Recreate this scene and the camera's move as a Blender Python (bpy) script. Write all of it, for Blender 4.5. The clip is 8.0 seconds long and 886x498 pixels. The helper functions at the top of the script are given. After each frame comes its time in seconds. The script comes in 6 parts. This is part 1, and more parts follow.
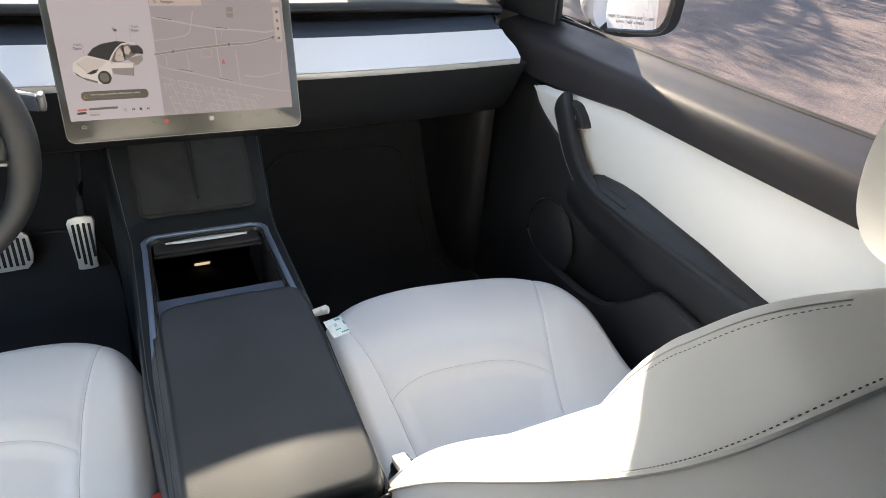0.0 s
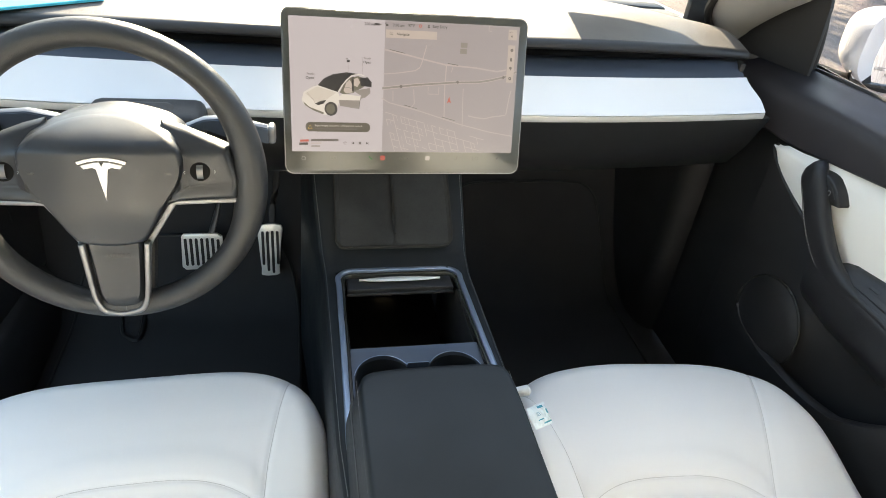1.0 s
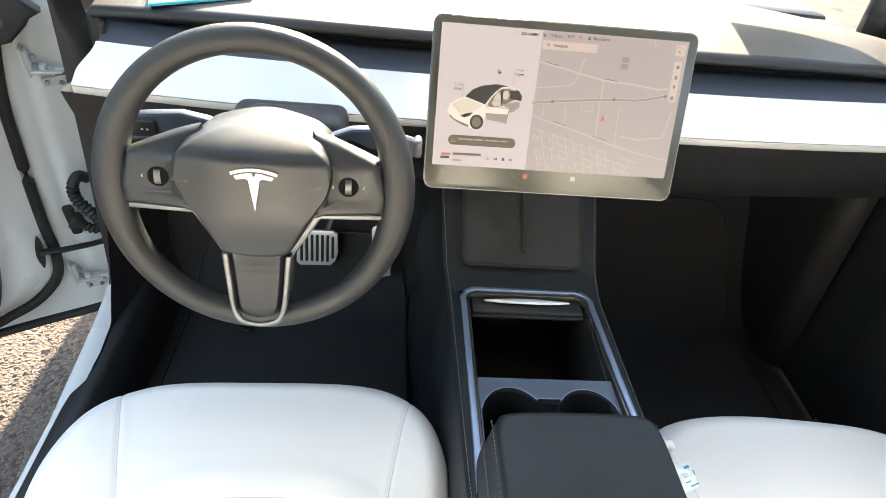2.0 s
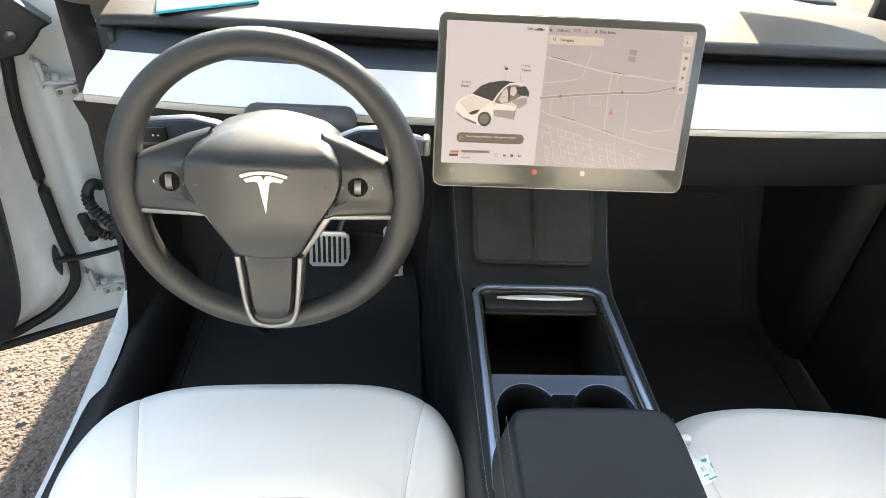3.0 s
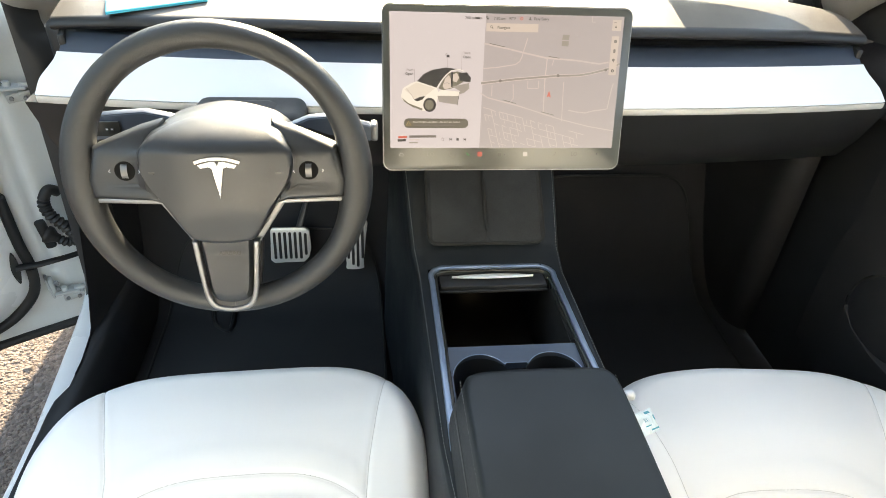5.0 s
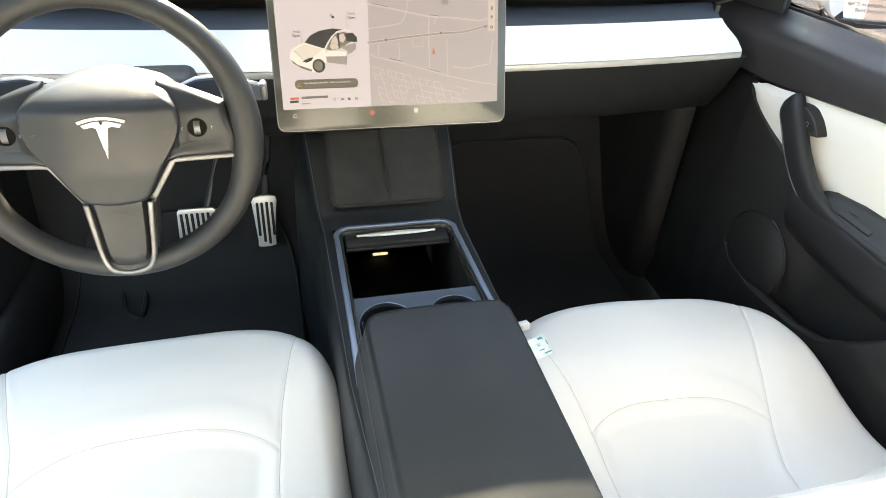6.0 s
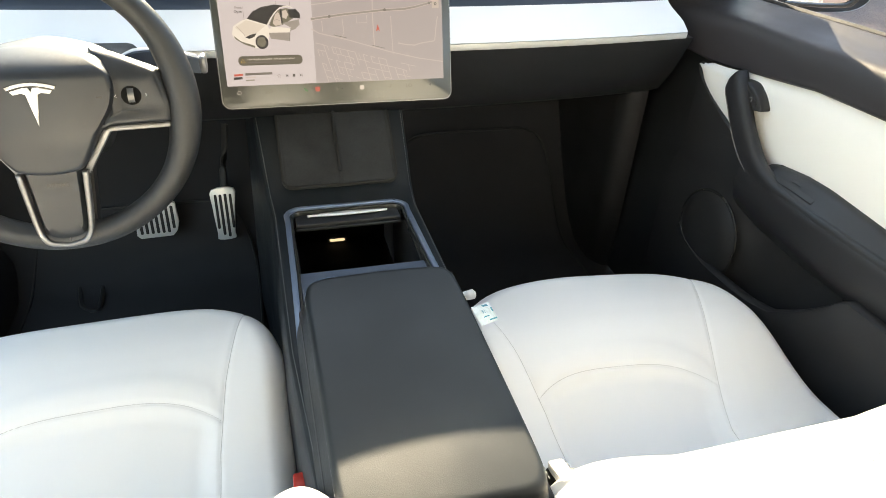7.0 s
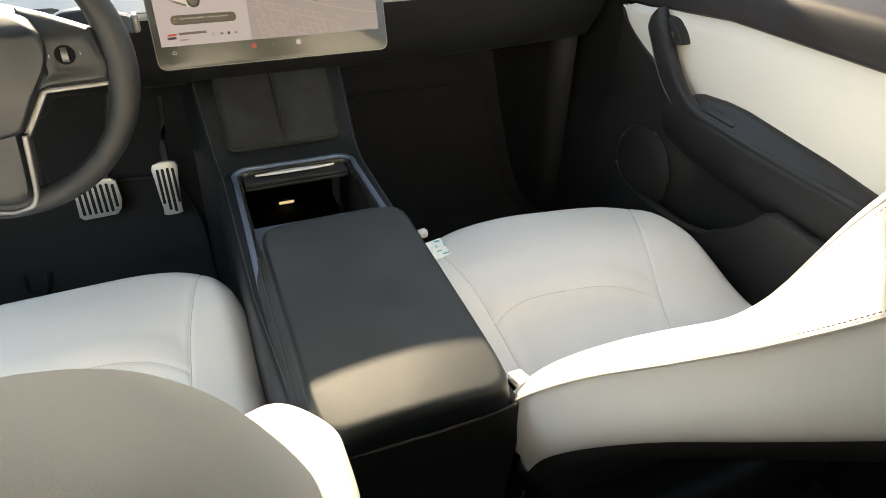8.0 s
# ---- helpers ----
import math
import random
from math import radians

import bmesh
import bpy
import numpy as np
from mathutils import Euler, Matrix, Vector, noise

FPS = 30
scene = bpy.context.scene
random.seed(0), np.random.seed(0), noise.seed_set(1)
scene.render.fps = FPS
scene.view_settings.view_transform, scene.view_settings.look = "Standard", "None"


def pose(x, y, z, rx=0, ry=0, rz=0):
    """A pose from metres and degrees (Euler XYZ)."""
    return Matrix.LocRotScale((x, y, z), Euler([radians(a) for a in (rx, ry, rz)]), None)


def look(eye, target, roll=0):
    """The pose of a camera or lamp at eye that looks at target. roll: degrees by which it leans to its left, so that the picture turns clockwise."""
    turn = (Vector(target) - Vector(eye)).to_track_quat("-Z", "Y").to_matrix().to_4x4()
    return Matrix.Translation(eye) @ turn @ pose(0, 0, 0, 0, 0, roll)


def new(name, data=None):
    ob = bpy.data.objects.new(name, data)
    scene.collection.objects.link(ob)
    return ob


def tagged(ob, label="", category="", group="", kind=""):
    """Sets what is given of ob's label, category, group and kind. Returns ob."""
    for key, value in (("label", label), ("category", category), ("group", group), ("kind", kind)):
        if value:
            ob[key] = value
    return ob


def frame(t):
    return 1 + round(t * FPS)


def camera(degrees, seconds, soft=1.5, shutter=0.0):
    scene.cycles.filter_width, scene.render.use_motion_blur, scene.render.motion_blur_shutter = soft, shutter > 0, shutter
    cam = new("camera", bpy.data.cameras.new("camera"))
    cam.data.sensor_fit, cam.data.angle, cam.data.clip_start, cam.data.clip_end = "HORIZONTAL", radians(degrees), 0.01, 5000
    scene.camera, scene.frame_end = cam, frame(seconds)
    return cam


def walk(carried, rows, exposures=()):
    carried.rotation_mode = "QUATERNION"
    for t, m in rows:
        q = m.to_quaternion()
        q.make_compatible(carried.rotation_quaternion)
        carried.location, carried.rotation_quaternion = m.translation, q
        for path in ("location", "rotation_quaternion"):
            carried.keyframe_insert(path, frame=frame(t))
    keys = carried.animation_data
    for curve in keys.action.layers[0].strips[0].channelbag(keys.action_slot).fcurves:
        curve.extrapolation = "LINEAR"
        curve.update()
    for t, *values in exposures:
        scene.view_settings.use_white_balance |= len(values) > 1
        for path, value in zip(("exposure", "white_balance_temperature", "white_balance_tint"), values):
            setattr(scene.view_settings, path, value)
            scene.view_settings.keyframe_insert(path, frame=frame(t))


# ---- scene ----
cam = camera(69.8, 8.0, soft=0.6)
PATH = [
    (0, (-0.077, 0.627, 1.334), (0.726, 2.1, 0.245), 6.6),
    (0.5, (-0.115, 0.717, 1.351), (0.426, 2.308, 0.266), 6.5),
    (1, (-0.153, 0.807, 1.349), (0.271, 2.4, 0.216), 7.1),
    (1.5, (-0.2, 0.867, 1.347), (0.088, 2.464, 0.178), 8.3),
    (2, (-0.226, 0.89, 1.349), (-0.046, 2.49, 0.163), 6.7),
    (3.5, (-0.222, 0.887, 1.348), (-0.08, 2.487, 0.157), 4.2),
    (4, (-0.223, 0.883, 1.348), (-0.078, 2.487, 0.162), 4.2),
    (5.5, (-0.19, 0.795, 1.338), (0.153, 2.383, 0.172), 3.7),
    (6, (-0.169, 0.756, 1.321), (0.28, 2.311, 0.147), 4.2),
    (6.5, (-0.127, 0.72, 1.292), (0.34, 2.291, 0.146), 4.4),
    (7, (-0.122, 0.705, 1.273), (0.379, 2.276, 0.142), 3.9),
    (7.5, (-0.12, 0.682, 1.266), (0.423, 2.228, 0.12), 2.8),
    (8, (-0.141, 0.649, 1.247), (0.498, 2.132, 0.067), 2.3),
]
EXPOSURE = [(0.0, 2.3, 8000, 11), (0.5, 2.36, 8250, 5), (1.0, 2.60, 8400, 6), (2.0, 2.96, 8700, 8), (3.5, 2.90, 8750, 8), (5.5, 3.0, 8950, 6), (6.2, 3.05, 9000, 6), (7.0, 2.84, 9100, 6), (8.0, 2.38, 9800, 8)]
walk(cam, [(t, look(eye, target, roll)) for t, eye, target, roll in PATH], EXPOSURE)

# ---- world, sun and exposure ----
SUN_DIR = Vector((0.15, 2.03, 1.0)).normalized()          # towards the sun: a morning sun ahead of the car, a little to its right
world = bpy.data.worlds.new("daylight")
scene.world = world
world.use_nodes = True
wn = world.node_tree.nodes
sky = wn.new("ShaderNodeTexSky")
sky.sky_type, sky.sun_disc = "NISHITA", False
sky.dust_density, sky.air_density = 0.25, 1.0
sky.sun_elevation = math.asin(SUN_DIR.z)
sky.sun_rotation = math.atan2(SUN_DIR.x, SUN_DIR.y)
world.node_tree.links.new(sky.outputs[0], wn["Background"].inputs[0])
wn["Background"].inputs[1].default_value = 0.15
sun = new("sun", bpy.data.lights.new("sun", "SUN"))
sun.data.energy, sun.data.angle, sun.data.color = 3.4, radians(0.53), (1.0, 0.95, 0.88)
sun.matrix_world = look(SUN_DIR * 20, (0, 0, 0))

# ---- building helpers ----
ORIGIN = {}


def thing(name, at, label, category, group="", kind=""):
    ob = new(name)
    ob.location = at
    ob.empty_display_size = 0.05
    ORIGIN[ob] = Vector(at)
    return tagged(ob, label, category, group, kind)


def part(name, bm, mat, parent=None, label="", smooth=True, kind="", sharp=40):
    me = bpy.data.meshes.new(name)
    if parent is not None:
        bmesh.ops.translate(bm, verts=bm.verts, vec=-ORIGIN[parent])
    bm.normal_update()
    bm.to_mesh(me)
    bm.free()
    for p in me.polygons:
        p.use_smooth = smooth
    if smooth and sharp < 180:
        me.set_sharp_from_angle(angle=radians(sharp))
    me.materials.append(mat)
    ob = new(name, me)
    if parent is not None:
        ob.parent = parent
        ORIGIN[ob] = ORIGIN[parent]
    else:
        ORIGIN[ob] = Vector((0, 0, 0))
    return tagged(ob, label, kind=kind)


def grid(f, nu, nv, close_u=False, close_v=False, cap=False, flip=False):
    """A sheet of f(u, v), u and v from 0 to 1."""
    mu, mv = (nu if close_u else nu + 1), (nv if close_v else nv + 1)
    co = [f(i / nu, j / nv) for i in range(mu) for j in range(mv)]
    faces = []
    for i in range(nu):
        for j in range(nv):
            a, b = i * mv + j, ((i + 1) % mu) * mv + j
            c, d = ((i + 1) % mu) * mv + (j + 1) % mv, i * mv + (j + 1) % mv
            faces.append((a, d, c, b) if flip else (a, b, c, d))
    if cap:
        faces.append([i * mv for i in range(mu)][:: 1 if flip else -1])
        faces.append([i * mv + mv - 1 for i in range(mu)][:: -1 if flip else 1])
    me = bpy.data.meshes.new("tmp")
    me.from_pydata(co, [], faces)
    bm = bmesh.new()
    bm.from_mesh(me)
    bpy.data.meshes.remove(me)
    return bm


def join(*bms):
    out = bms[0]
    for b in bms[1:]:
        me = bpy.data.meshes.new("tmp")
        b.to_mesh(me)
        b.free()
        out.from_mesh(me)
        bpy.data.meshes.remove(me)
    return out


def rbox(c, size, r=0.004, seg=2, rot=(0, 0, 0)):
    bm = bmesh.new()
    bmesh.ops.create_cube(bm, size=1.0)
    bmesh.ops.scale(bm, verts=bm.verts, vec=size)
    if r > 0:
        bmesh.ops.bevel(bm, geom=bm.edges[:], offset=min(r, 0.49 * min(size)), segments=seg, profile=0.5, affect="EDGES")
    bmesh.ops.transform(bm, matrix=pose(*c, *rot), verts=bm.verts)
    return bm


def plate(outline, thick, m, r=0.0, seg=2, both=False):
    """An outline in x, y, given thickness along z, with rounded top edges, laid at the pose m."""
    bm = bmesh.new()
    vs = [bm.verts.new((x, y, 0)) for x, y in outline]
    face = bm.faces.new(vs)
    face.normal_update()
    if face.normal.z < 0:
        face.normal_flip()
    if abs(thick) > 0:
        res = bmesh.ops.extrude_face_region(bm, geom=[face])
        top = [e for e in res["geom"] if isinstance(e, bmesh.types.BMVert)]
        bmesh.ops.translate(bm, verts=top, vec=(0, 0, thick))
        bmesh.ops.recalc_face_normals(bm, faces=bm.faces[:])
        if r > 0:
            edges = [e for e in bm.edges if all(v in top for v in e.verts)]
            if both:
                edges = [e for e in bm.edges if abs(e.verts[0].co.z - e.verts[1].co.z) < 1e-7]
            bmesh.ops.bevel(bm, geom=edges, offset=r, segments=seg, profile=0.5, affect="EDGES", clamp_overlap=True)
    bmesh.ops.transform(bm, matrix=m, verts=bm.verts)
    return bm


def ring_plate(outer, inner, thick, m, r=0.0):
    """A frame between two outlines with the same number of points."""
    n = len(outer)
    rows = []
    prof = [(outer, 0.0), (outer, thick - r)] + ([(None, 0)] if r else []) + [(inner, thick - r), (inner, 0.0)]
    for loop, z in prof:
        if loop is None:
            rows.append([(o[0] * 0.8 + i[0] * 0.2, o[1] * 0.8 + i[1] * 0.2, thick) for o, i in zip(outer, inner)])
            rows.append([(o[0] * 0.2 + i[0] * 0.8, o[1] * 0.2 + i[1] * 0.8, thick) for o, i in zip(outer, inner)])
        else:
            rows.append([(x, y, z) for x, y in loop])
    co = [p for row in rows for p in row]
    faces = []
    for a in range(len(rows)):
        b = (a + 1) % len(rows)
        for i in range(n):
            j = (i + 1) % n
            faces.append((a * n + i, a * n + j, b * n + j, b * n + i))
    me = bpy.data.meshes.new("tmp")
    me.from_pydata(co, [], faces)
    bm = bmesh.new()
    bm.from_mesh(me)
    bpy.data.meshes.remove(me)
    bmesh.ops.recalc_face_normals(bm, faces=bm.faces[:])
    bmesh.ops.transform(bm, matrix=m, verts=bm.verts)
    return bm


def round_rect(w, h, r, n=6, cx=0.0, cy=0.0):
    out = []
    for k, (sx, sy) in enumerate(((1, 1), (-1, 1), (-1, -1), (1, -1))):
        for i in range(n + 1):
            a = radians(90 * k + 90 * i / n)
            out.append((cx + sx * (w / 2 - r) + r * math.cos(a), cy + sy * (h / 2 - r) + r * math.sin(a)))
    return out


def circle(r, n=32, cx=0.0, cy=0.0):
    return [(cx + r * math.cos(2 * math.pi * i / n), cy + r * math.sin(2 * math.pi * i / n)) for i in range(n)]


def spline(pts, n=8, closed=False):
    """A smooth line through points."""
    p = [Vector(q) for q in pts]
    out, k = [], len(p)
    for i in range(k if closed else k - 1):
        a = p[(i - 1) % k] if closed or i else p[0]
        b, c = p[i], p[(i + 1) % k]
        d = p[(i + 2) % k] if closed or i + 2 < k else p[-1]
        for s in range(n):
            t = s / n
            out.append(0.5 * (2 * b + (c - a) * t + (2 * a - 5 * b + 4 * c - d) * t * t + (3 * b - a - 3 * c + d) * t ** 3))
    if not closed:
        out.append(p[-1])
    return out


def tube(pts, r, n=8, closed=False, cap=True, squash=1.0, up=(0, 0, 1)):
    """A round bar along points; r may be a list."""
    p = [Vector(q) for q in pts]
    k = len(p)
    up = Vector(up)
    co, faces = [], []
    for i in range(k):
        d = (p[(i + 1) % k] - p[i - 1]) if closed or 0 < i < k - 1 else (p[1] - p[0] if i == 0 else p[-1] - p[-2])
        d.normalize()
        s = d.cross(up)
        s = s.normalized() if s.length > 1e-4 else d.orthogonal().normalized()
        w = s.cross(d)
        rad = r[i] if isinstance(r, (list, tuple)) else r
        for j in range(n):
            a = 2 * math.pi * j / n
            co.append(p[i] + rad * (math.cos(a) * s + squash * math.sin(a) * w))
    for i in range(k if closed else k - 1):
        for j in range(n):
            a, b = i * n + j, i * n + (j + 1) % n
            c, d = ((i + 1) % k) * n + (j + 1) % n, ((i + 1) % k) * n + j
            faces.append((a, b, c, d))
    if cap and not closed:
        faces.append(list(range(n))[::-1])
        faces.append([(k - 1) * n + j for j in range(n)])
    me = bpy.data.meshes.new("tmp")
    me.from_pydata(co, [], faces)
    bm = bmesh.new()
    bm.from_mesh(me)
    bpy.data.meshes.remove(me)
    bmesh.ops.recalc_face_normals(bm, faces=bm.faces[:])
    return bm


def stitches(path, step=0.006, long=0.004, r=0.0006):
    """Short threads along a line of points."""
    p = [Vector(q) for q in path]
    run, co, faces = 0.0, [], []
    nxt = step / 2
    for a, b in zip(p, p[1:]):
        d = (b - a).length
        while nxt < run + d:
            c = a + (b - a) * ((nxt - run) / d)
            t = (b - a).normalized()
            s = t.orthogonal().normalized()
            w = t.cross(s)
            k = len(co)
            for e, rr in ((-0.5, 0.45), (-0.25, 1), (0.25, 1), (0.5, 0.45)):
                for u, v in ((1, 0), (0, 1), (-1, 0), (0, -1)):
                    co.append(c + t * long * e + (s * u + w * v) * r * rr)
            for q in range(3):
                for j in range(4):
                    faces.append((k + q * 4 + j, k + q * 4 + (j + 1) % 4, k + q * 4 + 4 + (j + 1) % 4, k + q * 4 + 4 + j))
            nxt += step
        run += d
    me = bpy.data.meshes.new("tmp")
    me.from_pydata(co, [], faces)
    bm = bmesh.new()
    bm.from_mesh(me)
    bpy.data.meshes.remove(me)
    bmesh.ops.recalc_face_normals(bm, faces=bm.faces[:])
    return bm


def smooth(a, b, x):
    t = min(1.0, max(0.0, (x - a) / (b - a)))
    return t * t * (3 - 2 * t)


def along(x, xs, ys):
    return float(np.interp(x, xs, ys))


def text_mesh(body, size, m, depth=0.0, align="LEFT"):
    cu = bpy.data.curves.new("letters", "FONT")
    cu.body, cu.size, cu.extrude, cu.align_x, cu.align_y, cu.resolution_u, cu.offset = body, size, depth, align, "CENTER", 2, size * 0.018
    ob = bpy.data.objects.new("letters", cu)
    scene.collection.objects.link(ob)
    bpy.context.view_layer.update()
    me = bpy.data.meshes.new_from_object(ob.evaluated_get(bpy.context.evaluated_depsgraph_get()))
    bpy.data.objects.remove(ob)
    bpy.data.curves.remove(cu)
    bm = bmesh.new()
    bm.from_mesh(me)
    bpy.data.meshes.remove(me)
    bmesh.ops.transform(bm, matrix=m, verts=bm.verts)
    return bm


# ---- materials ----
def material(name, colour, rough=0.5, metal=0.0, grain=0.0, grain_size=400.0, blotch=0.0, blotch_size=6.0, bump=0.0, bump_size=600.0,
             spec=0.5, coat=0.0, second=None, sheen=0.0, voronoi=False, rough_var=0.08):
    """A surface with colour variation at two scales, uneven gloss and fine relief. Sizes are cells a metre."""
    mat = bpy.data.materials.new(name)
    mat.use_nodes = True
    nt = mat.node_tree
    n, link = nt.nodes, nt.links.new
    b = n["Principled BSDF"]
    b.inputs["Roughness"].default_value, b.inputs["Metallic"].default_value = rough, metal
    b.inputs["Specular IOR Level"].default_value, b.inputs["Coat Weight"].default_value = spec, coat
    b.inputs["Coat Roughness"].default_value = 0.12
    b.inputs["Sheen Weight"].default_value = sheen
    tc = n.new("ShaderNodeTexCoord")
    base = n.new("ShaderNodeMix")
    base.data_type = "RGBA"
    dark = second or tuple(c * 0.6 for c in colour)
    base.inputs[6].default_value, base.inputs[7].default_value = (*colour, 1), (*dark, 1)
    big = n.new("ShaderNodeTexNoise")
    big.inputs["Scale"].default_value, big.inputs["Detail"].default_value = blotch_size, 5
    fine = n.new("ShaderNodeTexNoise")
    fine.inputs["Scale"].default_value, fine.inputs["Detail"].default_value = grain_size, 2
    for t in (big, fine):
        link(tc.outputs["Object"], t.inputs["Vector"])
    w1 = n.new("ShaderNodeMath")
    w1.operation, w1.inputs[1].default_value = "MULTIPLY", blotch
    link(big.outputs[0], w1.inputs[0])
    w2 = n.new("ShaderNodeMath")
    w2.operation, w2.inputs[1].default_value = "MULTIPLY_ADD", grain
    link(fine.outputs[0], w2.inputs[0])
    link(w1.outputs[0], w2.inputs[2])
    link(w2.outputs[0], base.inputs[0])
    link(base.outputs[2], b.inputs["Base Color"])
    rr = n.new("ShaderNodeMapRange")
    rr.inputs[1].default_value, rr.inputs[2].default_value = 0.3, 0.7
    rr.inputs[3].default_value, rr.inputs[4].default_value = max(0.02, rough - rough_var), min(1, rough + rough_var)
    link(big.outputs[0], rr.inputs[0])
    link(rr.outputs[0], b.inputs["Roughness"])
    if bump > 0:
        if voronoi:
            tex = n.new("ShaderNodeTexVoronoi")
        else:
            tex = n.new("ShaderNodeTexNoise")
            tex.inputs["Detail"].default_value = 3
        tex.inputs["Scale"].default_value = bump_size
        link(tc.outputs["Object"], tex.inputs["Vector"])
        bp = n.new("ShaderNodeBump")
        bp.inputs["Strength"].default_value, bp.inputs["Distance"].default_value = bump, 0.001
        link(tex.outputs[0], bp.inputs["Height"])
        link(bp.outputs[0], b.inputs["Normal"])
    return mat


def glow(name, colour, strength):
    mat = bpy.data.materials.new(name)
    mat.use_nodes = True
    b = mat.node_tree.nodes["Principled BSDF"]
    b.inputs["Base Color"].default_value = (0.02, 0.02, 0.02, 1)
    b.inputs["Roughness"].default_value = 0.35
    b.inputs["Emission Color"].default_value = (*colour, 1)
    b.inputs["Emission Strength"].default_value = strength
    return mat


def glass_mat(name, tint=(0.95, 0.97, 0.96)):
    mat = bpy.data.materials.new(name)
    mat.use_nodes = True
    b = mat.node_tree.nodes["Principled BSDF"]
    b.inputs["Base Color"].default_value = (*tint, 1)
    b.inputs["Transmission Weight"].default_value = 1.0
    b.inputs["Roughness"].default_value = 0.0
    b.inputs["IOR"].default_value = 1.02
    return mat


def tinted(name, tint):
    mat = bpy.data.materials.new(name)
    mat.use_nodes = True
    n, link = mat.node_tree.nodes, mat.node_tree.links.new
    n.remove(n["Principled BSDF"])
    tr, gl, mx = n.new("ShaderNodeBsdfTransparent"), n.new("ShaderNodeBsdfGlossy"), n.new("ShaderNodeMixShader")
    tr.inputs[0].default_value = (*tint, 1)
    gl.inputs["Roughness"].default_value = 0.02
    mx.inputs[0].default_value = 0.06
    link(tr.outputs[0], mx.inputs[1])
    link(gl.outputs[0], mx.inputs[2])
    link(mx.outputs[0], n["Material Output"].inputs[0])
    return mat


WHITE_LEATHER = material("white_leather", (0.785, 0.782, 0.768), 0.44, blotch=0.10, blotch_size=5, grain=0.05, grain_size=900, bump=0.07, bump_size=1400, second=(0.71, 0.715, 0.71))
WHITE_VINYL = material("white_door_vinyl", (0.80, 0.80, 0.77), 0.5, blotch=0.10, blotch_size=7, bump=0.10, bump_size=1300, second=(0.66, 0.66, 0.63))
BLACK_LEATHER = material("black_leather", (0.0100, 0.0145, 0.0180), 0.50, blotch=0.35, blotch_size=9, grain=0.3, grain_size=700, bump=0.16, bump_size=1500, voronoi=True, spec=0.36)
WHEEL_LEATHER = material("wheel_leather", (0.0215, 0.0228, 0.0240), 0.45, blotch=0.3, blotch_size=14, grain=0.4, grain_size=900, bump=0.30, bump_size=1500, voronoi=True, spec=0.7)
DOOR_LEATHER = material("door_black_leather", (0.019, 0.019, 0.021), 0.46, blotch=0.35, blotch_size=9, grain=0.3, grain_size=700, bump=0.25, bump_size=900, voronoi=True)
DOOR_PLASTIC = material("door_black_plastic", (0.020, 0.020, 0.021), 0.48, blotch=0.3, blotch_size=8, grain=0.2, grain_size=900, bump=0.14, bump_size=1700)
BELT_VINYL = material("door_top_vinyl", (0.034, 0.031, 0.034), 0.46, blotch=0.3, blotch_size=9, grain=0.3, grain_size=900, bump=0.16, bump_size=1500, voronoi=True, spec=0.25)
BLACK_PLASTIC = material("black_plastic", (0.0175, 0.0185, 0.0200), 0.48, blotch=0.3, blotch_size=8, grain=0.2, grain_size=900, bump=0.14, bump_size=1700)
HUB_PLASTIC = material("hub_plastic", (0.0155, 0.0190, 0.0235), 0.42, blotch=0.2, blotch_size=12, grain=0.2, grain_size=1200, bump=0.10, bump_size=2200, spec=0.65)
SHELL_PLASTIC = material("seat_shell_plastic", (0.026, 0.026, 0.027), 0.42, blotch=0.3, blotch_size=6, bump=0.1, bump_size=1500)
# black skin made paler, with the sun's glare put into its colour
DASH_LEATHER = material("dash_top_sun_skin", (0.115, 0.104, 0.096), 0.52, blotch=0.25, blotch_size=7, grain=0.4, grain_size=900, bump=0.25, bump_size=1300, voronoi=True, spec=0.45)
CARPET = material("black_carpet", (0.046, 0.046, 0.048), 0.95, blotch=0.4, blotch_size=10, grain=0.6, grain_size=900, bump=0.9, bump_size=1200, spec=0.15)
WORN_SUEDE = material("worn_suede_edge", (0.014, 0.014, 0.014), 0.95, blotch=0.9, blotch_size=30, second=(0.060, 0.060, 0.056), spec=0.2)
ALCANTARA = material("charcoal_suede", (0.010, 0.0105, 0.011), 0.95, blotch=0.9, blotch_size=22, grain=0.5, grain_size=500, bump=0.4, bump_size=900, second=(0.055, 0.058, 0.060), spec=0.15)
# blue of the reflected sky is put into the steel's base colour
TRIM_BLUE = material("sky_blue_steel_trim", (0.30, 0.38, 0.50), 0.34, 0.7, blotch=0.15, blotch_size=20, grain=0.1, grain_size=600)
SLATE = material("slate_blue_plate", (0.10, 0.125, 0.165), 0.42, 0.35, blotch=0.2, blotch_size=18, grain=0.2, grain_size=900, bump=0.05)
TRIM_WHITE = material("white_satin_trim", (0.76, 0.775, 0.79), 0.34, 0.0, blotch=0.08, blotch_size=4, coat=0.15, second=(0.70, 0.715, 0.73), bump=0.04, bump_size=900)
TRIM_EDGE = material("pale_silver_edge", (0.72, 0.71, 0.67), 0.38, 0.35, blotch=0.1, blotch_size=6)
VENT_BLUE = material("dark_blue_vent_skin", (0.045, 0.060, 0.085), 0.45, blotch=0.25, blotch_size=8, bump=0.1, bump_size=1500)
BADGE_SILVER = material("badge_silver", (0.62, 0.62, 0.62), 0.3, 0.35, blotch=0.1, blotch_size=40)
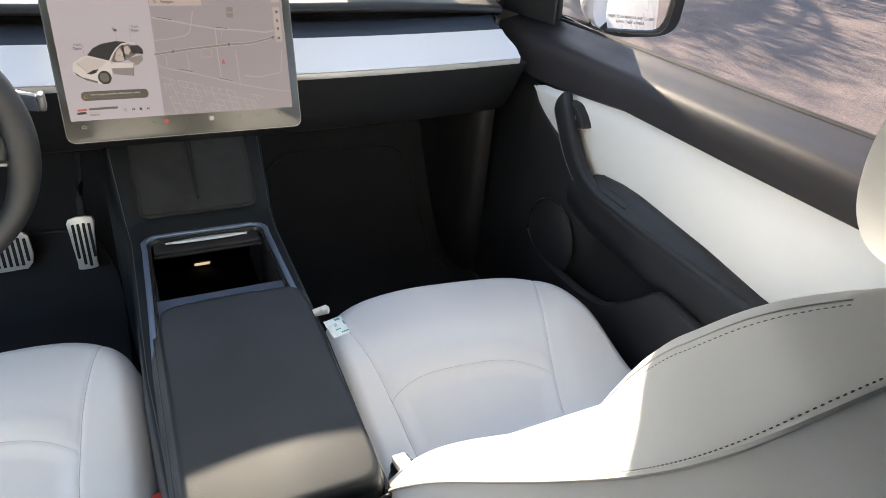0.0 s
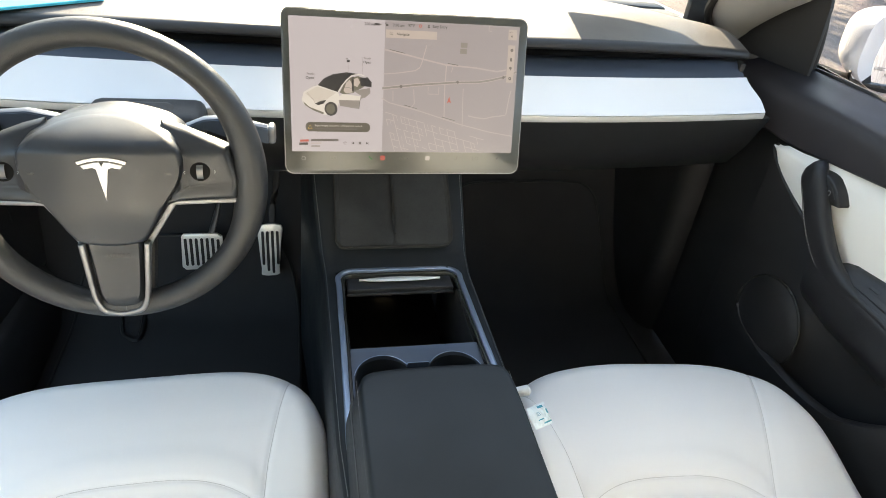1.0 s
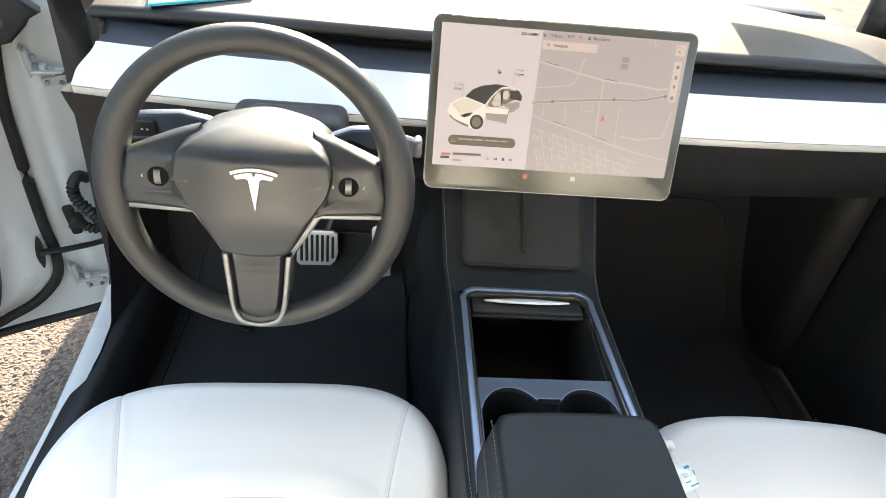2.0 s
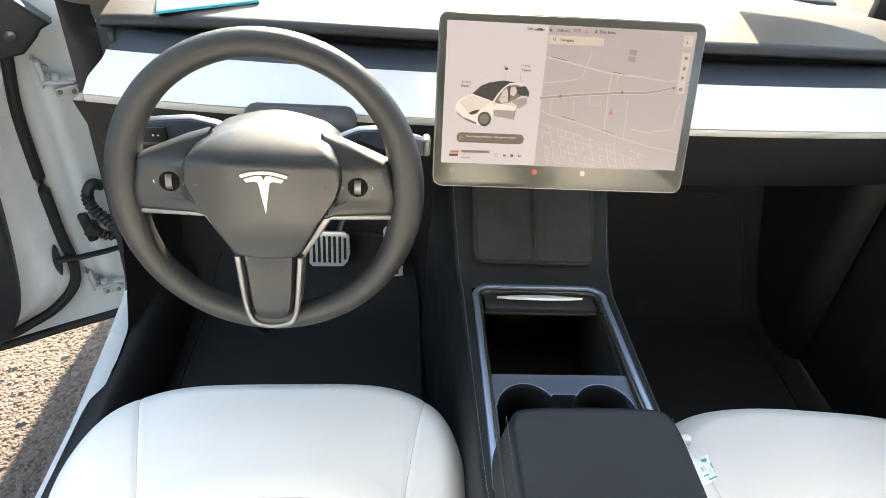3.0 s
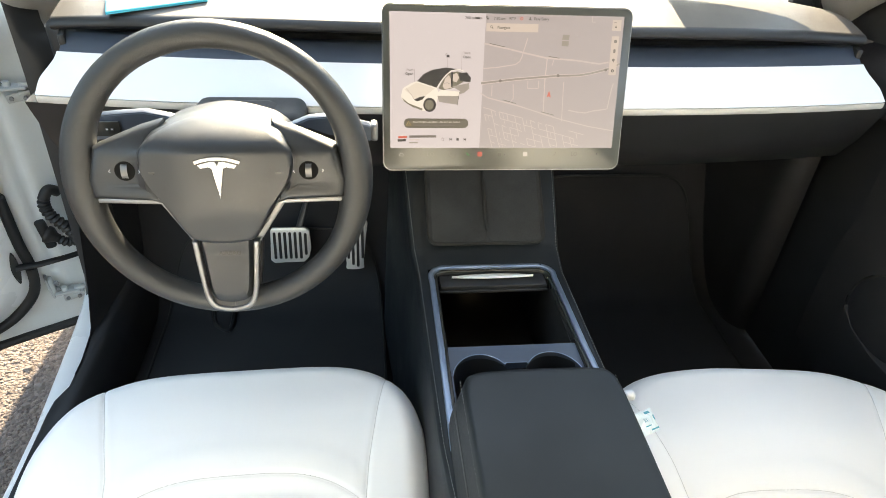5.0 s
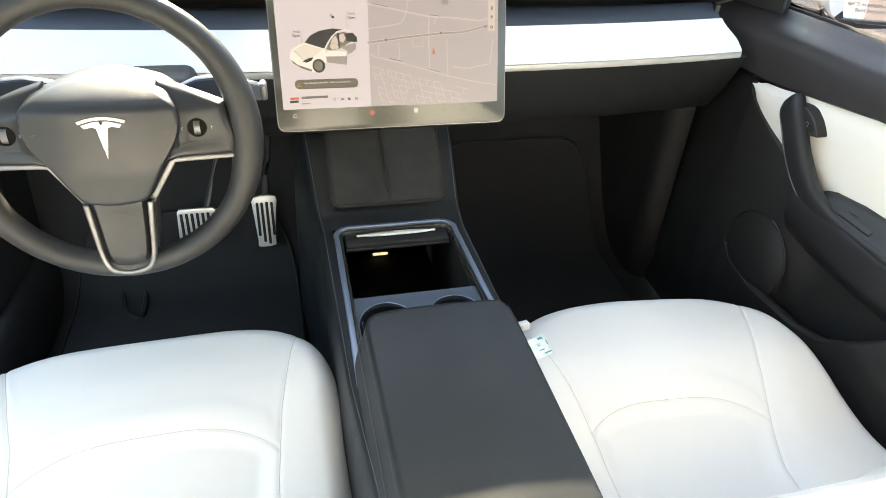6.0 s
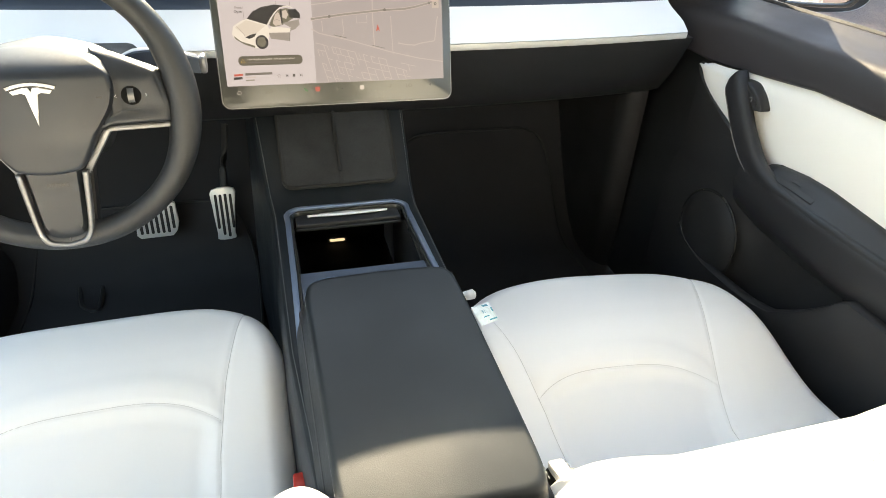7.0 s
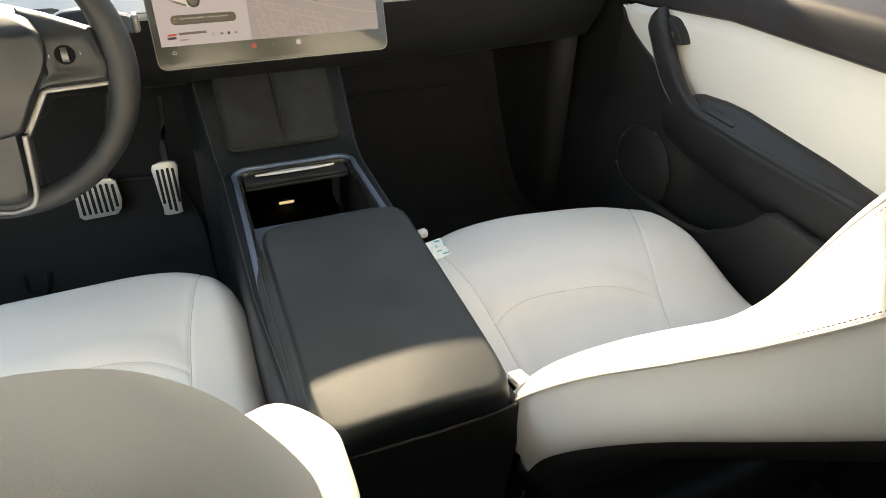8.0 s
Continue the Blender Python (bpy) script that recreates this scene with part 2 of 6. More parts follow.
WHEEL_SILVER = material("satin_dark_silver", (0.25, 0.25, 0.255), 0.38, 0.7, blotch=0.1, blotch_size=20, grain=0.1, grain_size=800)
SILVER = material("satin_silver", (0.27, 0.27, 0.27), 0.38, 0.8, blotch=0.1, blotch_size=20, grain=0.1, grain_size=800)
ROLLER_METAL = material("roller_metal", (0.16, 0.16, 0.16), 0.38, 0.7, blotch=0.2, blotch_size=60, grain=0.2, grain_size=900)
STEEL = material("brushed_pedal_steel", (0.88, 0.87, 0.84), 0.34, 0.45, blotch=0.3, blotch_size=40, grain=0.3, grain_size=900, bump=0.1, second=(0.7, 0.69, 0.66))
RUBBER = material("black_rubber", (0.013, 0.013, 0.013), 0.6, blotch=0.4, blotch_size=14, bump=0.2, bump_size=900)
PAINT = material("white_car_paint", (0.83, 0.84, 0.83), 0.28, 0.0, blotch=0.12, blotch_size=5, coat=0.5, second=(0.6, 0.61, 0.6), rough_var=0.05)
JAMB = material("dusty_white_jamb_paint", (0.74, 0.76, 0.75), 0.42, 0.0, blotch=0.5, blotch_size=7, grain=0.15, grain_size=200, coat=0.2, second=(0.52, 0.53, 0.50))
# jamb paint darkened, so that the hinges' shading lies in their colour
HINGE_SHADED = material("hinge_shaded_paint", (0.50, 0.51, 0.50), 0.4, blotch=0.5, blotch_size=30, grain=0.2, grain_size=300, second=(0.36, 0.36, 0.34))
PILLAR_CLOTH = material("pale_grey_pillar_cloth", (0.50, 0.50, 0.49), 0.9, blotch=0.2, grain=0.4, grain_size=700, bump=0.3, bump_size=1200)
THREAD = material("grey_thread", (0.24, 0.24, 0.235), 0.8)
THREAD_DARK = material("charcoal_thread", (0.12, 0.12, 0.12), 0.8)
# greyed white for lines along the seams: the shade in their creases
SEAM_SHADE = material("seam_crease_shade", (0.58, 0.57, 0.555), 0.8)
THREAD_PALE = material("pale_thread", (0.50, 0.49, 0.46), 0.8)
GLASS_BLACK = material("black_screen_glass", (0.035, 0.036, 0.032), 0.22, blotch=0.2, blotch_size=10, spec=0.6)
# olive base stands in for what the black glass reflects
SCREEN_GLASS = material("screen_glass_with_glare", (0.050, 0.050, 0.040), 0.28, spec=0.9, rough_var=0.0)
VOID = material("black_gap_and_shade", (0.006, 0.006, 0.006), 0.7, spec=0.1)
ETCHED = material("etched_grey", (0.30, 0.29, 0.28), 0.7)
MIRROR = material("mirror_glass", (0.92, 0.93, 0.93), 0.01, 1.0, rough_var=0.005)
RED = material("red_release_button", (0.50, 0.03, 0.02), 0.4)
CLEAR = glass_mat("clear_glass")

# ---- ground ----
def asphalt():
    mat = bpy.data.materials.new("coarse_asphalt")
    mat.use_nodes = True
    nt = mat.node_tree
    n, link = nt.nodes, nt.links.new
    b = n["Principled BSDF"]
    b.inputs["Roughness"].default_value = 0.9
    tc = n.new("ShaderNodeTexCoord")
    v = n.new("ShaderNodeTexVoronoi")
    v.inputs["Scale"].default_value = 105
    big = n.new("ShaderNodeTexNoise")
    big.inputs["Scale"].default_value, big.inputs["Detail"].default_value = 1.3, 6
    fine = n.new("ShaderNodeTexNoise")
    fine.inputs["Scale"].default_value, fine.inputs["Detail"].default_value = 160, 3
    for t in (v, big, fine):
        link(tc.outputs["Object"], t.inputs["Vector"])
    ramp = n.new("ShaderNodeValToRGB")
    ramp.color_ramp.elements[0].color, ramp.color_ramp.elements[1].color = (0.100, 0.076, 0.066, 1), (0.29, 0.228, 0.197, 1)
    bw = n.new("ShaderNodeRGBToBW")
    link(v.outputs["Color"], bw.inputs[0])
    link(bw.outputs[0], ramp.inputs[0])
    mx = n.new("ShaderNodeMix")
    mx.data_type, mx.blend_type = "RGBA", "MULTIPLY"
    mx.inputs[0].default_value = 0.6
    r2 = n.new("ShaderNodeValToRGB")
    r2.color_ramp.elements[0].position, r2.color_ramp.elements[1].position = 0.3, 0.7
    r2.color_ramp.elements[0].color, r2.color_ramp.elements[1].color = (0.55, 0.53, 0.52, 1), (1, 0.97, 0.95, 1)
    link(big.outputs[0], r2.inputs[0])
    link(ramp.outputs[0], mx.inputs[6])
    link(r2.outputs[0], mx.inputs[7])
    link(mx.outputs[2], b.inputs["Base Color"])
    add = n.new("ShaderNodeMath")
    link(v.outputs["Distance"], add.inputs[0])
    link(fine.outputs[0], add.inputs[1])
    bp = n.new("ShaderNodeBump")
    bp.inputs["Strength"].default_value, bp.inputs["Distance"].default_value, bp.invert = 0.9, 0.0065, True
    link(add.outputs[0], bp.inputs["Height"])
    link(bp.outputs[0], b.inputs["Normal"])
    return mat


ASPHALT = asphalt()
g = bmesh.new()
bmesh.ops.create_grid(g, x_segments=8, y_segments=8, size=400)
tagged(part("ground", g, ASPHALT, smooth=False), "sun-bleached coarse brown asphalt lot", "ground", kind="structure")

# unseen dark ring, added to keep low sky light out of the cabin
SKY_SHIELD = material("sky_shield_foliage", (0.045, 0.055, 0.032), 0.9, blotch=0.7, blotch_size=0.8, grain=0.6, grain_size=4, second=(0.075, 0.07, 0.05))


def sky_shield_f(u, v):
    a = 2 * math.pi * u
    top = 8.5 + 1.6 * noise.noise(Vector((6 * math.cos(a), 6 * math.sin(a), 0))) + 0.8 * noise.noise(Vector((22 * math.cos(a), 22 * math.sin(a), 3)))
    r = 30 + 1.2 * noise.noise(Vector((15 * math.cos(a), 15 * math.sin(a), 3 * v))) + 2.0 * v * v
    return (r * math.cos(a), r * math.sin(a), -0.1 + top * v)


tagged(part("backdrop", grid(sky_shield_f, 240, 12, close_u=True), SKY_SHIELD), "unseen ring of dark trees added to hide the low sky", "backdrop", kind="structure")
random.seed(3)
STONE = material("worn_chippings", (0.23, 0.188, 0.165), 0.9, blotch=0.6, blotch_size=40, grain=0.4, grain_size=500, second=(0.15, 0.122, 0.108))
co, faces = [], []
for _ in range(3600):
    c = Vector((random.uniform(-1.85, -0.82), random.uniform(1.25, 2.6), 0.0))
    r = random.uniform(0.003, 0.008) * (2.2 if random.random() < 0.05 else 1)
    k0, ang = len(co), random.uniform(0, 6.28)
    for i in range(6):
        a = ang + i * math.pi / 3
        q = r * random.uniform(0.75, 1.2)
        co.append((c.x + q * math.cos(a), c.y + q * math.sin(a) * 0.8, -0.001))
    for i in range(6):
        a = ang + i * math.pi / 3
        q = r * random.uniform(0.45, 0.7)
        co.append((c.x + q * math.cos(a), c.y + q * math.sin(a) * 0.8, r * random.uniform(0.25, 0.5)))
    for i in range(6):
        j = (i + 1) % 6
        faces.append((k0 + i, k0 + j, k0 + 6 + j, k0 + 6 + i))
    faces.append(tuple(k0 + 6 + i for i in range(6)))
gm = bpy.data.meshes.new("tmp")
gm.from_pydata(co, [], faces)
gb = bmesh.new()
gb.from_mesh(gm)
bpy.data.meshes.remove(gm)
tagged(part("gravel", gb, STONE, smooth=False), "loose pale chippings set in the asphalt", "gravel", kind="stuff")

# ---- car shell: floor, bulkhead, tunnel, pillars, roof ----
def structure(name, bm, mat, label, cat, **k):
    return tagged(part(name, bm, mat, **k), label, cat, kind="structure")


def floor_f(u, v):
    x, y = -0.74 + 1.48 * u, 0.0 + 2.36 * v
    z = 0.30 + 0.02 * smooth(1.0, 0.6, abs(abs(x) - 0.38) / 0.38)
    z += 0.62 * smooth(1.95, 2.36, y) ** 1.3
    return (x, y, z)


structure("floor", grid(floor_f, 40, 60), CARPET, "black carpeted car floor with raised toe board", "floor")
structure("bulkhead", rbox((0, 2.40, 0.69), (1.56, 0.06, 0.62), 0.01), BLACK_PLASTIC, "black bulkhead behind the dashboard", "bulkhead")
structure("wall_rear", rbox((0, -0.55, 0.72), (1.5, 0.06, 0.9), 0.02), BLACK_PLASTIC, "dark rear bulkhead of the cabin", "wall")
structure("floor_rear", rbox((0, -0.25, 0.28), (1.5, 0.56, 0.04), 0.01), CARPET, "black carpet under the rear row", "floor")


def rail(name, pts, r, mat, label, squash=0.6):
    structure(name, tube(spline(pts, 8), r, 12, squash=squash), mat, label, "pillar")


for side in (-1, 1):
    s = "left" if side < 0 else "right"
    rail(f"roof_rail_{s}", [(side * 0.69, 1.30, 1.47), (side * 0.72, 0.7, 1.54), (side * 0.72, 0.1, 1.54), (side * 0.69, -0.45, 1.45)], 0.08, PILLAR_CLOTH, "pale grey cloth roof rail above the doors")
    structure(f"pillar_b_{s}", grid(lambda u, v, q=side: (q * (0.755 - 0.10 * smooth(0.45, 1.0, v) - 0.035 * math.sin(math.pi * u)), 0.28 + 0.20 * u, 0.35 + 1.18 * v), 10, 20, flip=side < 0), PILLAR_CLOTH, "pale grey centre pillar between the doors", "pillar")
structure("roof_header", rbox((0, 1.325, 1.435), (1.36, 0.37, 0.035), 0.012), PILLAR_CLOTH, "pale grey roof header with folded visors", "ceiling")
structure("roof_rear", rbox((0, -0.42, 1.45), (1.12, 0.22, 0.035), 0.012), PILLAR_CLOTH, "pale grey rear roof crossbar", "ceiling")
structure("ceiling", grid(lambda u, v: (-0.70 + 1.40 * u, -0.46 + 1.66 * v, 1.452 + 0.09 * math.sin(math.pi * min(1, 0.15 + 0.85 * (1 - v)))), 8, 16), GLASS_BLACK, "dark tinted glass roof panel", "ceiling")


def bonnet_f(u, v):
    x, q = 0.93 * (2 * u - 1), v
    return (x, 2.44 + 1.50 * q, 0.99 - 0.20 * q ** 1.6 - 0.05 * abs(2 * u - 1) ** 4)


structure("bonnet", grid(bonnet_f, 20, 16), PAINT, "white painted bonnet in front of the windscreen", "bonnet")
wind = structure("windscreen", grid(lambda u, v: (-0.72 + 1.44 * u + 0.13 * (0.5 - u) * 2 * v, 2.30 - 0.74 * v - 0.18 * (2 * u - 1) ** 2 * (1 - v), 1.02 + 0.46 * v), 12, 12), CLEAR, "clear windscreen above the dashboard", "window")
wind.visible_shadow = False


TINT = tinted("privacy_glass", (0.035, 0.038, 0.04))
for sg in (-1, 1):
    structure("window_rear_left" if sg < 0 else "window_rear_right", grid(lambda u, v: (sg * (0.78 - 0.10 * v), -0.52 + 0.95 * u, 1.03 + 0.50 * v), 4, 4), TINT, "tinted rear side window", "window")
structure("window_back", grid(lambda u, v: (-0.70 + 1.40 * u, -0.55 + 0.05 * v, 1.16 + 0.32 * v), 4, 4), TINT, "tinted rear screen", "window")

# ---- seats ----



INNER = [1]      # the side on which the console lies
TILT_SIGN = [0.03]
CROSS = [1.336]


def side_seam(y, sg):
    if sg == INNER[0]:
        return (0.018 if sg < 0 else 0) + along(y, (1.0, 1.25, 1.341, 1.426, 1.488, 1.54), (0.170, 0.172, 0.181, 0.195, 0.208, 0.216))
    if INNER[0] < 0:
        return along(y, (1.0, 1.187, 1.262, 1.358, 1.448, 1.54), (0.045, 0.066, 0.096, 0.134, 0.174, 0.212))
    return along(y, (1.0, 1.2, 1.344, 1.426, 1.50, 1.54), (0.124, 0.130, 0.146, 0.170, 0.194, 0.205))


def cross_seam(x):
    mid, half = (0.016, 0.158) if INNER[0] > 0 else (-0.053, 0.148)
    return CROSS[0] - 0.044 * min(1.3, abs(x - mid) / half) ** 3.2


def cushion_top(x, y):
    z = 0.600 + TILT_SIGN[0] * x * smooth(1.0, 1.3, y) + 0.040 * smooth(1.20, 1.40, y) - 0.010 * smooth(1.42, 1.54, y) + 0.012 * smooth(1.15, 0.97, y)
    xs = side_seam(y, 1 if x > 0 else -1)
    z += 0.007 * smooth(xs - 0.02, xs + 0.05, abs(x))
    if INNER[0] < 0:
        z -= 0.016 * smooth(-0.02, -0.22, x) * smooth(1.30, 1.50, y)
    d = abs(x) - xs
    z -= 0.0020 * math.exp(-(d / 0.0030) ** 2)
    if d < 0:
        e = y - cross_seam(x)
        z -= 0.0030 * math.exp(-(e / 0.0030) ** 2)
        z -= 0.009 * (1 - smooth(-0.022, 0.003, e)) * smooth(0, -0.03, d)
        z += 0.0035 * math.exp(-((e - 0.022) / 0.020) ** 2) * smooth(0, -0.02, d)
    return z


def cushion_half(y):
    return 0.264 - 0.008 * smooth(1.35, 1.52, y)


def cushion_p(t):
    return 5.0 if t < 0 else 4.4


def cushion_z(x, y):
    """Height of the cushion's skin, rounded off towards its rim."""
    t = (y - 1.245) / (0.297 if y > 1.245 else 0.170)
    p = cushion_p(t)
    pl = ((abs(x) / cushion_half(y)) ** p + abs(t) ** p) ** (1 / p)
    drop = 0.058 * (1 - math.cos(math.asin(min(1, max(0, (pl - 0.86) / 0.14)))))
    return cushion_top(x, y) - drop


def cushion_f(u, v):
    s, t = 2 * u - 1, 2 * v - 1
    m = max(abs(s), abs(t), 1e-6)
    p = cushion_p(t)
    q = max((abs(s) ** p + abs(t) ** p) ** (1 / p), 1e-6)
    a, b = s / q, t / q
    m0 = 0.80
    if m <= m0:
        pl, drop = m / m0 * 0.86, 0.0
    else:
        e = (m - m0) / (1 - m0)
        if e < 0.7:
            f = e / 0.7 * math.pi / 2
            pl, drop = 0.86 + 0.14 * math.sin(f), 0.058 * (1 - math.cos(f))
        else:
            pl, drop = 1 - 0.03 * (e - 0.7) / 0.3, 0.058 + 0.11 * (e - 0.7) / 0.3
    y = 1.245 + b * pl * (0.297 if b > 0 else 0.170)
    x = a * pl * cushion_half(y)
    return (x, y, cushion_top(x, y) - drop)


Z_BACK = (0.56, 0.62, 0.735, 0.85, 0.95, 1.00, 1.07, 1.12, 1.18, 1.216, 1.25)
Y_BACK = (1.115, 1.085, 1.028, 0.948, 0.862, 0.820, 0.768, 0.738, 0.712, 0.697, 0.685)


def curve_at(v, xs, ys):
    """Smooth curve through a table."""
    if v <= xs[0]:
        return ys[0] + (ys[1] - ys[0]) / (xs[1] - xs[0]) * (v - xs[0])
    if v >= xs[-1]:
        return ys[-1]
    i = max(k for k in range(len(xs) - 1) if xs[k] <= v)

    def slope(k):
        if k == 0 or k == len(xs) - 1:
            j = min(k, len(xs) - 2)
            return (ys[j + 1] - ys[j]) / (xs[j + 1] - xs[j])
        return (ys[k + 1] - ys[k - 1]) / (xs[k + 1] - xs[k - 1])
    h = xs[i + 1] - xs[i]
    t = (v - xs[i]) / h
    a, b = slope(i) * h, slope(i + 1) * h
    return ys[i] * (2 * t ** 3 - 3 * t * t + 1) + a * (t ** 3 - 2 * t * t + t) + ys[i + 1] * (3 * t * t - 2 * t ** 3) + b * (t ** 3 - t * t)


def back_y(z):
    return curve_at(z, Z_BACK, Y_BACK) + BACK_DY[0]


def back_w(z):
    return curve_at(z, (0.56, 0.66, 0.74, 0.84, 0.90, 0.98, 1.05, 1.09, 1.12, 1.145, 1.16, 1.172, 1.178), (0.250, 0.277, 0.286, 0.282, 0.273, 0.260, 0.258, 0.255, 0.249, 0.236, 0.214, 0.16, 0.06))


LIFT, BACK_DY, RIDGE = [-0.012], [0.0], [0.012]
BASE, WIDE, OUT = [0.074], [0.016], [0.88]


def back_f(u, v, grow=0.0, u0=0.0, u1=1.0):
    th = 2 * math.pi * (u0 + (u1 - u0) * u)
    z = 0.56 + 0.618 * v
    w = back_w(z) + grow + WIDE[0] * smooth(0.97, 0.88, z)
    k = 1.0 if z < 1.08 else curve_at(z, (1.08, 1.11, 1.15, 1.17, 1.178), (1, 0.975, 0.84, 0.55, 0.15))
    c, s = math.cos(th), math.sin(th)
    if s >= 0:
        x = w * math.copysign(abs(c) ** 0.62, c)
        r = abs(x) / max(w, 1e-5)
        f = 0.010 + (BASE[0] + RIDGE[0] * smooth(0.93, 1.11, z)) * math.exp(-((r - OUT[0]) / 0.17) ** 2) + 0.015 * smooth(0.98, 0.70, z)
        y = back_y(z) + f * k * abs(s) ** 0.75
    else:
        x = w * math.copysign(abs(c) ** 0.36, c)
        y = back_y(z) - (0.112 + grow) * k * abs(s) ** 0.42
    return (x, y, z - 0.12 * (y - back_y(z)) + LIFT[0] * smooth(0.70, 1.15, z))


def ridge_line(sg, r, z0, z1, n=70):
    """A line along the bolster, r of the way out to its edge."""
    out = []
    for z in np.linspace(z0, z1, n):
        c = r ** (1 / 0.62)
        u = math.acos(sg * c) / (2 * math.pi)
        out.append(Vector(back_f(u, (z - 0.56) / 0.618)))
    return out


def make_seat(x0, dy, label):
    seat = thing("car_seat", (0, 0, 0.30), label, "car seat", "front seats")
    cushion = part("cushion", grid(cushion_f, 240, 240), WHITE_LEATHER, seat, sharp=180)
    for sg in (-1, 1):
        pts = [(sg * side_seam(y, sg), y, cushion_z(sg * side_seam(y, sg), y) + 0.0002) for y in np.linspace(1.10, 1.525, 90)]
        part("seam", tube(pts, 0.0006, 5), SEAM_SHADE, cushion)
    xa, xb = -side_seam(1.29 if x0 < 0 else 1.26, -1), side_seam(1.29 if x0 < 0 else 1.26, 1)
    part("seam", tube([(x, cross_seam(x), cushion_z(x, cross_seam(x)) + 0.0002) for x in np.linspace(xa, xb, 60)], 0.0006, 5), SEAM_SHADE, cushion)
    rim = []
    for w in np.linspace(0, 1, 121):
        p = 4 * w - 2                                        # round three sides of the square: side, front, side
        s, q = (-1, p + 1) if p < -1 else ((p, 0.9999) if p < 1 else (1, 1 - (p - 1)))
        if p < -1:
            q = 2 * (p + 2) - 1
        elif p > 1:
            q = 1 - 2 * (p - 1)
        x, y, z = cushion_f(0.5 + 0.47 * s, 0.5 + 0.47 * q)
        rim.append((x * 1.004, y + 0.001 * (abs(p) < 1), z))
    part("piping", tube(rim[12:-12], 0.0022, 6), WHITE_LEATHER, cushion)
    part("seat_base", rbox((0, 1.22, 0.44), (0.44, 0.48, 0.20), 0.03, 3), BLACK_PLASTIC, seat)
    for sx in (-1, 1):
        part("seat_rail", rbox((sx * 0.19, 1.20, 0.335), (0.045, 0.62, 0.05), 0.008), BLACK_PLASTIC, seat)
    sh = Matrix.Translation((0.004 if x0 < 0 else 0, 0, 0))

    def back_part(name, bm, mat, parent, label="", **k):
        bmesh.ops.transform(bm, matrix=sh, verts=bm.verts[:])
        return part(name, bm, mat, parent, label, **k)
    back = back_part("backrest", grid(lambda u, v: back_f(u, -0.16 + 1.16 * v, 0, -0.10, 0.60), 200, 150, flip=True), WHITE_LEATHER, seat, sharp=180)
    lo, hi = 0.5 + 0.058, 1 - 0.058

    def shell_f(u, v):
        return back_f(u, -0.16 + 1.16 * v, 0.005, lo, hi)
    back_part("back_shell", grid(shell_f, 120, 80, flip=True), SHELL_PLASTIC, seat, "black plastic shell on the back")
    for sg in (-1, 1):
        line = []
        for z in np.linspace(0.70, 1.165, 80):
            line.append(Vector((sg * (back_w(z) + 0.0006), back_y(z), z + LIFT[0] * smooth(0.70, 1.15, z))))
        if x0 < 0:
            continue
        back_part("side_piping", tube(line, 0.0020, 6), WHITE_LEATHER, back)
        back_part("stitching", stitches([p + Vector((-sg * 0.0010, -0.0125, 0)) for p in line], 0.0062, 0.0040, 0.00038), THREAD, back)
        back_part("stitching", stitches([p + Vector((sg * 0.0014, 0.003, 0)) for p in line], 0.0032, 0.0017, 0.00042), THREAD_DARK, back)
        back_part("stitching", stitches(ridge_line(sg, 0.850, 1.00, 1.165), 0.0034, 0.0020, 0.00040), THREAD, back)
        back_part("seam", tube([p + Vector((0, 0.0002, 0.0002)) for p in ridge_line(sg, 0.835, 1.00, 1.165)], 0.0005, 5), SEAM_SHADE, back)
    part("headrest", grid(headrest_f, 48, 40, close_u=True, cap=True), WHITE_LEATHER, seat, sharp=180)
    seat.location = (x0, dy, 0.30)
    return seat


def headrest_f(u, v):
    th = 2 * math.pi * u
    w = math.sin(math.pi * (0.02 + 0.96 * v)) ** 0.35
    c, s = math.cos(th), math.sin(th)
    x = 0.135 * w * math.copysign(abs(c) ** 0.55, c)
    z = 1.135 + 0.24 * v
    y = 0.745 + BACK_DY[0] * 2.6 - 0.18 * (z - 1.14) + 0.055 * w * math.copysign(abs(s) ** 0.7, s)
    return (x, y, z)


make_seat(-0.388, 0.0, "white leather driver's seat with a black back shell")
LIFT[0], TILT_SIGN[0], INNER[0], BACK_DY[0], RIDGE[0] = 0.006, -0.09, -1, 0.031, 0.072
CROSS[0], BASE[0], WIDE[0], OUT[0] = 1.307, 0.020, 0.0, 0.80
make_seat(0.388, -0.04, "white leather passenger seat with sun on its bolster")

# ---- centre console ----
console = thing("centre_console", (0, 1.45, 0.30), "black centre console with satin steel frame and open bin", "console")
C_Y = (1.00, 1.30, 1.47, 1.65, 1.70, 1.86, 1.96)
C_Z = (0.742, 0.715, 0.706, 0.700, 0.712, 0.842, 0.93)


def console_top(y):
    return along(y, C_Y, C_Z)


def console_half(y, sg=1):
    return along(y, (1.0, 1.3, 1.65, 1.9), (0.106, 0.122, 0.124, 0.136 if sg > 0 else 0.147))


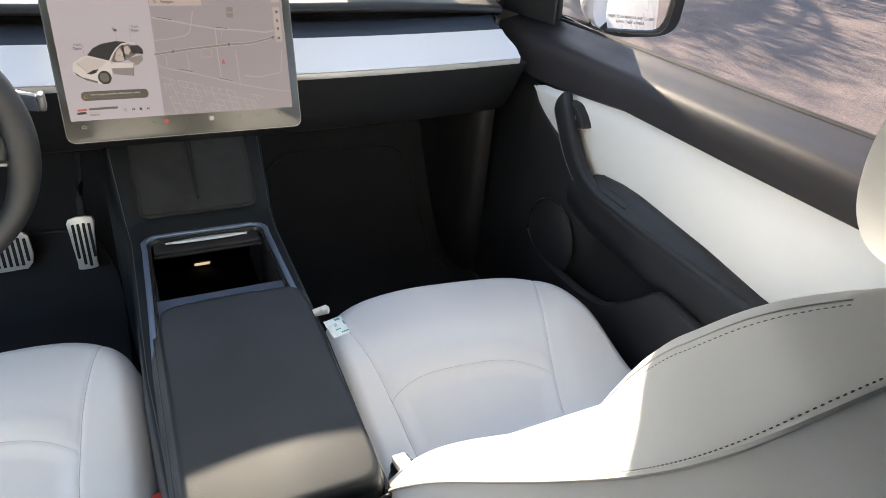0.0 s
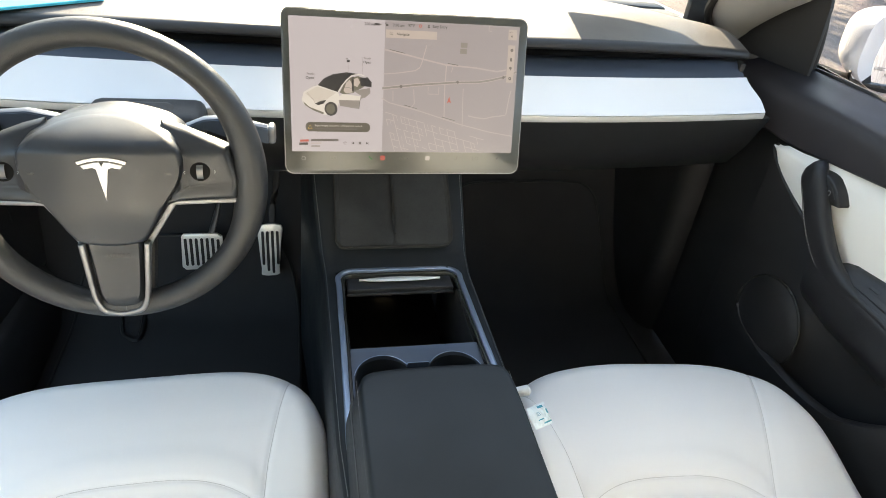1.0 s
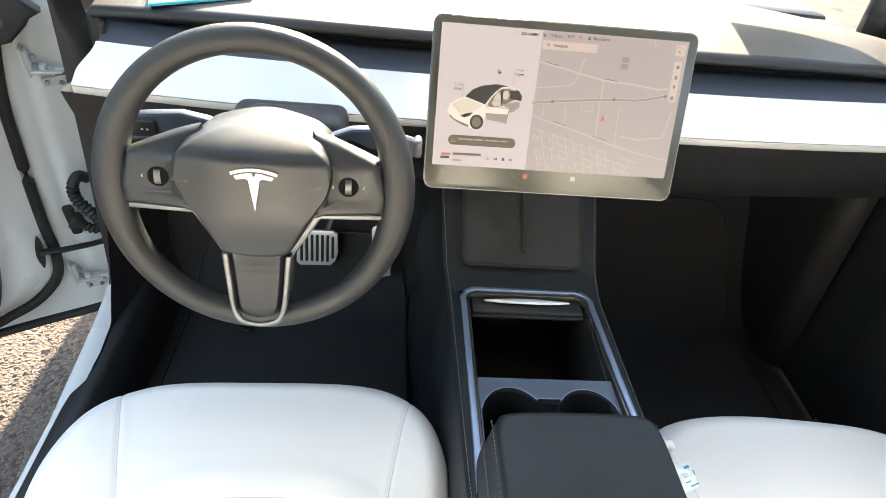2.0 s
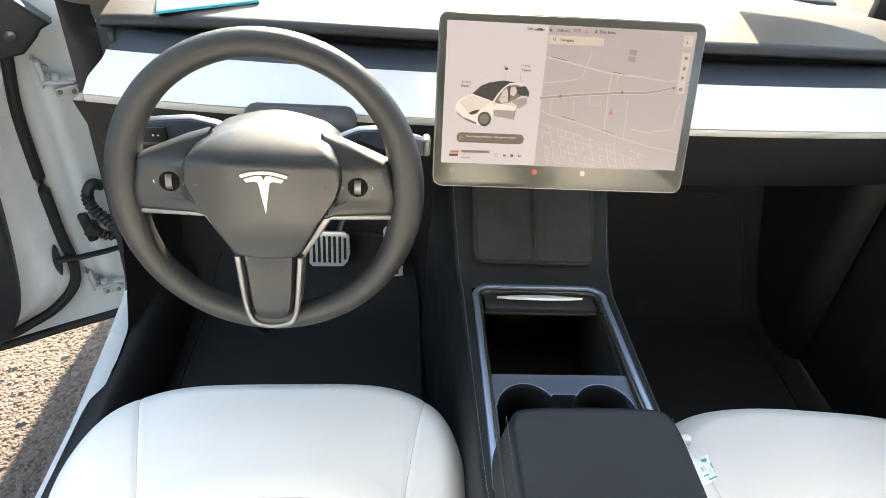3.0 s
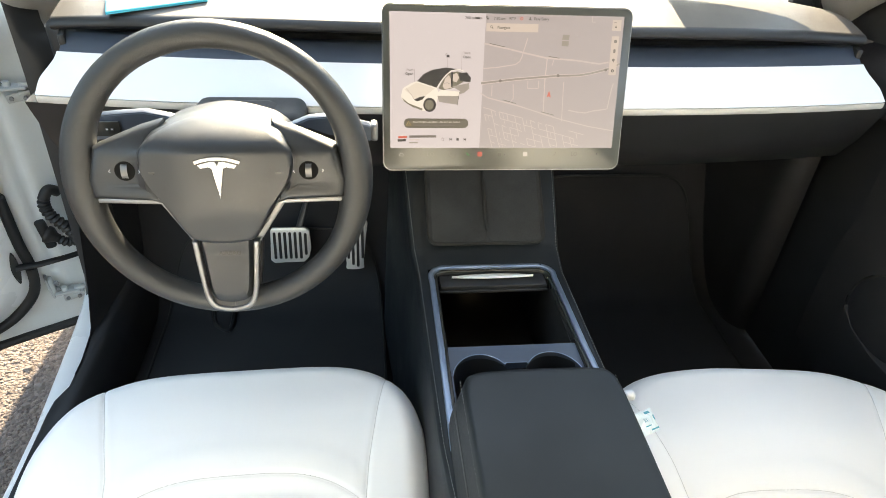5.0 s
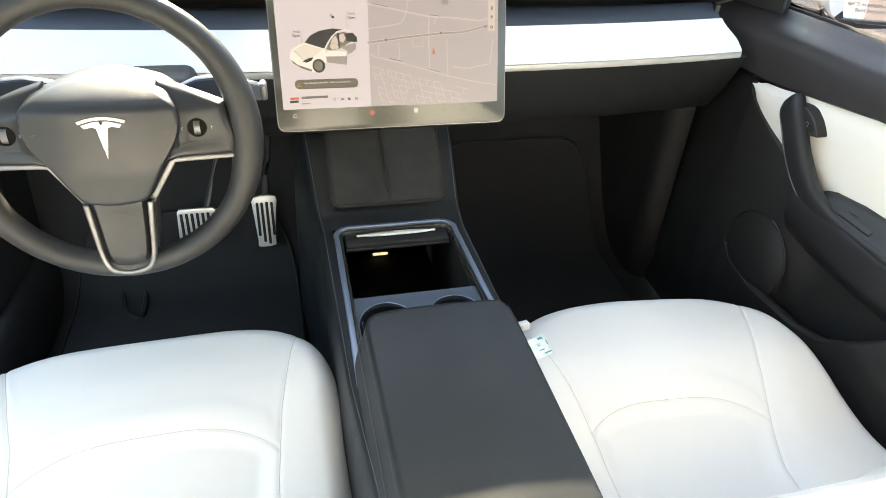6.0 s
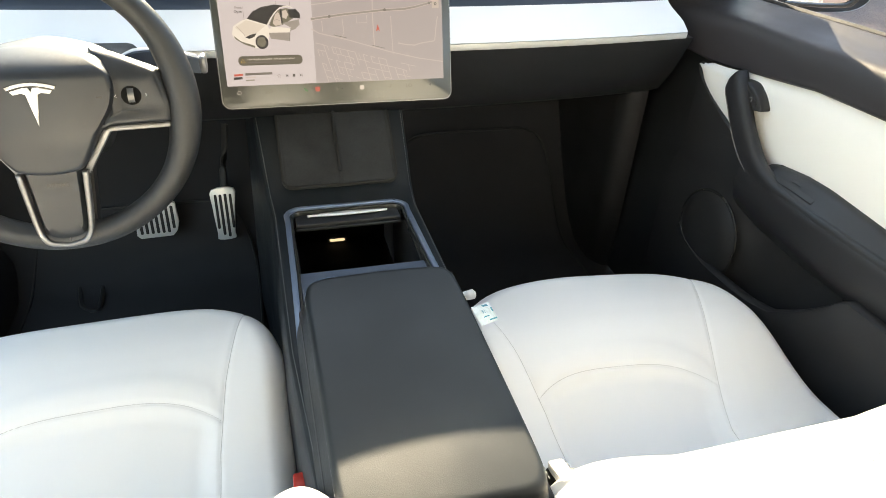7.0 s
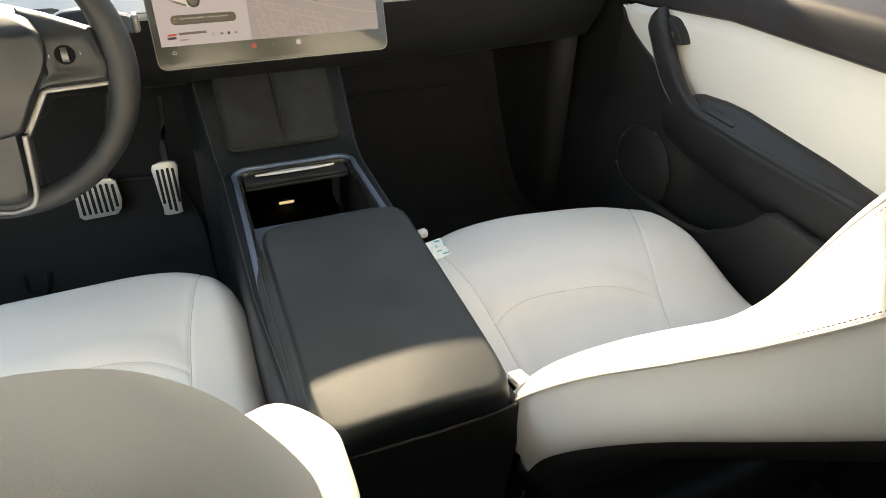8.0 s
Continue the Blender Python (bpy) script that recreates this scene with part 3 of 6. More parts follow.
# the two flanks and the ramp around the open bin
def flank(sg):
    def f(u, v):
        y = 1.005 + 0.96 * u
        zt, h = console_top(y), console_half(y, sg)
        prof = [(h - 0.019, zt), (h - 0.006, zt - 0.001), (h, zt - 0.006), (h + 0.002, zt - 0.014), (h + 0.006, zt - 0.05), (h + 0.016, 0.5), (h + 0.02, 0.31)]
        k = v * (len(prof) - 1)
        i = min(int(k), len(prof) - 2)
        a, b = prof[i], prof[i + 1]
        return (sg * (a[0] + (b[0] - a[0]) * (k - i)), y, a[1] + (b[1] - a[1]) * (k - i))
    return grid(f, 60, 24, flip=sg > 0)


for sg in (-1, 1):
    fl = part("side_panel", flank(sg), BLACK_LEATHER, console)
    part("stitching", stitches([(sg * (console_half(y, sg) - 0.004), y, console_top(y) - 0.0002) for y in np.linspace(1.06, 1.88, 160)], 0.0055, 0.0038, 0.0005), THREAD, fl)


def ramp_f(u, v):
    y = 1.655 + 0.30 * v
    a, b = 0.018 - console_half(y, -1), console_half(y) - 0.018
    x = a + (b - a) * u
    return (x, y, console_top(y) + 0.001)


part("ramp", grid(ramp_f, 20, 24), BLACK_LEATHER, console)
# phone pad: two shallow troughs parted by a fin
RAMP_A = math.degrees(math.atan2(C_Z[5] - C_Z[4], C_Y[5] - C_Y[4]))
PAD_M = pose(0, 1.702, 0.716, RAMP_A, 0, 0)
pad_outline = round_rect(0.205, 0.215, 0.018, 5, 0, 0.1075)


def pad_f(u, v):
    x, y = -0.099 + 0.198 * u, 0.003 + 0.208 * v
    edge = min(0.099 - abs(x), y) / 0.014
    z = 0.010 - 0.007 * smooth(0.0, 1.0, edge) * smooth(0, 0.02, abs(x) + 0.004)
    return PAD_M @ Vector((x, y, z))


part("phone_pad", join(plate(pad_outline, 0.008, PAD_M, 0.004, 3), grid(pad_f, 50, 50)), ALCANTARA, console, "charcoal suede phone pad with worn edges")
part("pad_edge", tube([PAD_M @ Vector((x * 0.985, 0.1075 + (y - 0.1075) * 0.985, 0.0085)) for x, y in pad_outline], 0.0020, 6, closed=True), WORN_SUEDE, console, "worn rolled edge of the pad")
fin = rbox((0, 0.085, 0.0095), (0.006, 0.12, 0.010), 0.0028, 3)
bmesh.ops.transform(fin, matrix=PAD_M, verts=fin.verts[:])
part("pad_fin", fin, ALCANTARA, console)
part("fin_edge", tube([PAD_M @ Vector((0.0004 * math.sin(k * 2.1), 0.032 + 0.006 * k, 0.0143)) for k in range(14)], [0.0005 + 0.0011 * math.sin(math.pi * k / 13) for k in range(14)], 6), WORN_SUEDE, console, "worn pale edge of the fin")

# satin frame round the bin
def frame_path(off):
    out = []
    pts = [(-0.103, 1.29), (-0.099, 1.47), (-0.097, 1.62)]
    for x, y in pts:
        out.append((x - off, y))
    for a in np.linspace(180, 90, 7)[1:]:
        out.append((-0.077 + (0.022 + off) * math.cos(radians(a)), 1.632 + (0.022 + off) * math.sin(radians(a))))
    return out + [(-x, y) for x, y in out[::-1]]


def frame_bar(off, wid, lift, hgt):
    co, faces = [], []
    o, i = frame_path(off + wid), frame_path(off)
    for (ax, ay), (bx, by) in zip(o, i):
        za, zb = console_top(min(ay, 1.652)) + lift, console_top(min(by, 1.652)) + lift
        mx, my = (ax + bx) / 2, (ay + by) / 2
        co += [(ax, ay, za - hgt), (ax, ay, za - 0.0012), (ax * 0.8 + bx * 0.2, ay * 0.8 + by * 0.2, za), (ax * 0.2 + bx * 0.8, ay * 0.2 + by * 0.8, zb), (bx, by, zb - 0.0012), (bx, by, zb - hgt)]
    n = len(o)
    for k in range(n - 1):
        for j in range(5):
            faces.append((k * 6 + j, k * 6 + j + 1, k * 6 + 7 + j, k * 6 + 6 + j))
    me = bpy.data.meshes.new("tmp")
    me.from_pydata(co, [], faces)
    bm = bmesh.new()
    bm.from_mesh(me)
    bpy.data.meshes.remove(me)
    bmesh.ops.recalc_face_normals(bm, faces=bm.faces[:])
    return bm


part("bin_frame", frame_bar(0.0, 0.0085, 0.006, 0.012), TRIM_BLUE, console, "satin steel frame round the bin")
part("frame_liner", frame_bar(-0.005, 0.005, 0.002, 0.03), GLASS_BLACK, console)
# bin: walls and floor
bw, by0, by1, bz = 0.092, 1.30, 1.655, 0.535
# walls, end and roof near black: the bin's inner shade in their colour
part("bin_wall", rbox((-bw - 0.003, (by0 + by1) / 2, 0.61), (0.006, by1 - by0, 0.165), 0.001), RUBBER, console)
part("bin_wall", rbox((bw + 0.003, (by0 + by1) / 2, 0.61), (0.006, by1 - by0, 0.165), 0.001), RUBBER, console)
part("bin_floor", rbox((0, (by0 + 1.90) / 2, bz), (0.19, 1.90 - by0, 0.008), 0.001), CARPET, console)
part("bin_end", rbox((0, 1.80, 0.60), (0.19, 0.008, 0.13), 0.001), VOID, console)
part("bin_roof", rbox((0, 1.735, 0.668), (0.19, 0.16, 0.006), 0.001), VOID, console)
# retracted tambour cover with its bright pull
cover = part("sliding_cover", rbox((0, 1.630, 0.692), (0.176, 0.034, 0.012), 0.003, 2, (-4, 0, 0)), BLACK_PLASTIC, console)
part("cover_lip", rbox((0, 1.611, 0.690), (0.178, 0.005, 0.005), 0.002), RUBBER, console)


def pull_f(u, v):
    a = -1 + 2 * u
    w = 0.0058 * (1 - abs(a) ** 2.6) + 0.0004
    t = 2 * math.pi * v
    return (0.068 * a, 1.634 + w * math.cos(t) + 0.001 * (1 - a * a), 0.7018 + 0.0022 * math.sin(t))


part("pull", grid(pull_f, 30, 10, close_v=True, cap=False), STEEL, cover, "bright steel pull on the cover")
# cup holder plate: a slab with two round cut-outs towards the armrest
def cup_near(x):
    """The plate's edge towards the armrest: two round bites parted by a straight bridge."""
    y0 = 1.335
    for cx in (-0.051, 0.051):
        d = abs(x - cx)
        if d < 0.0415:
            y0 = max(y0, 1.412 + math.sqrt(0.0415 ** 2 - d * d) * 1.13)
    return max(y0, 1.441) if abs(x) < 0.016 else y0


def cup_f(u, v):
    x = -0.0965 + 0.193 * u
    y0 = cup_near(x)
    return (x, y0 + (1.475 - y0) * v, 0.7015 - 0.0004 * math.sin(math.pi * v))


plate_bm = grid(cup_f, 160, 4)
ext = bmesh.ops.extrude_face_region(plate_bm, geom=plate_bm.faces[:])
bmesh.ops.translate(plate_bm, verts=[e for e in ext["geom"] if isinstance(e, bmesh.types.BMVert)], vec=(0, 0, -0.012))
bmesh.ops.recalc_face_normals(plate_bm, faces=plate_bm.faces[:])
cup_plate = part("cup_plate", plate_bm, SLATE, console, "slate blue cup holder plate")
# highlight on the plate's chamfer, laid on as a bright thin bar
part("edge_highlight", tube([(x, cup_near(x) - 0.0004, 0.7018) for x in np.linspace(-0.0915, 0.0915, 140)], 0.0007, 6), TRIM_BLUE, cup_plate, "thin bright line for the highlight round the cup holders")
for cx in (-0.051, 0.051):
    cup = grid(lambda u, v, cx=cx: (cx + (0.0435 - 0.006 * v) * math.cos(2 * math.pi * u), 1.412 + (0.0435 - 0.006 * v) * math.sin(2 * math.pi * u), 0.697 - 0.075 * v), 40, 6, close_u=True)
    part("cup_holder", cup, BLACK_PLASTIC, console)
    part("cup_floor", plate(circle(0.038, 32), 0.003, pose(cx, 1.412, 0.622)), RUBBER, console)
# end face of the box under the lid
def end_f(u, v):
    x = -0.104 + 0.212 * u
    z = 0.750 - 0.42 * v
    return (x * (1 - 0.04 * v), 1.005 - 0.004 * math.sin(math.pi * u) + 0.05 * v ** 2, z)


part("rear_panel", grid(end_f, 20, 20, flip=True), SHELL_PLASTIC, console, "satin black rear end of the console")
# metal in place of black plastic, for the bright line along this edge
part("rear_lip", tube([(-0.104, 1.006, 0.7505), (-0.05, 1.002, 0.7505), (0.002, 1.001, 0.7505), (0.056, 1.002, 0.7505), (0.108, 1.006, 0.7505)], 0.0016, 8), ROLLER_METAL, console, "upper edge of the rear end, paler metal for its highlight")
part("box_wall", rbox((-0.100, 1.17, 0.70), (0.010, 0.33, 0.10), 0.003), BLACK_PLASTIC, console)
part("box_wall", rbox((0.100, 1.17, 0.70), (0.010, 0.33, 0.10), 0.003), BLACK_PLASTIC, console)


# padded lid
def lid_f(u, v):
    s, t = 2 * u - 1, 2 * v - 1
    m = max(abs(s), abs(t), 1e-6)
    q = max((abs(s) ** 12 + abs(t) ** 12) ** (1 / 12), 1e-6)
    a, b = s / q, t / q
    m0 = 0.88
    if m <= m0:
        pl, drop = m / m0 * 0.945, 0.0
    else:
        e = (m - m0) / (1 - m0)
        f = min(1, e / 0.6) * math.pi / 2
        pl, drop = 0.945 + 0.055 * math.sin(f), 0.010 * (1 - math.cos(f)) + 0.022 * max(0, e - 0.6) / 0.4
    e2 = max(0, (m - m0) / (1 - m0) - 0.6) / 0.4
    side = abs(a) ** 10
    x = a * pl * (0.0965 + 0.0150 * e2 * side)
    y = 1.179 + b * pl * 0.177
    z = 0.788 - drop - 0.030 * e2 * side - 0.004 * (a * pl) ** 2 - 0.003 * (b * pl) ** 4
    return (x, y, z)


lid = part("armrest_lid", grid(lid_f, 90, 90), BLACK_LEATHER, console, "padded black leather armrest lid", sharp=180)
for sg in (-1, 1):
    part("stitching", stitches([(sg * 0.0968, y, 0.7725) for y in np.linspace(1.02, 1.345, 60)], 0.0052, 0.0036, 0.0006), THREAD, lid)

# ---- dashboard ----
dash = thing("dashboard", (0, 1.9, 0.80), "black dashboard with white satin trim and long vent", "dashboard")


def bow(x):
    """How far the dash face bends forward towards its ends."""
    return 0.036 * (abs(x) / 0.68) ** 2.6


def sweep_x(profile, x0, x1, n=48, flip=False):
    """A sheet through the profile points (y, z) along x, bent with the dash."""
    def f(u, v):
        x = x0 + (x1 - x0) * u
        k = v * (len(profile) - 1)
        i = min(int(k), len(profile) - 2)
        a, b = profile[i], profile[i + 1]
        y, z = a[0] + (b[0] - a[0]) * (k - i), a[1] + (b[1] - a[1]) * (k - i)
        return (x, y + bow(x), z)
    return grid(f, n, (len(profile) - 1) * 3, flip=flip)


def solid_x(profile, x0, x1, n=48, r=0.0):
    """A closed bar with the profile (y, z) along x, bent with the dash, ends capped."""
    def f(u, v):
        x = x0 + (x1 - x0) * u
        i = int(round(v * len(profile))) % len(profile)
        return (x, profile[i][0] + bow(x), profile[i][1])
    bm = grid(f, n, len(profile), close_v=True)
    bm.verts.ensure_lookup_table()
    m = len(profile)
    bm.faces.new([bm.verts[i] for i in range(m)])
    bm.faces.new([bm.verts[n * m + i] for i in range(m)])
    bmesh.ops.recalc_face_normals(bm, faces=bm.faces[:])
    return bm


part("lower_fascia", solid_x([(1.736, 0.940), (1.742, 0.925), (1.772, 0.862), (1.806, 0.812), (1.845, 0.792), (2.2, 0.76), (2.2, 0.94)], -0.70, 0.700), BLACK_PLASTIC, dash)



def trim_f(u, v):
    k = v
    x1 = 0.680 - 0.004 * k - 0.018 * smooth(0.35, 1.0, k)
    x = x1 * (2 * u - 1)
    y = 1.7335 + 0.060 * k ** 1.15
    z = 0.953 + 0.045 * k - 0.003 * math.sin(math.pi * k)
    return (x, y + bow(x), z)


tb = grid(trim_f, 60, 14)
ext = bmesh.ops.extrude_face_region(tb, geom=tb.faces[:])
bmesh.ops.translate(tb, verts=[e for e in ext["geom"] if isinstance(e, bmesh.types.BMVert)], vec=(0, 0.012, -0.006))
bmesh.ops.recalc_face_normals(tb, faces=tb.faces[:])
part("white_trim", tb, TRIM_WHITE, dash, "white satin trim strip across the dashboard")
part("trim_edge", solid_x([(1.7325, 0.9515), (1.7320, 0.944), (1.7345, 0.9405), (1.75, 0.9405), (1.75, 0.9515)], -0.679, 0.679), TRIM_EDGE, dash, "pale silver lower edge of the trim")
part("vent_shelf", solid_x([(1.792, 0.9960), (1.797, 0.9990), (1.828, 1.016), (1.832, 1.0175), (1.86, 1.012), (1.86, 0.985)], -0.655, 0.655), VENT_BLUE, dash, "dark blue shelf under the vent")
part("vent_slat", solid_x([(1.834, 1.026), (1.838, 1.0285), (1.862, 1.031), (1.862, 1.027)], -0.64, 0.64), BLACK_PLASTIC, dash)
part("vent_throat", sweep_x([(1.875, 0.99), (1.878, 1.036)], -0.66, 0.66), RUBBER, dash)
for sg in (-1, 1):
    part("vent_cheek", rbox((sg * 0.660, 1.872, 1.006), (0.010, 0.070, 0.026), 0.003, 2, (0, 0, sg * -14)), BLACK_PLASTIC, dash)


def top_f(u, v):
    x = 0.672 * (2 * u - 1)
    near = 1.805 + bow(x) * 1.5
    far = 2.10 - 0.10 * (abs(x) / 0.68) ** 2
    if v < 0.12:
        a = v / 0.12 * math.pi / 2
        y, z = near + 0.014 * (1 - math.sin(a)) + 0.0 , 1.0
        y = near + 0.012 - 0.012 * math.sin(a)
        z = 1.036 + 0.008 * v / 0.12
    elif v < 0.24:
        a = (v - 0.12) / 0.12 * math.pi / 2
        y = near + 0.014 * (1 - math.cos(a))
        z = 1.044 + 0.012 * math.sin(a)
    else:
        k = (v - 0.24) / 0.76
        y = near + 0.014 + (far - near - 0.014) * k
        z = 1.056 + 0.012 * math.sin(math.pi * min(1, k * 0.8))
    z -= 0.020 * (abs(x) / 0.672) ** 4
    return (x, y, z)


part("dash_lip", grid(lambda u, v: top_f(u, 0.235 * v), 70, 16), DOOR_PLASTIC, dash, "black front lip above the vent", sharp=180)
part("dash_top", grid(lambda u, v: top_f(u, 0.235 + 0.765 * v), 70, 50), DASH_LEATHER, dash, "soft grained dashboard top, sun glare in its colour", sharp=180)


def rear_top_f(u, v):
    x = 0.70 * (2 * u - 1)
    y = 2.125 - 0.10 * (abs(x) / 0.68) ** 2 + 0.16 * v
    return (x, y, 1.055 - 0.02 * (abs(x) / 0.7) ** 4 - 0.02 * v)


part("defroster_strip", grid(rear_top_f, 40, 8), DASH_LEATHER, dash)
part("defroster_slot", sweep_x([(2.06, 1.035), (2.14, 1.030)], -0.66, 0.66), RUBBER, dash)
for sg in (-1, 1):
    part("end_cap", rbox((sg * 0.695, 2.03, 0.925), (0.045, 0.20, 0.17), 0.015, 3), BLACK_PLASTIC, dash)

# ---- touch screen ----
screen = thing("touch_screen", (0, 1.72, 0.86), "wide lit touch screen showing a map", "screen")
SCR_W, SCR_H = 0.357, 0.231
SCR_M = pose(0, 1.6895, 0.9985, 90 - 18, 0, 0)             # x right, y up the face, z towards the seats
part("back_case", plate(round_rect(SCR_W, SCR_H, 0.013, 6), 0.011, SCR_M @ pose(0, 0, -0.013), 0.0), SILVER, screen, "grey metal case")
part("glass", plate(round_rect(SCR_W - 0.003, SCR_H - 0.003, 0.0118, 6), 0.0022, SCR_M @ pose(0, 0, -0.002), 0.0008), SCREEN_GLASS, screen)
part("mount", rbox((0, 1.79, 0.95), (0.12, 0.16, 0.08), 0.02, 3), BLACK_PLASTIC, screen)
UI_BACK = glow("display_panel", (0.745, 0.712, 0.860), 1.0)
part("display", plate([(-0.168, -0.082), (0.165, -0.082), (0.165, 0.104), (-0.168, 0.104)], 0.0, SCR_M @ pose(0, 0, 0.0004)), UI_BACK, screen)

# ---- steering wheel ----
wheel = thing("steering_wheel", (-0.373, 1.55, 0.80), "black leather steering wheel with silver trimmed spokes", "steering wheel")
WH_M = pose(-0.373, 1.515, 0.958, 90 - 13.3, 0, 0)


def rim_f(u, v):
    a, b = 2 * math.pi * u, 2 * math.pi * v
    r0 = 0.0165
    thick = 0.0165 * (1 + 0.22 * math.exp(-((((u * 360 - 0) + 180) % 360 - 180) / 26) ** 2) + 0.22 * math.exp(-((u * 360 - 180) / 26) ** 2))
    rr = 0.1777 - 0.0155
    rad = rr + 0.0155 * math.cos(b) - (thick - r0) * (1 - math.cos(b)) * 1.2
    z = thick * 1.02 * math.sin(b)
    return WH_M @ Vector((rad * math.cos(a), rad * math.sin(a), z))


part("rim", grid(rim_f, 160, 28, close_u=True, close_v=True), WHEEL_LEATHER, wheel, sharp=180)


pad_half = [(0.032, 0.0695, 0), (0.060, 0.060, 0), (0.079, 0.045, 0), (0.0855, 0.028, 0), (0.081, 0.004, 0), (0.061, -0.028, 0), (0.042, -0.062, 0), (0.030, -0.072, 0)]
hub_pts = [(p.x, p.y) for p in spline([(0, 0.0725, 0)] + pad_half + [(0, -0.076, 0)] + [(-x, y, z) for x, y, z in pad_half[::-1]], 6, True)]


def hub_h(x, y):
    return 0.034 - 0.085 * min(1.2, max(0, (y - 0.036) / 0.044)) ** 1.9 - 0.005 * smooth(0.03, 0.09, abs(x)) - 0.007 * smooth(-0.02, -0.08, y)


def hub_bm(outline, cx, cy, height, base=-0.012, rings=14, roll=0.85):
    n = len(outline)
    co, faces = [], []
    for k in range(rings + 1):
        s = 1 - k / rings
        for x, y in outline:
            px, py = cx + (x - cx) * s, cy + (y - cy) * s
            co.append(WH_M @ Vector((px, py, height(px, py) - 0.006 * max(0, (s - roll) / (1 - roll)) ** 2)))
    low = len(co)
    for x, y in outline:
        co.append(WH_M @ Vector((x, y, base)))
    for k in range(rings):
        for i in range(n):
            j = (i + 1) % n
            faces.append((k * n + i, k * n + j, (k + 1) * n + j, (k + 1) * n + i))
    for i in range(n):
        j = (i + 1) % n
        faces.append((low + i, low + j, j, i))
    me = bpy.data.meshes.new("tmp")
    me.from_pydata(co, [], faces)
    bm = bmesh.new()
    bm.from_mesh(me)
    bpy.data.meshes.remove(me)
    bmesh.ops.remove_doubles(bm, verts=bm.verts, dist=1e-6)
    bmesh.ops.recalc_face_normals(bm, faces=bm.faces[:])
    return bm


hub = part("hub_pad", hub_bm(hub_pts, 0, 0.01, hub_h, -0.060, rings=28, roll=0.965), HUB_PLASTIC, wheel, "dark grey airbag cover", sharp=60)

# steering wheel: cover, spokes, trim, switches
def spoke_h(x, y):
    return 0.017 + 0.006 * smooth(0.092, 0.080, abs(x)) * smooth(0.044, 0.030, y) - 0.024 * smooth(0.034, 0.072, y)


shroud_pts = [(p.x, p.y) for p in spline([(-0.080, 0.045, 0), (-0.0705, 0.0570, 0), (-0.05, 0.0680, 0), (0, 0.0775, 0), (0.05, 0.0680, 0), (0.0705, 0.0570, 0), (0.080, 0.045, 0)], 6)] + [(0.07, -0.02), (-0.07, -0.02)]
part("upper_cover", hub_bm(shroud_pts, 0, 0.02, lambda x, y: hub_h(x, y) - 0.0015 - 0.004 * smooth(0.066, 0.080, abs(x)), -0.075, 24), HUB_PLASTIC, wheel, "satin grey upper hub cover", sharp=60)
for sg in (-1, 1):
    sp = [(sg * x, y) for x, y in ((0.060, 0.069), (0.085, 0.0615), (0.118, 0.048), (0.136, 0.040), (0.146, 0.0), (0.143, -0.021), (0.075, -0.0225), (0.055, -0.03))]
    part("side_spoke", hub_bm(sp, sg * 0.1, 0.01, spoke_h, -0.012, 14), HUB_PLASTIC, wheel)
    part("lower_trim_arm", plate([(sg * x, y) for x, y in ((0.144, -0.0215), (0.144, -0.0275), (0.071, -0.0300), (0.0395, -0.079), (0.0330, -0.076), (0.063, -0.0275), (0.073, -0.0235))], 0.009, WH_M @ pose(0, 0, 0.001), 0.002, 2), WHEEL_SILVER, wheel)
    kn = part("scroll_well", plate(circle(0.0112, 28, sg * 0.1025, 0.013), 0.0030, WH_M @ pose(0, 0, 0.0147)), VOID, wheel)
    roller = grid(lambda u, v, sg=sg: WH_M @ Vector((sg * 0.1025 - 0.0036 + 0.0072 * u, 0.013 + 0.0084 * math.cos(math.pi * v), 0.0172 + 0.0034 * math.sin(math.pi * v))), 8, 14)
    part("scroll_wheel", roller, ROLLER_METAL, wheel, "ribbed grey scroll wheel")
    for d in (-1, 1):
        cx = sg * 0.1025 + d * 0.0168
        chev = tube([WH_M @ Vector((cx - d * 0.001, 0.0147, spoke_h(cx, 0.013) + 0.0006)), WH_M @ Vector((cx + d * 0.0007, 0.013, spoke_h(cx, 0.013) + 0.0006)), WH_M @ Vector((cx - d * 0.001, 0.0113, spoke_h(cx, 0.013) + 0.0006))], 0.00035, 5)
        part("arrow_mark", chev, TRIM_WHITE, wheel)
    part("horn_mark", join(plate([(-0.0028, -0.001), (0.001, -0.001), (0.001, 0.001), (-0.0028, 0.001)], 0.0004, WH_M @ pose(sg * 0.070, 0.014, hub_h(0.0725, 0.014) + 0.0006)),
                           plate(circle(0.0015, 10), 0.0004, WH_M @ pose(sg * 0.070 + 0.002, 0.014, hub_h(0.0725, 0.014) + 0.0006))), GLASS_BLACK, wheel)
leg = [(-0.0395, -0.074), (-0.0372, -0.100), (-0.0330, -0.140), (-0.0285, -0.157), (-0.020, -0.166), (0.0, -0.1695)]
leg_in = [(-0.0325, -0.074), (-0.0304, -0.100), (-0.0268, -0.140), (-0.0230, -0.1533), (-0.0160, -0.1605), (0.0, -0.1640)]
leg = [(p.x, p.y) for p in spline([(x, y, 0) for x, y in leg], 4)]
leg_in = [(p.x, p.y) for p in spline([(x, y, 0) for x, y in leg_in], 4)]
u_out = leg + [(-x, y) for x, y in leg[-2::-1]]
u_in = leg_in + [(-x, y) for x, y in leg_in[-2::-1]]
part("lower_trim_loop", plate(u_out + u_in[::-1], 0.010, WH_M @ pose(0, 0, 0.0105), 0.0024, 3), WHEEL_SILVER, wheel, "satin silver loop round the lower spoke")
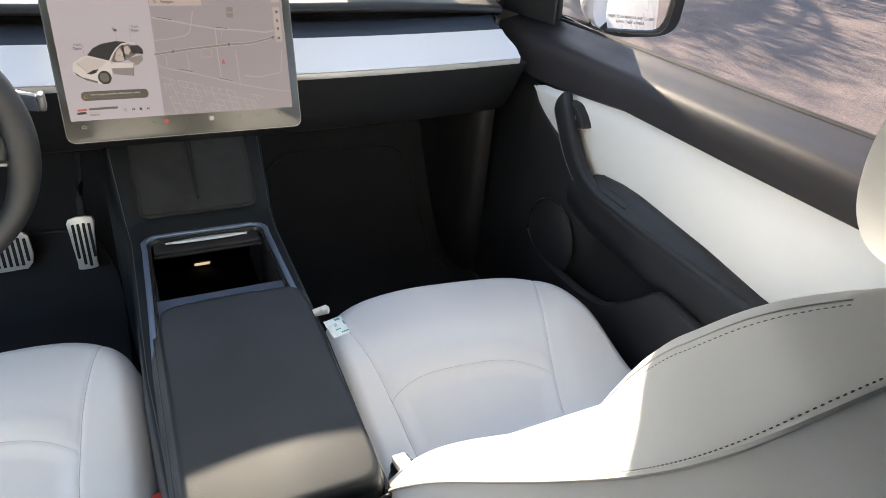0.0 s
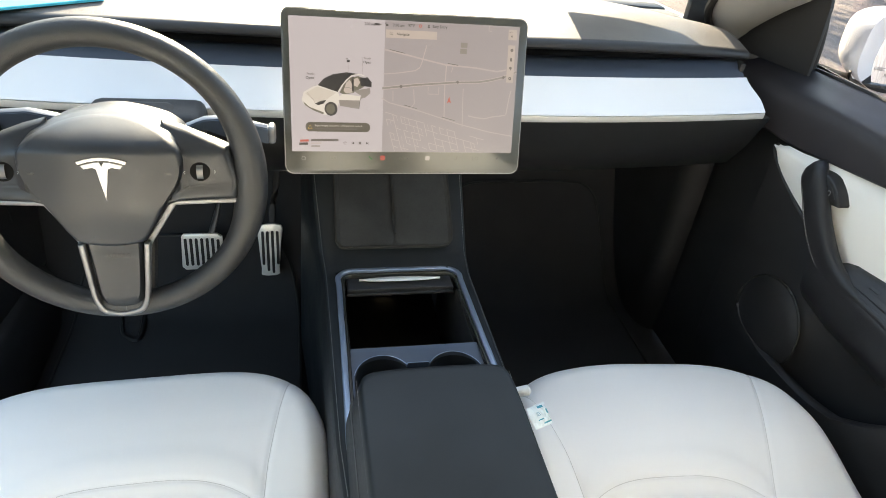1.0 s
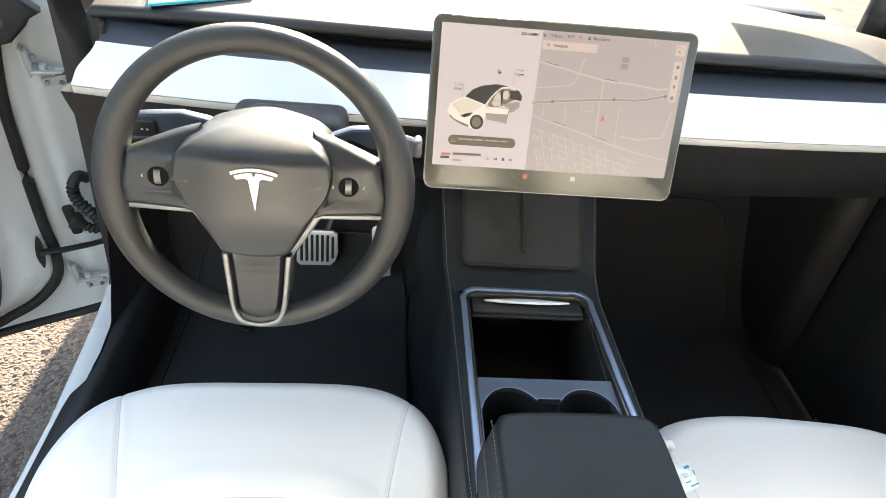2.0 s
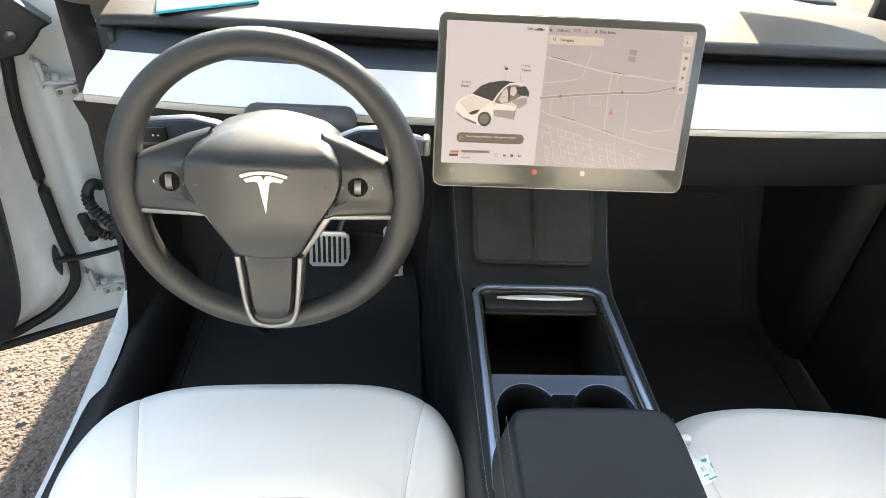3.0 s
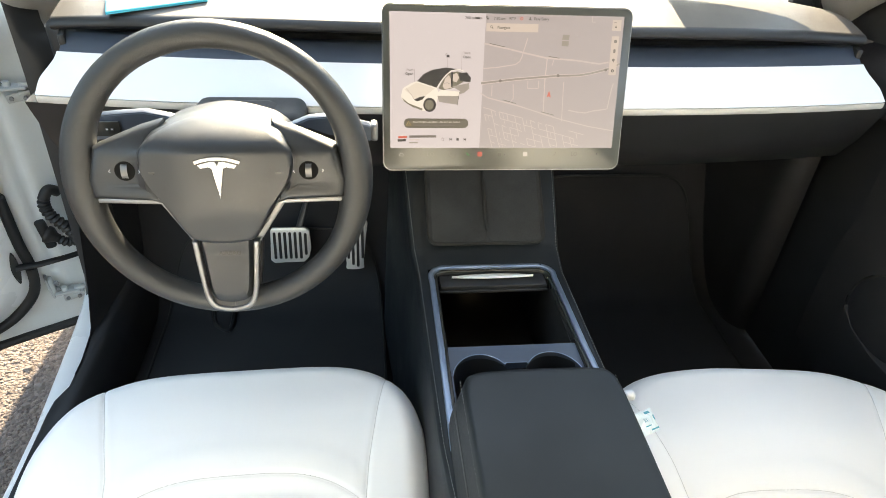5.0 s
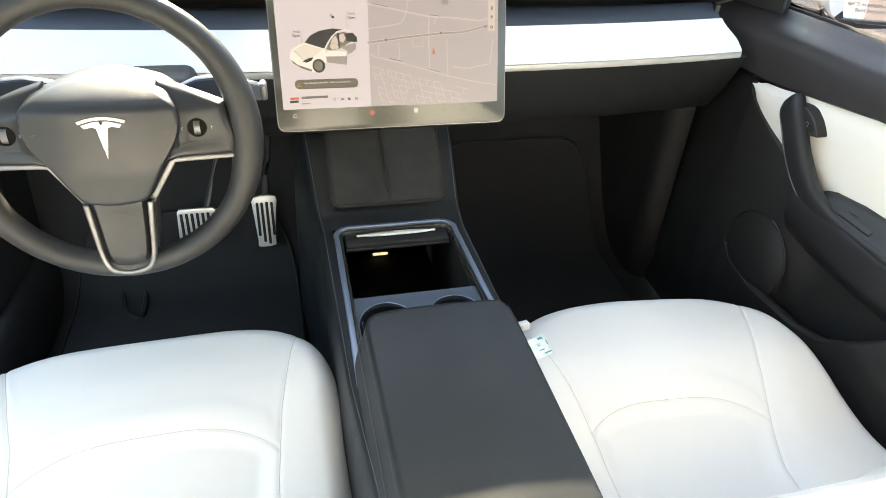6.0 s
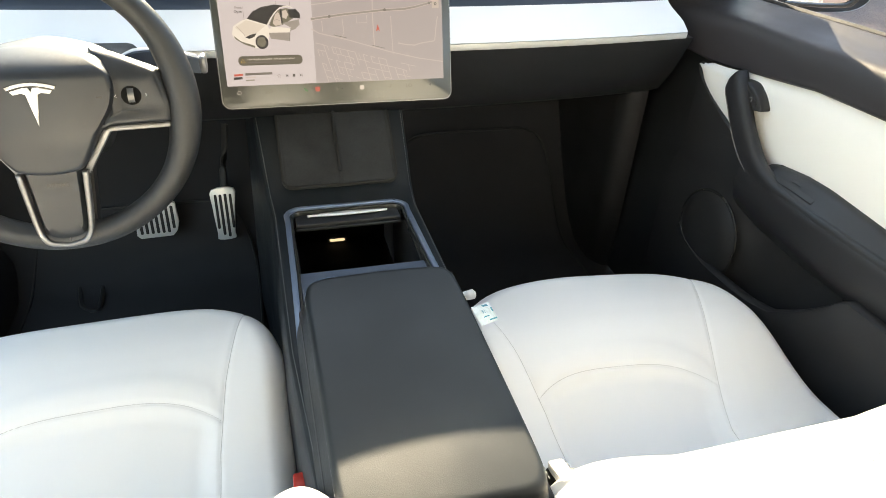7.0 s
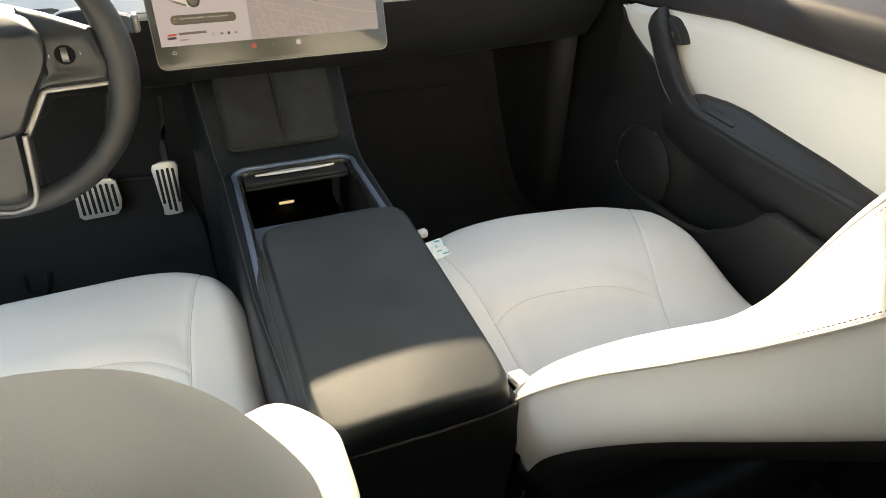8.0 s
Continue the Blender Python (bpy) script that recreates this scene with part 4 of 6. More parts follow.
part("spoke_side", plate([(x * 1.02, y * 0.995) for x, y in u_out] , 0.02, WH_M @ pose(0, 0.001, -0.022)), BLACK_PLASTIC, wheel)
part("lower_spoke", hub_bm([(x * 0.97, y + 0.0008) for x, y in u_in] + [(0.033, -0.060), (-0.033, -0.060)], 0, -0.11, lambda x, y: 0.0185 + 0.003 * smooth(-0.10, -0.06, y), -0.01, 6), HUB_PLASTIC, wheel)
part("rim_seam", tube([WH_M @ Vector((0.003, -0.1777 + 0.0155 - 0.0157 * math.cos(a), 0.0168 * math.sin(a))) for a in np.linspace(0.1, 2.6, 12)], 0.0005, 5), THREAD_DARK, wheel)
part("lettering", text_mesh("AIRBAG", 0.0075, WH_M @ pose(0.004, -0.089, 0.0206), 0.0001, "CENTER"), GLASS_BLACK, wheel, "moulded lettering")
# badge: an arched bar over a tapering wedge
arc_o = [(0.0275 * math.sin(a), 0.0335 - 0.075 + 0.075 * math.cos(a) * 1.0) for a in np.linspace(-0.36, 0.36, 13)]
arc_o = [(x / 0.0275 * 0.0275 * 2.65, y) for x, y in arc_o]
arc_i = [(x * 0.94, y - 0.0034) for x, y in arc_o]
BADGE_M = WH_M @ pose(0.0033, 0.0, 0.0338, 1.5, 0, 0)
wedge = [(-0.0215, 0.0245), (-0.0075, 0.0283), (-0.0022, 0.0283), (0, 0.0235), (0.0022, 0.0283), (0.0075, 0.0283), (0.0215, 0.0245), (0.0185, 0.0205), (0.0100, 0.0222), (0.0062, 0.0205), (0.0, -0.0155), (-0.0062, 0.0205), (-0.0100, 0.0222), (-0.0185, 0.0205)]
bezel = [(x * 1.06, (y - 0.01) * 1.05 + 0.01) for x, y in wedge]
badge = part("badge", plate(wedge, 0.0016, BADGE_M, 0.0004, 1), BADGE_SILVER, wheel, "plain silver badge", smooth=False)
part("badge_arch", plate(arc_o + arc_i[::-1], 0.0016, BADGE_M, 0.0004, 1), BADGE_SILVER, badge, smooth=False)
part("badge_edge", join(plate(bezel, 0.0006, BADGE_M), plate([(x * 1.03, y + 0.0008) for x, y in arc_o] + [(x * 0.97, y - 0.0008) for x, y in arc_i[::-1]], 0.0006, BADGE_M)), GLASS_BLACK, badge, smooth=False)

# ---- steering column and stalks ----
column = thing("steering_column", (-0.373, 1.66, 0.86), "black steering column with two grey stalks", "steering column")
part("column_cover", join(rbox((-0.373, 1.63, 0.925), (0.12, 0.19, 0.10), 0.025, 3), rbox((-0.364, 1.695, 0.946), (0.155, 0.08, 0.052), 0.016, 3)), RUBBER, column)


def blade(sg, pts, hs):
    """A flat stalk: upper edge line and drop."""
    co, faces = [], []
    for (x, z), hgt in zip(pts, hs):
        for dz, dy in ((0, -0.003), (0.003, 0.004), (0, 0.012), (-hgt, 0.014), (-hgt - 0.002, 0.004), (-hgt, -0.004)):
            co.append((x, 1.60 + dy, z + dz))
    n = 6
    for i in range(len(pts) - 1):
        for j in range(n):
            faces.append((i * n + j, i * n + (j + 1) % n, (i + 1) * n + (j + 1) % n, (i + 1) * n + j))
    faces += [list(range(n)), [(len(pts) - 1) * n + j for j in range(n)]]
    me = bpy.data.meshes.new("tmp")
    me.from_pydata(co, [], faces)
    bm = bmesh.new()
    bm.from_mesh(me)
    bpy.data.meshes.remove(me)
    bmesh.ops.recalc_face_normals(bm, faces=bm.faces[:])
    bmesh.ops.bevel(bm, geom=bm.edges[:], offset=0.0012, segments=2, affect="EDGES", clamp_overlap=True)
    return bm


st = part("stalk", blade(-1, [(-0.415, 0.985), (-0.446, 0.997), (-0.475, 1.003), (-0.51, 1.000), (-0.55, 0.995)], [0.008, 0.010, 0.020, 0.030, 0.030]), SLATE, column, "slate grey indicator stalk")
part("stalk_face", rbox((-0.527, 1.594, 0.983), (0.045, 0.003, 0.020), 0.0012), GLASS_BLACK, st)
for k, cx in enumerate((-0.538, -0.517)):
    part("wiper_mark", join(*[rbox((cx + d, 1.5918, 0.983), (0.0028, 0.0006, 0.0022), 0.0002, 1) for d in (-0.003, 0.003)]), TRIM_WHITE, st)
st2 = part("stalk", blade(1, [(-0.320, 0.972), (-0.300, 0.985), (-0.275, 0.996), (-0.25, 0.998), (-0.225, 0.993), (-0.196, 0.985)], [0.006, 0.008, 0.012, 0.024, 0.022, 0.020]), SLATE, column, "slate grey drive selector stalk")
part("stalk_button", rbox((-0.192, 1.606, 0.976), (0.010, 0.020, 0.024), 0.004, 3), SILVER, st2)

# ---- pedals ----
def pedal(name, outline, slots, m, label):
    p = thing(name, tuple(m.translation), label, "pedal")
    part("plate", plate(outline, 0.007, m, 0.002, 2), STEEL, p)
    for x, y, w, hgt in slots:
        part("grip_bar", plate(round_rect(w, hgt, w * 0.48, 3, x, y), 0.0018, m @ pose(0, 0, 0.0066), 0.0005, 1), RUBBER, p)
    return p


ACC_M = pose(-0.231, 2.050, 0.4765, 90 - 14, 0, 0)
acc = pedal("accelerator_pedal", [(p.x, p.y) for p in spline([(-0.0235, 0.058, 0), (0.0255, 0.060, 0), (0.0245, 0.02, 0), (0.0185, -0.045, 0), (0.0165, -0.061, 0), (-0.0195, -0.062, 0), (-0.0215, -0.045, 0), (-0.0255, 0.02, 0)], 3, True)],
            [(-0.016, 0.006, 0.0060, 0.082), (-0.0055, -0.002, 0.0062, 0.098), (0.0055, -0.004, 0.0062, 0.104), (0.0165, 0.006, 0.0060, 0.082)], ACC_M, "brushed steel accelerator pedal with black rubber bars")
part("arm", tube(spline([(-0.226, 2.07, 0.53), (-0.222, 2.085, 0.58), (-0.214, 2.08, 0.62), (-0.206, 2.09, 0.68)], 5), 0.009, 8, squash=0.6), RUBBER, acc)
BRK_M = pose(-0.3775, 2.050, 0.4775, 90 - 12, 0, 0)
brk = pedal("brake_pedal", [(-0.036, 0.043), (0.030, 0.043), (0.039, 0.036), (0.041, -0.010), (0.036, -0.030), (0.026, -0.042), (-0.036, -0.044), (-0.043, -0.036), (-0.040, 0.036)],
            [(-0.0325 + 0.0105 * i, 0.0 + (0.003 if i > 5 else 0), 0.0056, 0.066 - (0.012 if i > 5 else 0)) for i in range(7)], BRK_M @ Matrix.Diagonal((1.10, 1.0, 1.0, 1.0)), "brushed steel brake pedal with black rubber bars")
part("arm", tube(spline([(-0.36, 2.065, 0.51), (-0.341, 2.075, 0.57), (-0.316, 2.08, 0.65), (-0.292, 2.10, 0.75)], 5), 0.010, 8, squash=0.5), ROLLER_METAL, brk)


# ---- floor mats ----
def mat(name, x0, x1, y0, y1, label, cut):
    t = thing(name, ((x0 + x1) / 2, (y0 + y1) / 2, 0.305), label, "floor mat", "floor mats")

    def f(u, v):
        s, q = 2 * u - 1, 2 * v - 1
        k = max(abs(s), abs(q), 1e-6) / max((abs(s) ** 8 + abs(q) ** 8) ** 0.125, 1e-6)
        x = (x0 + x1) / 2 + (x1 - x0) / 2 * s * k
        y = (y0 + y1) / 2 + (y1 - y0) / 2 * q * k
        z = floor_f((x + 0.74) / 1.48, y / 2.36)[2]
        return (x, y - 0.012 * smooth(1.95, 2.2, y), z + 0.012)
    part("carpet", grid(f, 40, 60), CARPET, t)
    ring = [f(i / 60, 0) for i in range(60)] + [f(1, i / 60) for i in range(60)] + [f(1 - i / 60, 1) for i in range(60)] + [f(0, 1 - i / 60) for i in range(60)]
    part("binding", tube([Vector(p) + Vector((0, 0, 0.002)) for p in ring], 0.0030, 6, closed=True), RUBBER, t)
    return t


mat("floor_mat", 0.17, 0.626, 1.25, 2.160, "black carpet mat in the passenger footwell", None)
dm = mat("floor_mat", -0.66, -0.17, 1.25, 2.11, "black carpet mat in the driver's footwell", None)
part("anchor_strap", join(tube(spline([(-0.512, 1.93, 0.336), (-0.540, 1.935, 0.334), (-0.556, 1.97, 0.334), (-0.570, 2.09, 0.360), (-0.560, 2.12, 0.375), (-0.535, 2.11, 0.372), (-0.520, 2.06, 0.345)], 6, True), 0.005, 6, closed=True)), RUBBER, dm)


# ---- passenger door, shut ----
door = thing("passenger_door", (0.72, 1.1, 0.30), "shut passenger door with white insert and black armrest", "car door")
D_Y = (0.44, 1.03, 1.22, 1.50, 1.70, 1.76, 1.86, 1.96)


def white_top(y):
    return along(y, D_Y, (0.985, 0.958, 0.948, 0.936, 0.905, 0.900, 0.905, 0.93))


def belt_z(y):
    return along(y, (0.44, 1.10, 1.34, 1.55, 1.87, 1.96), (1.062, 1.043, 1.031, 1.022, 1.006, 1.0))


def profile_sheet(prof, y0, y1, n, flip=False, m=5):
    def f(u, v):
        y = y0 + (y1 - y0) * u
        p = prof(y)
        k = v * (len(p) - 1)
        i = min(int(k), len(p) - 2)
        a, b = Vector((p[i][0], p[i][1], 0)), Vector((p[i + 1][0], p[i + 1][1], 0))
        a0 = Vector((*p[i - 1], 0)) if i else a
        b1 = Vector((*p[i + 2], 0)) if i + 2 < len(p) else b
        t = k - i
        q = 0.5 * (2 * a + (b - a0) * t + (2 * a0 - 5 * a + 4 * b - b1) * t * t + (3 * a - a0 - 3 * b + b1) * t ** 3)
        return (q.x, y, q.y)
    pts = len(prof(y0)) - 1
    return grid(f, n, pts * m, flip=flip)


def belt_prof(y):
    zt, zb = white_top(y), belt_z(y)
    dx = -0.02 * smooth(1.70, 1.90, y)
    return [(0.752 + dx, zt - 0.004), (0.741 + dx, zt + 0.002), (0.7415 + dx, zt + 0.012), (0.745 + dx * 0.9, zb - 0.056), (0.750 + dx * 0.8, zb - 0.040), (0.759 + dx * 0.6, zb - 0.029), (0.775 + dx * 0.5, zb - 0.022), (0.80, zb - 0.014), (0.828, zb - 0.003), (0.838, zb - 0.004)]


part("belt_pad", profile_sheet(belt_prof, 0.44, 1.99, 60), BELT_VINYL, door, "black padded door top, sunlit along the glass")
part("door_backing", rbox((0.775, 1.11, 0.70), (0.03, 1.34, 0.56), 0.004), DOOR_PLASTIC, door)
part("belt_seal", tube([(0.838, y, belt_z(y) - 0.002) for y in np.linspace(0.44, 1.95, 30)], 0.005, 6), RUBBER, door)


def insert_lo(y):
    return along(y, (0.44, 1.50, 1.56, 1.627, 1.672, 1.711, 1.735, 1.758), (0.77, 0.77, 0.783, 0.808, 0.828, 0.850, 0.866, 0.886))


def insert_f(u, v):
    y = 0.46 + (1.760 - 0.46) * (1 - (1 - u) ** 1.5)
    lo, hi = insert_lo(y), white_top(y)
    e = smooth(1.760, 1.738, y)
    mid = (lo + hi) / 2
    lo, hi = mid + (lo - mid) * (0.25 + 0.75 * e), mid + (hi - mid) * (0.25 + 0.75 * e)
    return (0.743 - 0.020 * smooth(1.55, 1.75, y) + 0.010 * smooth(0.8, 1.0, v) - 0.004 * math.sin(math.pi * v), y, lo + (hi - lo) * v)


part("white_insert", grid(insert_f, 70, 24), WHITE_VINYL, door, "white vinyl door insert")
part("insert_edge", tube(spline([(0.727, 1.757, 0.896), (0.724, 1.761, 0.890), (0.724, 1.748, 0.874), (0.727, 1.708, 0.846), (0.730, 1.66, 0.821), (0.732, 1.61, 0.800)], 6), 0.0035, 6), DOOR_PLASTIC, door)


def rest_top(y):
    return along(y, (0.44, 1.10, 1.22, 1.30, 1.39, 1.44, 1.50, 1.525, 1.55), (0.785, 0.791, 0.803, 0.807, 0.812, 0.810, 0.801, 0.790, 0.772))


def rest_edge(y):
    """Height of the stitched roll along the armrest's cabin side."""
    return along(y, (0.44, 1.12, 1.36, 1.48, 1.55), (0.768, 0.768, 0.764, 0.768, 0.780))


def rest_prof(y):
    zs, zt = rest_edge(y), rest_top(y)
    return [(0.722, zs - 0.085), (0.706, zs - 0.060), (0.699, zs - 0.030), (0.700, zs - 0.005), (0.706, zs + 0.010), (0.716, zs + 0.5 * (zt - zs)), (0.732, zt - 0.003), (0.749, zt)]


part("armrest", profile_sheet(rest_prof, 0.46, 1.55, 70), DOOR_LEATHER, door, "black padded armrest with pale stitching")


# the stitched roll: along the armrest's edge and up into the grab handle
gp = spline([(0.724, 1.660, 0.908), (0.715, 1.646, 0.898), (0.711, 1.632, 0.884), (0.710, 1.615, 0.865), (0.708, 1.588, 0.834), (0.708, 1.556, 0.804), (0.708, 1.520, 0.781), (0.708, 1.475, 0.768), (0.709, 1.42, 0.763), (0.709, 1.30, 0.763), (0.709, 1.10, 0.766), (0.709, 0.80, 0.768), (0.709, 0.47, 0.768)], 10)


def roll_f(u, v):
    k = u * (len(gp) - 1)
    i = min(int(k), len(gp) - 2)
    c = gp[i].lerp(gp[i + 1], k - i)
    d = (gp[min(i + 2, len(gp) - 1)] - gp[max(i - 1, 0)])
    d = Vector((0, d.y, d.z)).normalized()
    n = Vector((0, -d.z, d.y))
    tip = math.sqrt(max(0.0, 1 - (1 - min(1, k / 12)) ** 2))
    hgt = (0.025 - 0.007 * smooth(45, 75, k)) * max(0.02, tip)
    dep = (0.0140 - 0.003 * smooth(50, 80, k)) * max(0.02, min(1, 1.4 * tip))
    a = 2 * math.pi * v
    cs, sn = math.cos(a), math.sin(a)
    return c + Vector((0.005, 0, 0)) + Vector((-1, 0, 0)) * dep * math.copysign(abs(cs) ** 0.7, cs) + n * hgt * math.copysign(abs(sn) ** 0.7, sn)


grab = part("grab_handle", grid(roll_f, 150, 24, close_v=True), DOOR_LEATHER, door, "black padded grab handle", sharp=180)
part("stitching", stitches([Vector(roll_f(u, 0.085)) + Vector((-0.0004, 0, 0)) for u in np.linspace(0.17, 1.0, 260)], 0.0052, 0.0036, 0.0005), THREAD_PALE, grab)
part("seam", tube([Vector(roll_f(u, 0.10)) for u in np.linspace(0.15, 1.0, 140)], 0.0006, 5), VOID, grab)
REL_M = Matrix(((0, 0, -1, 0.744), (-1, 0, 0, 0), (0, 1, 0, 0), (0, 0, 0, 1)))      # x towards the rear, y up, z into the cabin
part("release_plate", plate([(p.x, p.y) for p in spline([(-1.660, 0.890, 0), (-1.642, 0.904, 0), (-1.612, 0.906, 0), (-1.588, 0.896, 0), (-1.572, 0.881, 0), (-1.567, 0.872, 0), (-1.580, 0.868, 0), (-1.63, 0.860, 0)], 4, True)], 0.026, REL_M, 0.007, 3), DOOR_PLASTIC, door)
part("release_button", plate([(-1.607, 0.896), (-1.595, 0.893), (-1.579, 0.879), (-1.580, 0.875), (-1.603, 0.874), (-1.607, 0.877)], 0.0018, REL_M @ pose(0, 0, 0.0255), 0.0005, 1), RUBBER, door)
part("release_mark", ring_plate([(x * 1.0, y) for x, y in round_rect(0.0072, 0.0085, 0.0025, 3, -1.596, 0.8835)], round_rect(0.0052, 0.0065, 0.0018, 3, -1.596, 0.8835), 0.0004, REL_M @ pose(0, 0, 0.0274)), THREAD, door)


def rest_skin(y, q, up=0.0):
    """A point on the armrest's sloping top, q of the way from the roll to the white insert."""
    zs, zt = rest_edge(y), rest_top(y)
    a, b = Vector((0.716, y, zs + 0.5 * (zt - zs))), Vector((0.742, y, zt - 0.001))
    n = Vector((-(b.z - a.z), 0, b.x - a.x)).normalized()
    return a.lerp(b, q) + n * (0.0012 + up)


def switch_sheet(y0, y1, q0, q1, up, deep):
    bm = grid(lambda u, v: rest_skin(y0 + (y1 - y0) * u, q0 + (q1 - q0) * v, up), 12, 6)
    ext = bmesh.ops.extrude_face_region(bm, geom=bm.faces[:])
    bmesh.ops.translate(bm, verts=[e for e in ext["geom"] if isinstance(e, bmesh.types.BMVert)], vec=(0, 0, -deep))
    bmesh.ops.recalc_face_normals(bm, faces=bm.faces[:])
    return bm


part("switch_plate", switch_sheet(1.392, 1.520, -0.10, 0.96, 0.0000, 0.003), DOOR_PLASTIC, door, "satin black switch panel")
part("panel_joint", switch_sheet(1.4965, 1.4980, -0.10, 0.96, 0.0004, 0.002), VOID, door)
sw = part("window_switch", switch_sheet(1.430, 1.468, 0.25, 0.70, 0.0006, 0.003), VOID, door)
part("switch_tip", switch_sheet(1.430, 1.449, 0.28, 0.67, 0.0022, 0.003), DOOR_PLASTIC, sw)


def lower_prof(y):
    top = insert_lo(y) + 0.002
    xi = 0.747 - 0.020 * smooth(1.55, 1.75, y)
    rec = 0.038 * smooth(1.56, 1.47, y)                      # the pocket sinks into the door behind the speaker
    return [(xi, top), (xi - 0.004, top - 0.012), (0.726 + 0.4 * rec, 0.725), (0.717 + rec, 0.68), (0.712 + rec, 0.60), (0.716 + rec, 0.50), (0.722 + rec, 0.42), (0.726, 0.31)]


part("lower_panel", profile_sheet(lower_prof, 0.44, 1.755, 40), DOOR_PLASTIC, door)


def pocket_prof(y):
    top = along(y, (0.44, 1.25, 1.283, 1.322, 1.367, 1.423, 1.498, 1.563, 1.633, 1.662), (0.708, 0.706, 0.663, 0.624, 0.589, 0.573, 0.565, 0.558, 0.568, 0.590))
    dx = 0.014 * smooth(1.45, 1.66, y)
    return [(0.712 + 0.4 * dx, top - 0.004), (0.702 + dx, top), (0.692 + dx, top - 0.003), (0.688 + dx, top - 0.012), (0.688 + dx, top - 0.08), (0.693 + dx, 0.42), (0.700 + dx, 0.33)]


part("door_pocket", profile_sheet(pocket_prof, 0.44, 1.662, 70), DOOR_PLASTIC, door)


def speaker_f(u, v):
    a, r = 2 * math.pi * u, v
    return (0.7130 - 0.012 * (1 - r ** 4), 1.590 + 0.082 * r * math.cos(a), 0.602 + 0.088 * r * math.sin(a))


spk = part("speaker_grille", grid(speaker_f, 48, 12, close_u=True), DOOR_PLASTIC, door, "oval black speaker cover")
part("speaker_ring", tube([(0.7135, 1.590 + 0.086 * math.cos(a), 0.602 + 0.092 * math.sin(a)) for a in np.linspace(0, 2 * math.pi, 49)[:-1]], 0.0018, 6, closed=True), GLASS_BLACK, spk)
part("window_frame", tube(spline([(0.832, 1.872, 0.995), (0.828, 1.876, 1.06), (0.815, 1.885, 1.135), (0.788, 1.868, 1.178), (0.742, 1.72, 1.27), (0.705, 1.46, 1.41), (0.68, 1.10, 1.49), (0.67, 0.46, 1.50)], 6), 0.008, 10), RUBBER, door)
part("outer_skin", profile_sheet(lambda y: [(0.845, 1.012), (0.90, 0.98), (0.935, 0.85), (0.945, 0.6), (0.92, 0.35), (0.80, 0.30)], 0.44, 1.95, 20, flip=True), PAINT, door, "white painted outer skin")
pane = part("window_pane", grid(lambda u, v: (0.842 - 0.12 * v - 0.03 * v * v, 0.46 + (along(1.01 + 0.47 * v, (1.01, 1.17, 1.27, 1.41, 1.48), (1.815, 1.815, 1.70, 1.46, 1.20)) - 0.46) * u, 1.01 + 0.47 * v), 10, 24), tinted("lightly_tinted_glass", (0.96, 0.92, 0.96)), door, "raised clear side window")
pane.visible_shadow = False

# ---- right corner: pillar, quarter trim, kick panel ----
def kick_prof(y):
    return [(0.748, 0.95), (0.742, 0.86), (0.736, 0.70), (0.726, 0.5), (0.715, 0.31)]


structure("kick_panel_right", profile_sheet(kick_prof, 1.735, 2.36, 16), BLACK_PLASTIC, "black moulded kick panel beside the passenger footwell", "panel")
def foot_f(u, v):
    """A rounded upright corner that turns forward into the side of the footwell."""
    z = 0.815 - 0.51 * v
    xe = 0.674 + 0.020 * v
    a = math.pi / 2 * min(1, u / 0.35)
    if u < 0.35:
        return (xe + 0.030 - 0.050 * math.sin(a), 1.893 + 0.050 * (1 - math.cos(a)) - 0.012 * (1 - v), z)
    k = (u - 0.35) / 0.65
    return (xe - 0.020 - 0.020 * k, 1.943 - 0.012 * (1 - v) + 0.42 * k, z)


structure("footwell_panel", grid(foot_f, 30, 14), DOOR_PLASTIC, "black moulding between glove box and kick panel", "panel")


structure("trim_dash_corner_right", rbox((0.79, 2.09, 0.905), (0.26, 0.02, 0.43), 0.006), RUBBER, "black closing panel behind the dashboard end", "trim")


def a_pillar(sg, name):
    def f(u, v):
        v = (1.2 * v - 0.2) if sg < 0 else v
        base = Vector((0.745 - 0.155 * v, 2.02 - 0.78 * v, 1.03 + 0.44 * v))
        a = math.pi * (u - 0.08) * 0.9
        return (sg * (base.x - 0.055 * math.cos(a) + 0.02), base.y + 0.06 - 0.10 * math.sin(a), base.z + 0.02 * math.cos(a))
    structure(name, grid(f, 14, 20, flip=sg < 0), PILLAR_CLOTH, "pale grey cloth windscreen pillar", "pillar")


PILLAR_IN = spline([(0.750, 2.085, 1.004), (0.705, 2.065, 1.040), (0.672, 2.02, 1.085), (0.655, 1.95, 1.150), (0.640, 1.80, 1.290), (0.610, 1.60, 1.440)], 6)
PILLAR_OUT = spline([(0.778, 2.056, 1.000), (0.792, 2.030, 1.033), (0.793, 1.95, 1.092), (0.786, 1.83, 1.168), (0.752, 1.66, 1.290), (0.705, 1.42, 1.430)], 6)


def pillar_f(u, v):
    k = round(u * (len(PILLAR_IN) - 1))
    a, b = PILLAR_IN[k], PILLAR_OUT[k]
    return a.lerp(b, v) + Vector((-0.014, -0.022, 0)) * math.sin(math.pi * v) * smooth(0.0, 0.25, u)


structure("pillar_a_right", grid(pillar_f, len(PILLAR_IN) - 1, 12), PILLAR_CLOTH, "pale grey cloth windscreen pillar", "pillar")
